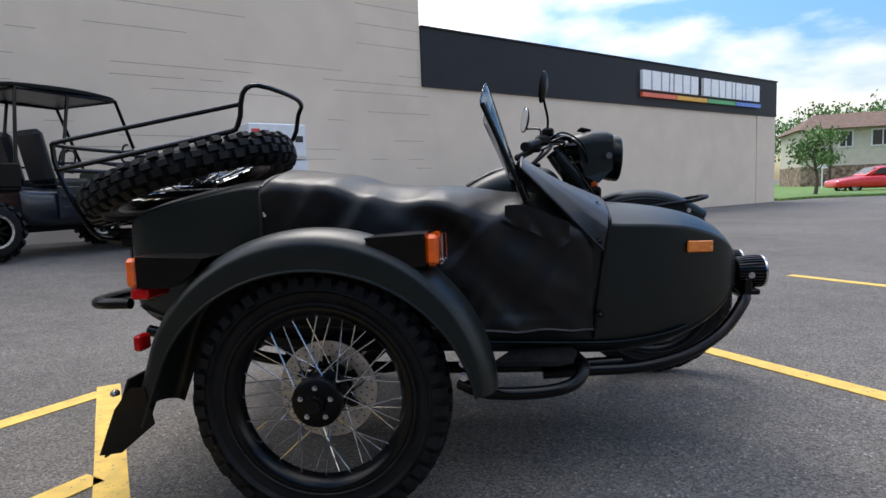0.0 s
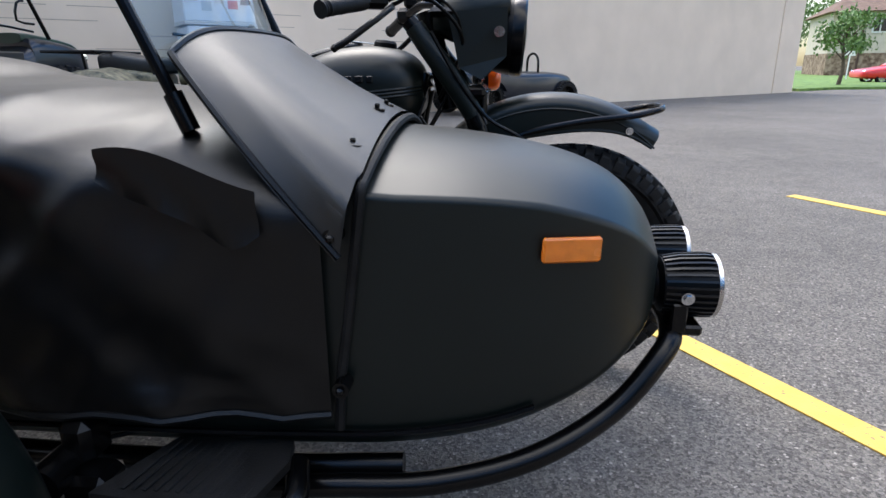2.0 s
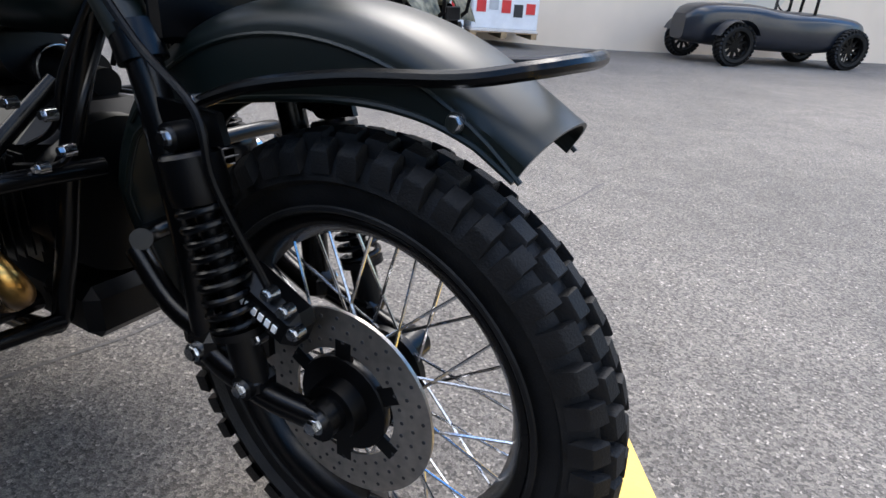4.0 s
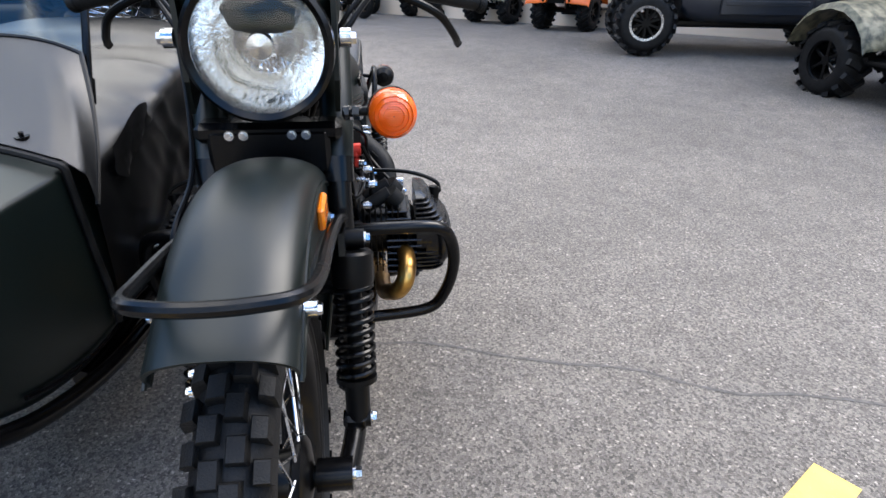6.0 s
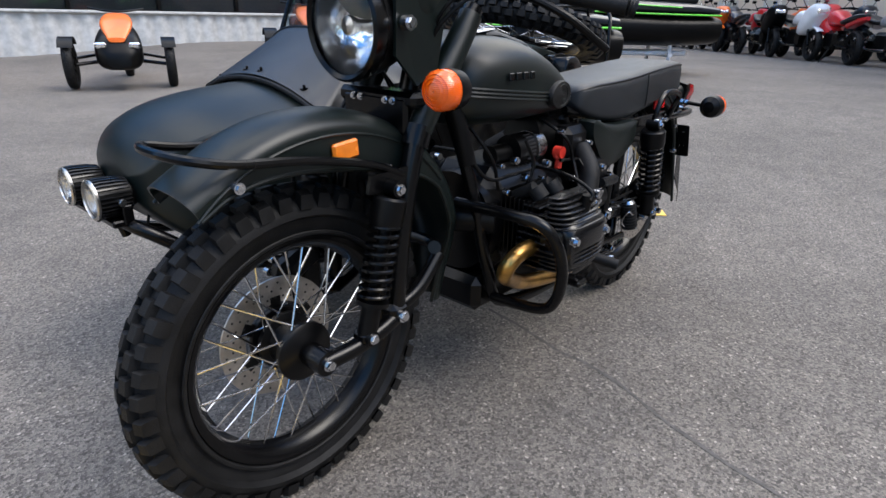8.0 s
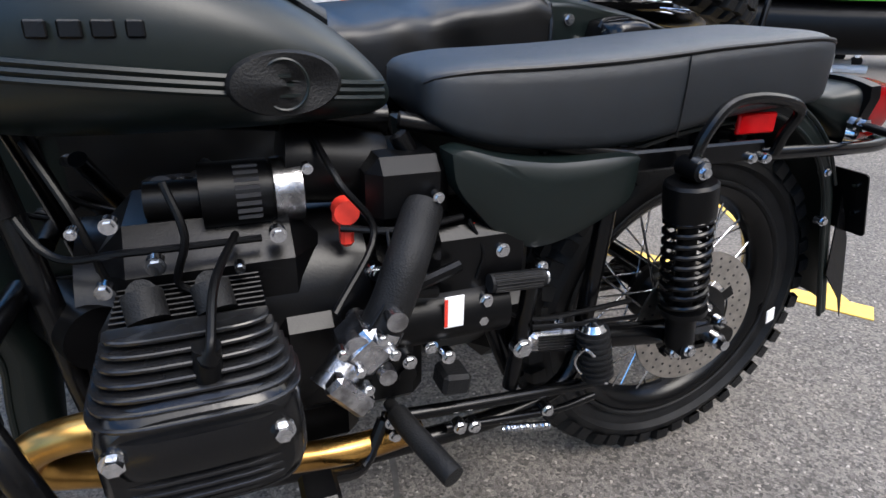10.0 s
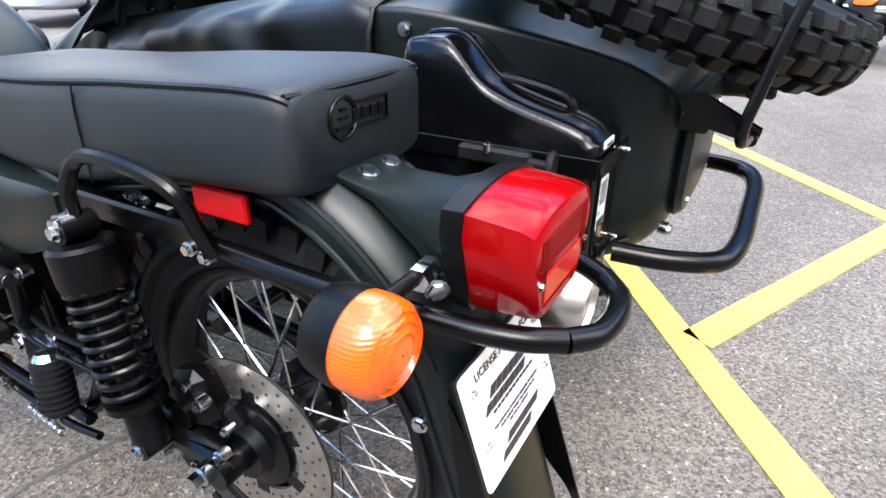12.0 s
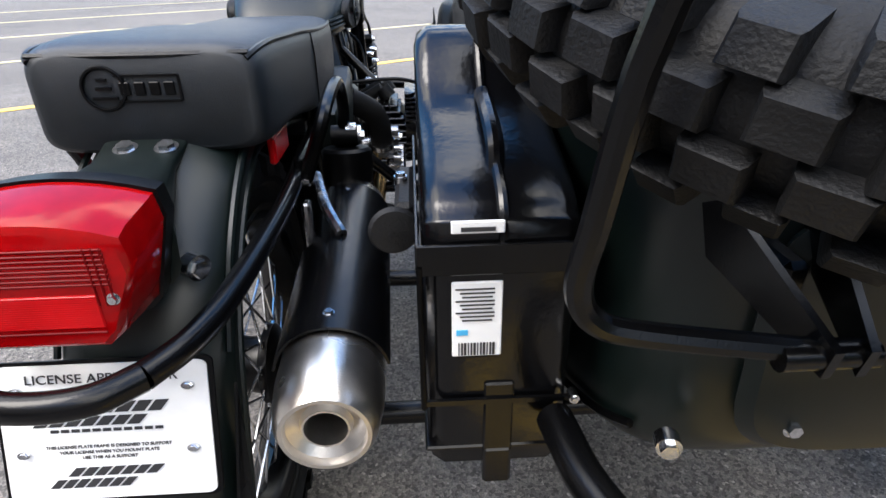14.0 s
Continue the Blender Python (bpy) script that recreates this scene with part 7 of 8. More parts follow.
def quad(label, paint, m, group="quad bikes"):
    q = thing("quad_bike", label, "quad bike", m, group)
    for x in (0.62, -0.62):
        for y in (0.42, -0.42):
            set_wheel(q, x, y, 0.31, ATV_TYRE, RIM_ATV, M_BLACK)
    part("engine", Geo().box((0, 0, 0.42), (0.75, 0.34, 0.36), 0.06).cyl((-0.62, -0.36, 0.31), (-0.62, 0.36, 0.31), 0.035).cyl((0.62, -0.36, 0.31), (0.62, 0.36, 0.31), 0.03).box((0.0, 0, 0.27), (1.0, 0.3, 0.05), 0.02), M_BLACK, q)
    part("hood", shell([(0.98, 0.12, 0.60, 0.70), (0.90, 0.24, 0.56, 0.78), (0.72, 0.30, 0.62, 0.86), (0.45, 0.24, 0.64, 0.90), (0.20, 0.16, 0.62, 0.88), (0.05, 0.13, 0.60, 0.80)]), paint, q)
    for s in (-1, 1):
        for x0, nm in ((0.62, "front_wing"), (-0.60, "rear_wing")):
            rings = []
            for i in range(9):
                a = radians(15 + 150 * i / 8)
                cx, cz = x0 + 0.43 * math.cos(a), 0.34 + 0.42 * math.sin(a)
                rings.append([(cx, s * 0.18, cz + 0.03), (cx, s * 0.55, cz), (cx, s * 0.58, cz - 0.05), (cx, s * 0.55, cz - 0.03), (cx, s * 0.18, cz)])
            part(nm, Geo().loft(rings), paint, q)
        part("headlight", Geo().lathe([(0.001, 0.02), (0.05, 0.012), (0.065, 0.0), (0.05, -0.05)], (0.95, s * 0.20, 0.74), (1, 0, 0.1), 20), M_CHROME, q)
        part("tail_light", Geo().box((-1.0, s * 0.22, 0.70), (0.05, 0.10, 0.06), 0.015), M_RED, q)
        part("footwell", Geo().box((0.0, s * 0.32, 0.33), (0.55, 0.26, 0.04), 0.012), M_BLACK, q)
    part("seat", shell([(0.12, 0.10, 0.76, 0.84), (0.0, 0.14, 0.72, 0.88), (-0.25, 0.17, 0.72, 0.88), (-0.55, 0.18, 0.72, 0.93), (-0.72, 0.15, 0.74, 0.92), (-0.76, 0.10, 0.78, 0.88)], 4), M_SEAT, q)
    part("tail_body", shell([(-0.1, 0.16, 0.55, 0.72), (-0.5, 0.24, 0.58, 0.78), (-0.95, 0.25, 0.60, 0.76), (-1.02, 0.18, 0.62, 0.72)], 4), paint, q)
    part("handlebar", Geo().tube([(0.18, 0.40, 1.08), (0.25, 0.22, 1.06), (0.32, 0.08, 0.98), (0.32, -0.08, 0.98), (0.25, -0.22, 1.06), (0.18, -0.40, 1.08)], 0.015, 8, 4).box((0.28, 0, 1.03), (0.14, 0.14, 0.08), 0.02).cyl((0.34, 0, 0.98), (0.42, 0, 0.85), 0.03), M_BLACK, q)
    for x0, x1, z in ((0.98, 0.50, 0.93), (-0.60, -1.10, 0.93)):
        g = Geo()
        g.tube([(x0, -0.42, z), (x0, 0.42, z), (x1, 0.42, z), (x1, -0.42, z), (x0, -0.42, z)], 0.014, 6, 1)
        for i in range(5):
            g.cyl((x0, -0.28 + 0.14 * i, z), (x1, -0.28 + 0.14 * i, z), 0.009, 6)
        for s in (-1, 1):
            g.cyl(((x0 + x1) / 2, s * 0.2, z), ((x0 + x1) / 2, s * 0.18, z - 0.16), 0.012, 6)
        part("carrier_rack", g, M_BLACK, q)
    part("front_bumper", Geo().tube([(0.92, -0.22, 0.40), (1.08, -0.24, 0.52), (1.08, -0.22, 0.70), (1.08, 0.22, 0.70), (1.08, 0.24, 0.52), (0.92, 0.22, 0.40)], 0.018, 8, 2).box((1.04, 0, 0.50), (0.04, 0.30, 0.12), 0.01), M_BLACK, q)
    return q


quad("dark camouflage quad bike with carrier racks parked by the wall", M_CAMO, at(-2.45, 5.05, 4) @ Matrix.Scale(1.15, 4))
quad("orange quad bike parked in a row", M_ORANGE, at(-8.7, 3.85, -42))
quad("camouflage quad bike with a black front bumper in a row", M_CAMO, at(-10.4, 2.95, -48))
quad("bright red quad bike parked in a row", M_REDP, at(-12.4, 1.75, -42))


def side_by_side(m):
    u = thing("utility_vehicle", "dark green side-by-side utility vehicle with black roll cage", "utility vehicle", m)
    for x in (1.18, -1.18):
        for y in (0.62, -0.62):
            set_wheel(u, x, y, 0.365, UTV_TYRE, RIM_UTV, M_BLACK, bright=0.20)
    part("body", shell([(1.72, 0.30, 0.50, 0.74), (1.62, 0.48, 0.46, 0.92), (1.3, 0.56, 0.60, 1.03), (0.85, 0.60, 0.44, 1.08), (0.75, 0.62, 0.36, 0.92), (0.0, 0.63, 0.36, 0.88), (-0.7, 0.63, 0.40, 0.90), (-0.8, 0.62, 0.70, 0.92)], 5), M_DARK, u, "dark blue-black body")
    part("hood", shell([(1.70, 0.28, 0.80, 0.90), (1.5, 0.40, 0.90, 1.03), (1.0, 0.46, 0.98, 1.12), (0.80, 0.44, 1.0, 1.13)], 4), M_DGREEN, u, "green hood")
    part("cargo_bed", Geo().box((-1.25, 0, 0.86), (0.95, 1.30, 0.06), 0.02).box((-1.25, 0.64, 1.02), (0.95, 0.05, 0.30), 0.02).box((-1.25, -0.64, 1.02), (0.95, 0.05, 0.30), 0.02).box((-1.71, 0, 1.02), (0.05, 1.30, 0.30), 0.02).box((-0.79, 0, 1.02), (0.05, 1.30, 0.30), 0.02), M_BLACK, u)
    part("under_tray", Geo().box((0, 0, 0.36), (2.9, 0.8, 0.10), 0.03).cyl((1.18, -0.5, 0.37), (1.18, 0.5, 0.37), 0.04).cyl((-1.18, -0.5, 0.37), (-1.18, 0.5, 0.37), 0.04), M_BLACK, u)
    part("roof", shell([(0.72, 0.50, 2.08, 2.12), (0.60, 0.60, 2.08, 2.15), (0.0, 0.64, 2.09, 2.18), (-0.75, 0.62, 2.08, 2.15), (-0.85, 0.52, 2.08, 2.12)], 6), M_BLACK, u, "ribbed black roof")
    g = Geo()
    for s in (-1, 1):
        g.tube([(1.05, s * 0.60, 1.05), (0.66, s * 0.60, 2.08), (-0.72, s * 0.60, 2.08), (-0.82, s * 0.60, 0.85)], 0.025, 8, 1)
        g.tube([(-0.05, s * 0.60, 2.08), (-0.25, s * 0.60, 0.90)], 0.022, 8, 1)
        g.tube([(0.80, s * 0.61, 1.48), (0.70, s * 0.64, 1.45), (0.66, s * 0.64, 1.25), (0.88, s * 0.62, 1.22)], 0.015, 8, 2)
    g.tube([(0.66, -0.6, 2.08), (0.66, 0.6, 2.08)], 0.022, 8, 1).tube([(-0.72, -0.6, 2.08), (-0.72, 0.6, 2.08)], 0.022, 8, 1)
    part("roll_cage", g, M_FRAME, u, "black roll cage tubes")
    for y in (0.3, -0.3):
        part("seat", shell([(0.20, 0.22, 0.88, 0.98), (-0.25, 0.24, 0.86, 1.0), (-0.32, 0.24, 0.88, 1.62), (-0.46, 0.20, 0.90, 1.66), (-0.50, 0.14, 1.0, 1.5)], 4).v and Geo().box((0.0, y, 0.93), (0.50, 0.46, 0.14), 0.05).box((-0.34, y, 1.28), (0.14, 0.44, 0.70), 0.06, (0, -12, 0)), M_SEAT, u)
    for s in (-1, 1):
        part("door", Geo().box((0.15, s * 0.655, 0.68), (1.0, 0.03, 0.42), 0.01).box((0.15, s * 0.672, 0.60), (0.9, 0.012, 0.05), 0.004).box((0.15, s * 0.672, 0.74), (0.9, 0.012, 0.05), 0.004), M_DARK, u)
        part("headlight", Geo().box((1.66, s * 0.34, 0.84), (0.08, 0.20, 0.10), 0.03), M_CHROME, u)
        part("seat_rail", Geo().tube([(-0.28, s * 0.63, 1.18), (0.3, s * 0.64, 1.20), (0.85, s * 0.62, 1.13)], 0.014, 8, 2), M_FRAME, u)
    part("steering_wheel", Geo().tube([(0.52 + 0.06 * math.sin(a), 0.3 + 0.17 * math.cos(a), 1.28 + 0.16 * math.sin(a)) for a in [2 * math.pi * j / 20 for j in range(20)]], 0.014, 6, 1, True), M_BLACK, u)
    return u


side_by_side(at(-5.3, 4.75, 74))
g = Geo()


def street_bike(label, paint, m, group="motorcycle row"):
    b = thing("motorcycle", label, "motorcycle", m, group)
    for x, nm in ((0.72, "front_wheel"), (-0.70, "rear_wheel")):
        set_wheel(b, x, 0, 0.32, SLIM_TYRE, RIM_SLIM, M_BLACK, nm)
    part("engine", Geo().box((0.05, 0, 0.44), (0.50, 0.34, 0.36), 0.06).box((-0.25, 0, 0.38), (0.30, 0.22, 0.22), 0.05), M_ENGINE, b)
    part("fuel_tank", shell([(0.42, 0.06, 0.78, 0.86), (0.30, 0.15, 0.72, 0.98), (0.10, 0.17, 0.70, 1.0), (-0.15, 0.12, 0.70, 0.88), (-0.22, 0.06, 0.72, 0.80)]), paint, b)
    part("fairing", shell([(0.88, 0.05, 0.92, 1.02), (0.78, 0.17, 0.80, 1.12), (0.55, 0.22, 0.55, 1.10), (0.30, 0.20, 0.50, 0.80), (0.15, 0.10, 0.52, 0.66)]), paint, b)
    part("seat", shell([(-0.12, 0.10, 0.74, 0.82), (-0.35, 0.16, 0.74, 0.84), (-0.65, 0.14, 0.80, 0.92), (-0.92, 0.08, 0.86, 0.94), (-0.98, 0.03, 0.88, 0.92)]), M_SEAT, b)
    part("tail", shell([(-0.4, 0.10, 0.66, 0.78), (-0.8, 0.09, 0.76, 0.88), (-1.02, 0.04, 0.82, 0.88)]), paint, b)
    g = Geo()
    for s in (-1, 1):
        g.cyl((0.72, s * 0.10, 0.32), (0.48, s * 0.10, 0.98), 0.024, 10)
        g.tube([(0.45, s * 0.08, 1.04), (0.42, s * 0.28, 1.06), (0.34, s * 0.38, 1.04)], 0.015, 8, 3)
        g.tube([(0.02, s * 0.12, 0.35), (-0.35, s * 0.14, 0.34), (-0.70, s * 0.10, 0.32)], 0.022, 8, 2)
        g.tube([(0.46, s * 0.16, 1.06), (0.44, s * 0.26, 1.22)], 0.008, 6, 1).box((0.43, s * 0.27, 1.25), (0.03, 0.11, 0.07), 0.012)
    part("fork_and_bars", g, M_FRAME, b)
    part("silencer", Geo().tube([(0.25, -0.16, 0.30), (-0.2, -0.18, 0.30), (-0.45, -0.20, 0.38), (-0.90, -0.21, 0.52)], (lambda t: 0.028 if t < 0.55 else 0.055), 12, 4), M_STEEL, b)
    part("windshield", Geo().loft([[Vector((0.80 - 0.16 * t, k * (0.16 - 0.04 * t), 1.08 + 0.24 * t - 0.04 * k * k)) for k in (-1, -0.5, 0, 0.5, 1)] for t in (0, 0.5, 1)], closed=False), M_SCREEN, b)
    part("headlight", Geo().box((0.86, 0, 0.98), (0.06, 0.22, 0.10), 0.03), M_CHROME, b)
    part("front_mudguard", Geo().loft([[(0.72 + 0.345 * math.cos(a), y, 0.32 + (0.345 + 0.02 * (abs(y) < 0.05)) * math.sin(a)) for y in (-0.07, -0.03, 0.03, 0.07)] for a in [radians(50 + 10 * i) for i in range(9)]], closed=False), paint, b)
    part("side_stand", Geo().cyl((-0.05, 0.14, 0.30), (-0.02, 0.28, 0.0), 0.013, 8), M_FRAME, b)
    return b


PAINTS = ((M_GREYP, "silver grey"), (M_REDP, "dark red"), (M_WHITEP, "white"), (M_BLACK, "black"), (M_DARK, "dark blue"), (M_ORANGE, "orange"), (M_REDP, "red"))
random.seed(9)
first = {}
spots = [(-11.9, -0.5, 38), (-12.6, -1.4, -148), (-13.4, -2.3, 36), (-14.2, -3.2, 30), (-14.9, -4.1, -150), (-15.6, -4.9, 33), (-16.4, -5.8, 28), (-17.2, -6.7, 35), (-18.0, -7.6, 30), (-18.9, -8.5, 31), (-13.6, -0.3, 35), (-14.6, -1.6, 33), (-15.6, -2.9, 31), (-16.9, -4.2, 36), (-18.2, -5.6, 30)]
for i, (x, y, a) in enumerate(spots):
    mt, word = PAINTS[i % len(PAINTS)]
    if word in first:
        copy_thing(first[word], at(x, y, a))
    else:
        first[word] = street_bike(word + " street motorcycle parked in a long row", mt, at(x, y, a))

# watercraft on its wheeled stand
ski = thing("watercraft", "dark blue and lime green watercraft on a wheeled stand", "watercraft", Matrix.Translation((-3.45, -3.5, lift(-3.45))) @ Euler((0, 0, radians(-41.0))).to_matrix().to_4x4())
HZ = 0.42
part("hull", shell([(1.66, 0.04, HZ + 0.38, HZ + 0.46), (1.50, 0.22, HZ + 0.24, HZ + 0.47), (1.1, 0.42, HZ + 0.08, HZ + 0.46), (0.4, 0.54, HZ, HZ + 0.43), (-0.8, 0.56, HZ - 0.02, HZ + 0.40), (-1.5, 0.54, HZ, HZ + 0.40), (-1.55, 0.48, HZ + 0.04, HZ + 0.36)], 3.5, 36, 4, 2.2), M_BLACK, ski, "glossy black hull")
part("deck", shell([(1.70, 0.05, HZ + 0.44, HZ + 0.52), (1.45, 0.28, HZ + 0.43, HZ + 0.66), (1.0, 0.44, HZ + 0.43, HZ + 0.80), (0.6, 0.46, HZ + 0.43, HZ + 0.86), (0.25, 0.50, HZ + 0.42, HZ + 0.64), (-1.0, 0.54, HZ + 0.40, HZ + 0.58), (-1.5, 0.52, HZ + 0.40, HZ + 0.52)], 3, 36, 4), M_DARK, ski, "dark blue deck")
part("bow_cover", shell([(1.60, 0.10, HZ + 0.60, HZ + 0.66), (1.2, 0.30, HZ + 0.72, HZ + 0.88), (0.8, 0.34, HZ + 0.78, HZ + 1.0), (0.45, 0.26, HZ + 0.78, HZ + 1.04), (0.35, 0.16, HZ + 0.8, HZ + 1.0)], 3, 30, 4), M_GREEN, ski, "lime green bow cover")
part("seat", shell([(0.40, 0.14, HZ + 0.62, HZ + 0.86), (0.1, 0.18, HZ + 0.60, HZ + 0.84), (-0.5, 0.20, HZ + 0.58, HZ + 0.86), (-1.1, 0.20, HZ + 0.56, HZ + 0.92), (-1.35, 0.14, HZ + 0.56, HZ + 0.84)], 4), M_SEAT, ski)
part("handlebar", Geo().tube([(0.42, 0.36, HZ + 1.12), (0.48, 0.12, HZ + 1.10), (0.48, -0.12, HZ + 1.10), (0.42, -0.36, HZ + 1.12)], 0.018, 8, 3).box((0.50, 0, HZ + 1.04), (0.20, 0.20, 0.14), 0.05), M_BLACK, ski)
for s in (-1, 1):
    part("rub_rail", Geo().tube([(1.66, s * 0.10, HZ + 0.46), (1.48, s * 0.27, HZ + 0.455), (1.1, s * 0.455, HZ + 0.45), (0.4, s * 0.56, HZ + 0.43), (-0.8, s * 0.575, HZ + 0.41), (-1.5, s * 0.555, HZ + 0.405)], 0.012, 8, 5), M_GREEN, ski, "lime green rub rail")
    part("deck_stripe", Geo().tube([(1.35, s * 0.345, HZ + 0.60), (0.9, s * 0.46, HZ + 0.66), (0.3, s * 0.50, HZ + 0.56), (-0.9, s * 0.545, HZ + 0.50)], 0.010, 8, 5), M_GREEN, ski)
    for i in range(7):
        if i != 3:
            x = 0.75 - i * 0.085
            y = s * 0.553
            g = Geo().plate([(x + 0.035, y, HZ + 0.20), (x - 0.03, y, HZ + 0.20), (x - 0.015, y, HZ + 0.295), (x + 0.05, y, HZ + 0.295)], (0, 0, 0), (0, s * 0.012, 0))
            part("hull_lettering", g, M_WHITEP, ski, "white slanted lettering shape")
g = Geo()
for s in (-1, 1):
    g.cyl((1.0, s * 0.25, 0.30), (-1.2, s * 0.25, 0.30), 0.035, 8)
    for x in (0.7, -0.9):
        g.cyl((x, s * 0.35, 0.10), (x, s * 0.35, 0.42), 0.03, 8)
for x in (0.7, -0.9):
    g.cyl((x, -0.4, 0.28), (x, 0.4, 0.28), 0.035, 8)
part("stand", g, M_WHITEP, ski, "white painted steel stand")
for s in (-1, 1):
    for x in (0.7, -0.9):
        part("caster_wheel", Geo().lathe([(0.001, -0.02), (0.05, -0.02), (0.06, -0.01), (0.06, 0.01), (0.05, 0.02), (0.001, 0.02)], (x, s * 0.35, 0.06), (0, 1, 0), 20), M_BLACK, ski)
copy_thing(ski, Matrix.Translation((-6.35, -3.4, lift(-6.35))) @ Euler((0, 0, radians(-41.0))).to_matrix().to_4x4())


def three_wheeler(label, paint, m):
    t = thing("three_wheeler", label, "three-wheeler", m, "three-wheelers")
    for s in (-1, 1):
        set_wheel(t, 0.85, s * 0.62, 0.32, SLIM_TYRE, RIM_SLIM, M_BLACK, "front_wheel")
        part("wing", Geo().loft([[(0.85 + 0.36 * math.cos(a), s * 0.62 + y, 0.32 + 0.36 * math.sin(a)) for y in (-0.09, 0.09)] for a in [radians(40 + 12 * i) for i in range(9)]], closed=False), M_BLACK, t)
        part("suspension_arm", Geo().cyl((0.85, s * 0.55, 0.32), (0.75, s * 0.2, 0.36), 0.025, 8).cyl((0.85, s * 0.55, 0.40), (0.6, s * 0.2, 0.45), 0.02, 8), M_FRAME, t)
        part("headlight", Geo().box((1.20, s * 0.20, 0.58), (0.08, 0.14, 0.08), 0.02), M_CHROME, t)
    set_wheel(t, -0.85, 0, 0.32, SLIM_TYRE, RIM_SLIM, M_BLACK, "rear_wheel")
    part("nose", shell([(1.28, 0.14, 0.30, 0.46), (1.15, 0.28, 0.26, 0.66), (0.8, 0.28, 0.28, 0.80), (0.4, 0.22, 0.30, 0.86), (0.1, 0.14, 0.34, 0.80)]), M_BLACK, t)
    part("hood", shell([(1.20, 0.10, 0.62, 0.68), (0.8, 0.20, 0.76, 0.88), (0.4, 0.17, 0.80, 0.98), (0.2, 0.10, 0.80, 0.94)]), paint, t)
    part("seat", shell([(0.12, 0.12, 0.62, 0.72), (-0.3, 0.17, 0.60, 0.72), (-0.8, 0.15, 0.64, 0.84), (-0.95, 0.08, 0.70, 0.80)]), M_SEAT, t)
    part("tail", shell([(0.0, 0.16, 0.30, 0.60), (-0.5, 0.16, 0.36, 0.66), (-1.0, 0.10, 0.60, 0.72)]), paint, t)
    part("handlebar", Geo().tube([(0.12, 0.36, 1.04), (0.24, 0.1, 1.0), (0.24, -0.1, 1.0), (0.12, -0.36, 1.04)], 0.015, 8, 3), M_BLACK, t)
    return t


three_wheeler("black and orange three-wheeled motorcycle in a parking bay", M_ORANGE, at(-3.9, -7.4, 62))
three_wheeler("black and orange three-wheeled motorcycle in a parking bay", M_ORANGE, at(-1.6, -8.8, 66))
three_wheeler("black and red three-wheeled motorcycle in a parking bay", M_REDP, at(0.8, -10.0, 66))

# dark roadster by the wall
road = thing("roadster", "dark grey open three-wheeled roadster with roll hoops", "roadster", at(1.45, 11.35, 221))
for s in (-1, 1):
    set_wheel(road, 1.15, s * 0.72, 0.32, CAR_TYRE, RIM_SLIM, M_BLACK, "front_wheel")
    part("front_wing", Geo().loft([[(1.15 + 0.37 * math.cos(a), s * 0.72 + y, 0.32 + 0.37 * math.sin(a)) for y in (-0.12, 0.12)] for a in [radians(20 + 15 * i) for i in range(10)]], closed=False), M_DARK, road)
    part("roll_hoop", Geo().tube([(-0.35, s * 0.30 - 0.17, 0.80), (-0.35, s * 0.30 - 0.15, 1.10), (-0.35, s * 0.30, 1.20), (-0.35, s * 0.30 + 0.15, 1.10), (-0.35, s * 0.30 + 0.17, 0.80)], 0.025, 8, 4), M_FRAME, road)
    set_wheel(road, -1.1, s * 0.55, 0.32, CAR_TYRE, RIM_SLIM, M_BLACK, "rear_wheel")
part("body", shell([(1.75, 0.20, 0.34, 0.72), (1.5, 0.38, 0.28, 0.88), (0.7, 0.46, 0.24, 0.92), (0.2, 0.58, 0.22, 0.86), (-0.6, 0.60, 0.22, 0.84), (-1.3, 0.45, 0.30, 0.78), (-1.6, 0.25, 0.42, 0.66)], 4.5), M_DARK, road)
part("windshield", Geo().loft([[Vector((0.35 - 0.12 * t, k * 0.48, 0.88 + 0.2 * t)) for k in (-1, 0, 1)] for t in (0, 1)], closed=False), M_SCREEN, road)
part("steering_wheel", Geo().tube([(0.12 + 0.05 * math.sin(a), 0.28 + 0.15 * math.cos(a), 0.98 + 0.14 * math.sin(a)) for a in [2 * math.pi * j / 16 for j in range(16)]], 0.012, 6, 1, True), M_BLACK, road)

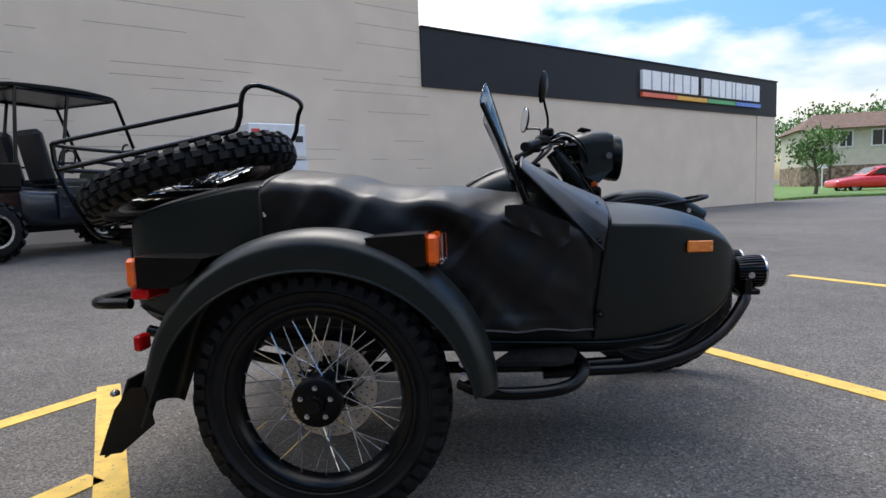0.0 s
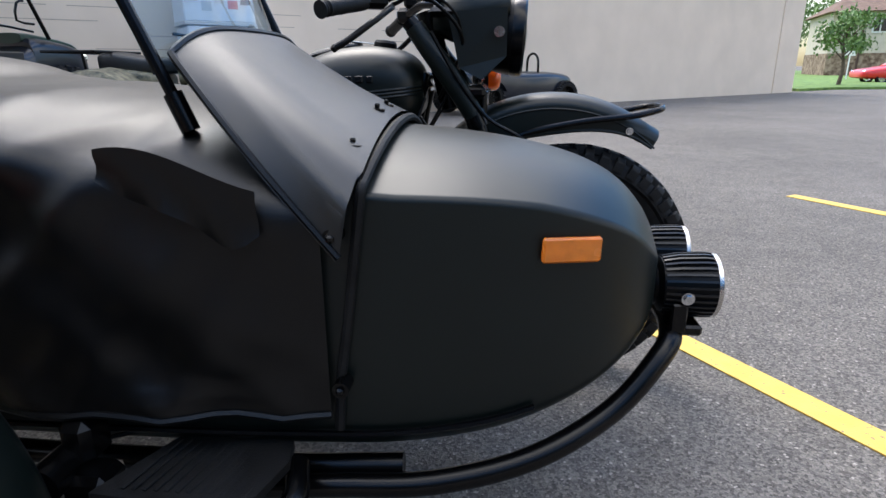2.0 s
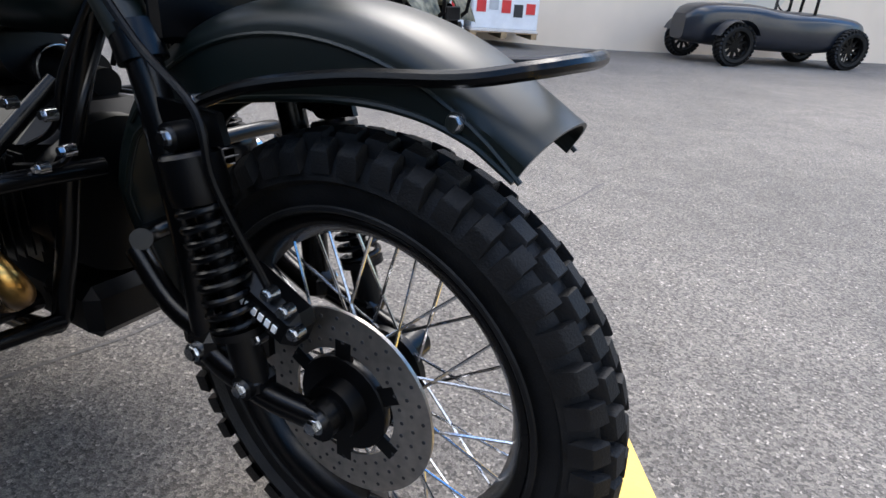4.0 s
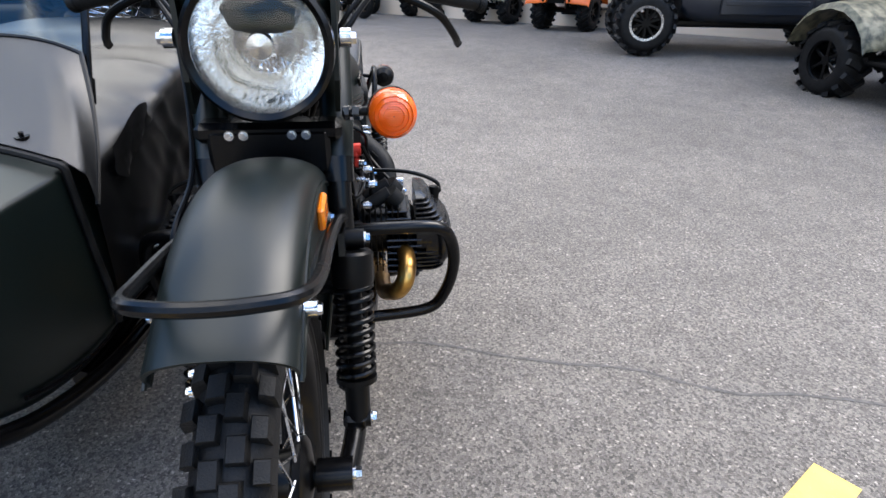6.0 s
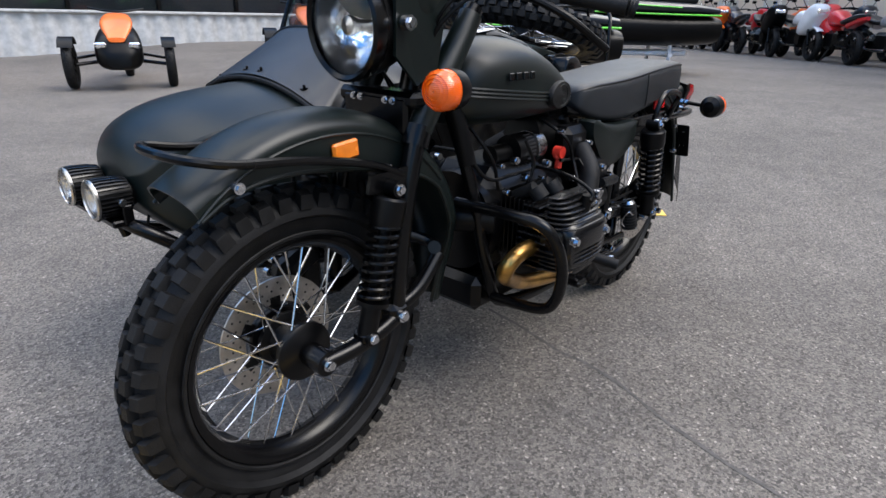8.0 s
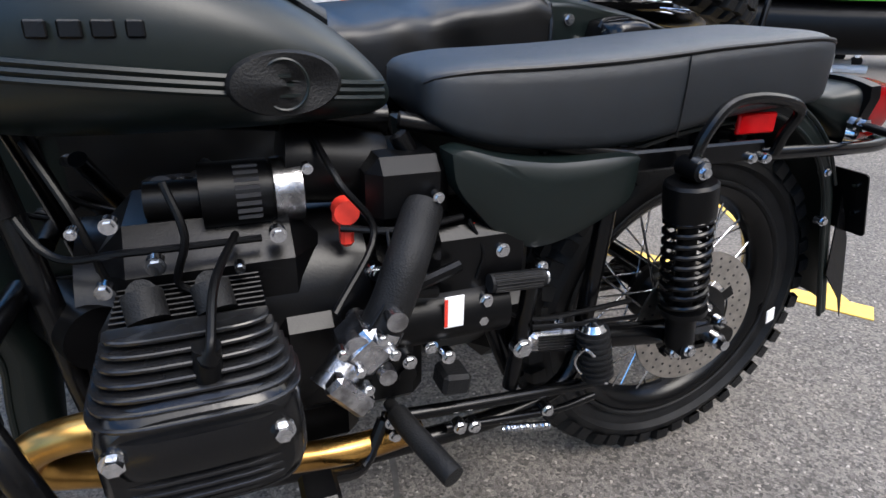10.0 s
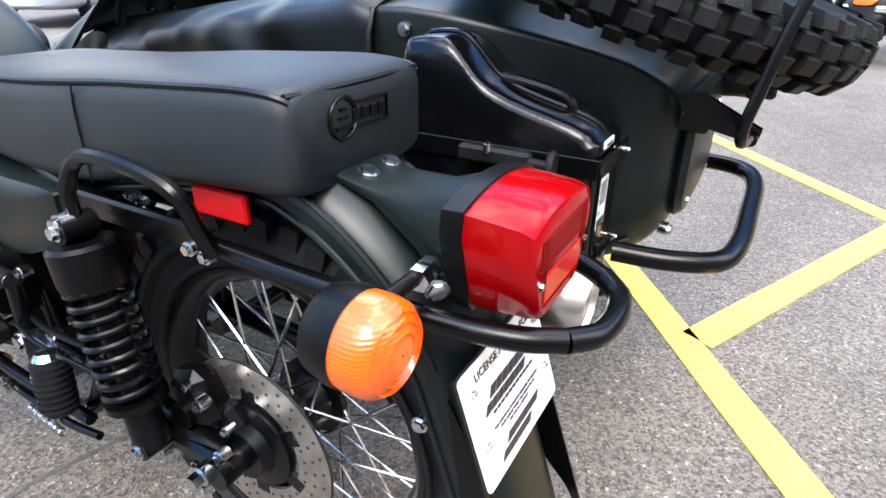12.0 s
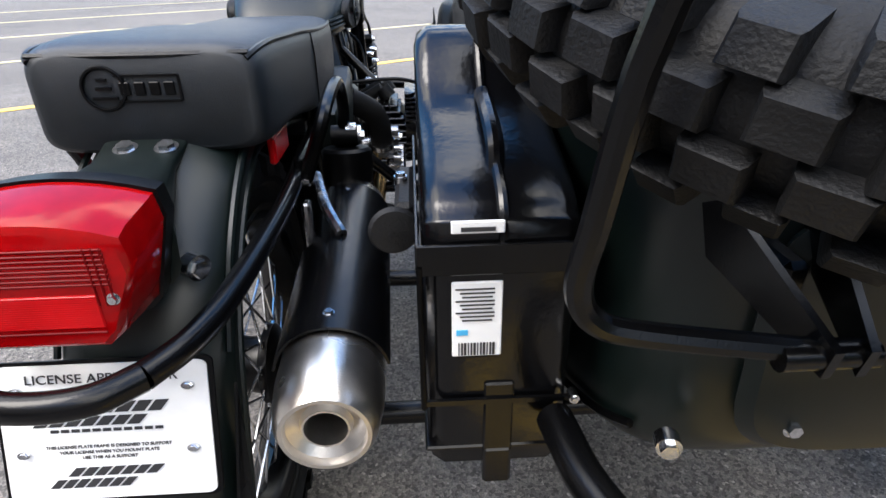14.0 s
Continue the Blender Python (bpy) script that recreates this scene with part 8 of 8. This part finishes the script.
# wrapped pallets against the wall
for i, (s0, n) in enumerate(((20.2, 3), (19.0, 1))):
    for k in range(n):
        p = on_wall(s0 + 0.02 * k, lift(-4.2) + 0.12 + 0.66 * k, 0.55)
        ang = math.degrees(math.atan2(WU.y, WU.x))
        bx = thing("wrapped_crate", "pale cardboard crate in clear wrap with printed labels", "crate", Matrix.Translation(p) @ Euler((0, 0, radians(ang))).to_matrix().to_4x4(), "crates by the wall")
        part("carton", Geo().box((0, 0, 0.31), (1.08, 0.80, 0.60), 0.02), M_WHITEP, bx)
        part("base_board", Geo().box((0, 0, -0.01), (1.10, 0.82, 0.05), 0.005), M_WRAP, bx)
        random.seed(k + 5 * i)
        for j in range(5):
            part("printed_label", Geo().box((-0.40 + 0.2 * j, -0.403, 0.22 + random.uniform(0, 0.2)), (0.15, 0.006, random.uniform(0.1, 0.2)), 0.001), random.choice((M_REDP, M_GREYP, M_WRAP, M_INK)), bx)
    wood = thing("pallet", "weathered wooden pallet under the crates", "pallet", Matrix.Translation(on_wall(s0, lift(-4.2), 0.55)) @ Euler((0, 0, radians(ang))).to_matrix().to_4x4())
    M_WOOD = material("pallet_wood", (0.32, 0.22, 0.12), 0.8, 0, 0.25, 12)
    for j in range(5):
        part("board", Geo().box((0, -0.36 + 0.18 * j, 0.09), (1.12, 0.10, 0.02)), M_WOOD, wood)
    for x in (-0.5, 0, 0.5):
        part("bearer", Geo().box((x, 0, 0.04), (0.09, 0.82, 0.08)), M_WOOD, wood)

# cars


def saloon(label, paint, m, tall=0.0):
    c = thing("car", label, "car", m)
    for x in (1.35, -1.35):
        for y in (0.78, -0.78):
            set_wheel(c, x, y, 0.32, CAR_TYRE, RIM_CAR, M_ALU)
    part("body", shell([(2.3, 0.60, 0.34, 0.56), (2.15, 0.82, 0.28, 0.70), (1.4, 0.90, 0.24, 0.84 + tall), (0.6, 0.91, 0.22, 0.92 + tall), (-0.9, 0.91, 0.22, 0.94 + tall), (-1.9, 0.88, 0.26, 0.90 + tall), (-2.25, 0.70, 0.36, 0.80 + tall)], 5), paint, c)
    part("cabin", shell([(0.85, 0.70, 0.88 + tall, 0.94 + tall), (0.15, 0.70, 0.88 + tall, 1.36 + tall), (-0.7, 0.68, 0.88 + tall, 1.42 + tall), (-1.3, 0.68, 0.88 + tall, 1.26 + tall), (-1.85, 0.66, 0.88 + tall, 0.95 + tall)], 4), paint, c)
    for s in (-1, 1):
        part("side_window", Geo().plate([(0.45, s * 0.705, 0.98 + tall), (0.12, s * 0.70, 1.28 + tall), (-0.65, s * 0.69, 1.34 + tall), (-1.2, s * 0.69, 1.20 + tall), (-1.45, s * 0.70, 0.98 + tall)], (0, 0, 0), (0, s * 0.02, 0)), M_TINT, c)
        part("headlight", Geo().box((2.16, s * 0.60, 0.62), (0.16, 0.26, 0.12), 0.04), M_CHROME, c)
        part("tail_light", Geo().box((-2.18, s * 0.62, 0.72), (0.10, 0.24, 0.12), 0.03), M_RED, c)
    part("windscreen", Geo().plate([(0.72, -0.60, 0.98 + tall), (0.22, -0.55, 1.32 + tall), (0.22, 0.55, 1.32 + tall), (0.72, 0.60, 0.98 + tall)], (0, 0, 0), (0.03, 0, 0.03)), M_TINT, c)
    return c


saloon("red saloon car parked on the far street", M_REDP, at(21.8, 32.0, 176))
saloon("silver pickup-sized car parked across the lot", M_GREYP, at(11.2, -6.6, 120), 0.25)
saloon("silver car parked across the lot", M_GREYP, at(16.5, -10.0, 120), 0.1)

# grass verge, house, fence and trees beyond the street
g = Geo().plate([(12.3, 22.2, 0.0), (14.5, 24.0, 0.0), (120, 44, 0.0), (120, 110, 0.0), (8, 110, 0.0)], (0, 0, -0.1), (0, 0, 0.10))
tagged(part("verge", g, M_GRASS), "green mown grass verge", "grass", kind="structure")
M_SIDING = material("pale_siding", (0.55, 0.50, 0.42), 0.7, 0, 0.06, 2)
M_ROOF = material("brown_shingle", (0.16, 0.10, 0.07), 0.9, 0, 0.3, 4, 0.4, 20)
M_BRICK = material("brown_stone", (0.20, 0.12, 0.08), 0.9, 0, 0.5, 3, 0.5, 12, second=(0.36, 0.27, 0.20))
M_FENCE = material("brown_fence", (0.075, 0.045, 0.035), 0.8, 0, 0.2, 6)
house = thing("house", "two-storey pale house with brown roof and stone base", "house", at(37.5, 57.5, -14, 0.0))
part("wall", Geo().box((0, 0, 3.6), (15, 9, 3.4)), M_SIDING, house)
part("stone_base", Geo().box((0, 0, 0.95), (15.1, 9.1, 1.95)), M_BRICK, house)
part("roof", Geo().add([(-8, -5.4, 5.25), (8, -5.4, 5.25), (8, 5.4, 5.25), (-8, 5.4, 5.25), (-5.5, 0, 7.0), (5.5, 0, 7.0)], [(0, 1, 5, 4), (1, 2, 5), (2, 3, 4, 5), (3, 0, 4), (3, 2, 1, 0)]), M_ROOF, house)
part("downpipe", Geo().box((-5.2, -4.6, 2.9), (0.14, 0.10, 4.6)), M_FENCE, house)
for x, w in ((-4.0, 0.9), (-1.2, 1.5), (1.2, 0.7), (3.4, 1.5), (6.0, 0.9)):
    wi = part("window", Geo().box((x, -4.54, 4.3), (w + 0.24, 0.10, 1.55)), M_WHITEP, house)
    part("pane", Geo().box((x, -4.60, 4.3), (w, 0.04, 1.3)), M_TINT, wi)
    part("mullion", Geo().box((x, -4.63, 4.3), (0.08, 0.03, 1.3)), M_WHITEP, wi)
copy_thing(house, at(62.0, 54.0, -14, 0.0))
fence = thing("fence", "tall dark brown board fence behind the street", "fence", at(38, 46.0, -8, 0.0))
for i in range(60):
    part("board", Geo().box((-6 + i * 0.4, 0, 0.95), (0.385, 0.05, 1.9)), M_FENCE, fence)
post = thing("sign_post", "small white street sign on a thin post", "sign", at(23.2, 40.0, -20, 0.1))
part("post", Geo().cyl((0, 0, -0.1), (0, 0, 2.0), 0.04, 8), M_WHITEP, post)
part("sign_panel", Geo().box((0, -0.06, 1.75), (0.6, 0.03, 0.7), 0.01), M_WHITEP, post)

M_LEAF = material("leaf", (0.09, 0.19, 0.04), 0.6, 0, 0.4, 2, second=(0.17, 0.30, 0.08))
M_BARK = material("bark", (0.10, 0.075, 0.055), 0.9, 0, 0.3, 6, 0.5, 30)


def tree(x, y, h, spread, seed, label):
    rnd = random.Random(seed)
    t = thing("tree", label, "tree", at(x, y, 0, 0.0), "street trees")
    g = Geo().tube([(0, 0, -0.1), (0.1, 0, h * 0.25), (0.0, 0.1, h * 0.5), (0.1, 0, h * 0.8)], (lambda q: h * 0.03 * (1 - 0.8 * q)), 8, 3)
    tips = []
    for i in range(9):
        a = i * 2.4
        z0 = h * (0.3 + 0.05 * i)
        e = Vector((math.cos(a) * spread * rnd.uniform(0.5, 0.9), math.sin(a) * spread * rnd.uniform(0.5, 0.9), z0 + h * rnd.uniform(0.1, 0.3)))
        g.tube([(0, 0, z0), e * 0.5 + Vector((0, 0, z0 * 0.5)), e], (lambda q: h * 0.012 * (1 - 0.7 * q)), 6, 2)
        tips.append(e)
    part("trunk", g, M_BARK, t)
    lv = Geo()
    tips.append(Vector((0, 0, h * 0.9)))
    for e in tips:
        for k in range(150):
            d = Vector((rnd.gauss(0, 1), rnd.gauss(0, 1), rnd.gauss(0, 0.7))) * spread * 0.27
            s = h * rnd.uniform(0.018, 0.034)
            m = Matrix.Translation(e + d) @ Euler((rnd.uniform(0, 6), rnd.uniform(0, 6), rnd.uniform(0, 6))).to_matrix().to_4x4()
            lv.add([(-s, 0, 0), (0, -s * 0.6, s * 0.2), (s, 0, 0), (0, s * 0.6, s * 0.2)], [(0, 1, 2, 3)], m)
    part("crown", lv, M_LEAF, t)
    return t


tree(16.2, 27.2, 3.4, 1.0, 1, "small leafy green tree beside the building")
for i, (x, y, h) in enumerate(((40, 72, 9), (48, 75, 10), (56, 74, 9), (66, 78, 10), (34, 76, 8.5), (76, 76, 10), (88, 74, 9))):
    tree(x, y, h, h * 0.42, 10 + i, "leafy green tree behind the houses")

# showroom on the other side of the lot
M_METAL = material("corrugated_metal", (0.48, 0.48, 0.47), 0.5, 0.3, 0.15, 6)
show = thing("showroom", "showroom with dark windows, corrugated skirting and an added tall dark wall", "building", Matrix.Translation((-4.0, -15.0, 0)) @ Euler((0, 0, radians(-8))).to_matrix().to_4x4())
# unseen upper wall, added tall and dark to keep low sky off the sidecar
part("wall", Geo().box((0, -3.2, 3.4), (40, 6, 7.2)), M_BAND, show, "dark wall with an added unseen upper part that blocks low sky")
part("glazing", Geo().box((0, -0.18, 2.4), (38, 0.1, 2.8)), M_TINT, show)
for i in range(20):
    part("mullion", Geo().box((-19 + i * 2, -0.10, 2.4), (0.08, 0.1, 2.8)), M_FRAME, show)
g = Geo()
rings = []
for i in range(401):
    x = -20 + i * 0.1
    d = 0.03 * (1 if (i // 2) % 2 else -1)
    rings.append([(x, 0.05 + d, 0.0), (x, 0.05 + d, 0.95), (x, -0.1, 0.95), (x, -0.1, 0.0)])
part("skirting", Geo().loft(rings), M_METAL, show, "grey corrugated metal skirting")
part("cap_rail", Geo().box((0, 0, 0.98), (40, 0.3, 0.06), 0.01), M_METAL, show)
part("fascia_board", Geo().box((0, -0.1, 4.3), (40.4, 0.4, 0.9)), M_DARK, show)
# closing wall far behind the motorcycle row
tagged(part("wall_far", Geo().box((-24.5, -16.0, 2.0), (0.4, 22, 4.4), 0, (0, 0, 0)), M_METAL), "pale corrugated metal wall", "wall", kind="structure")
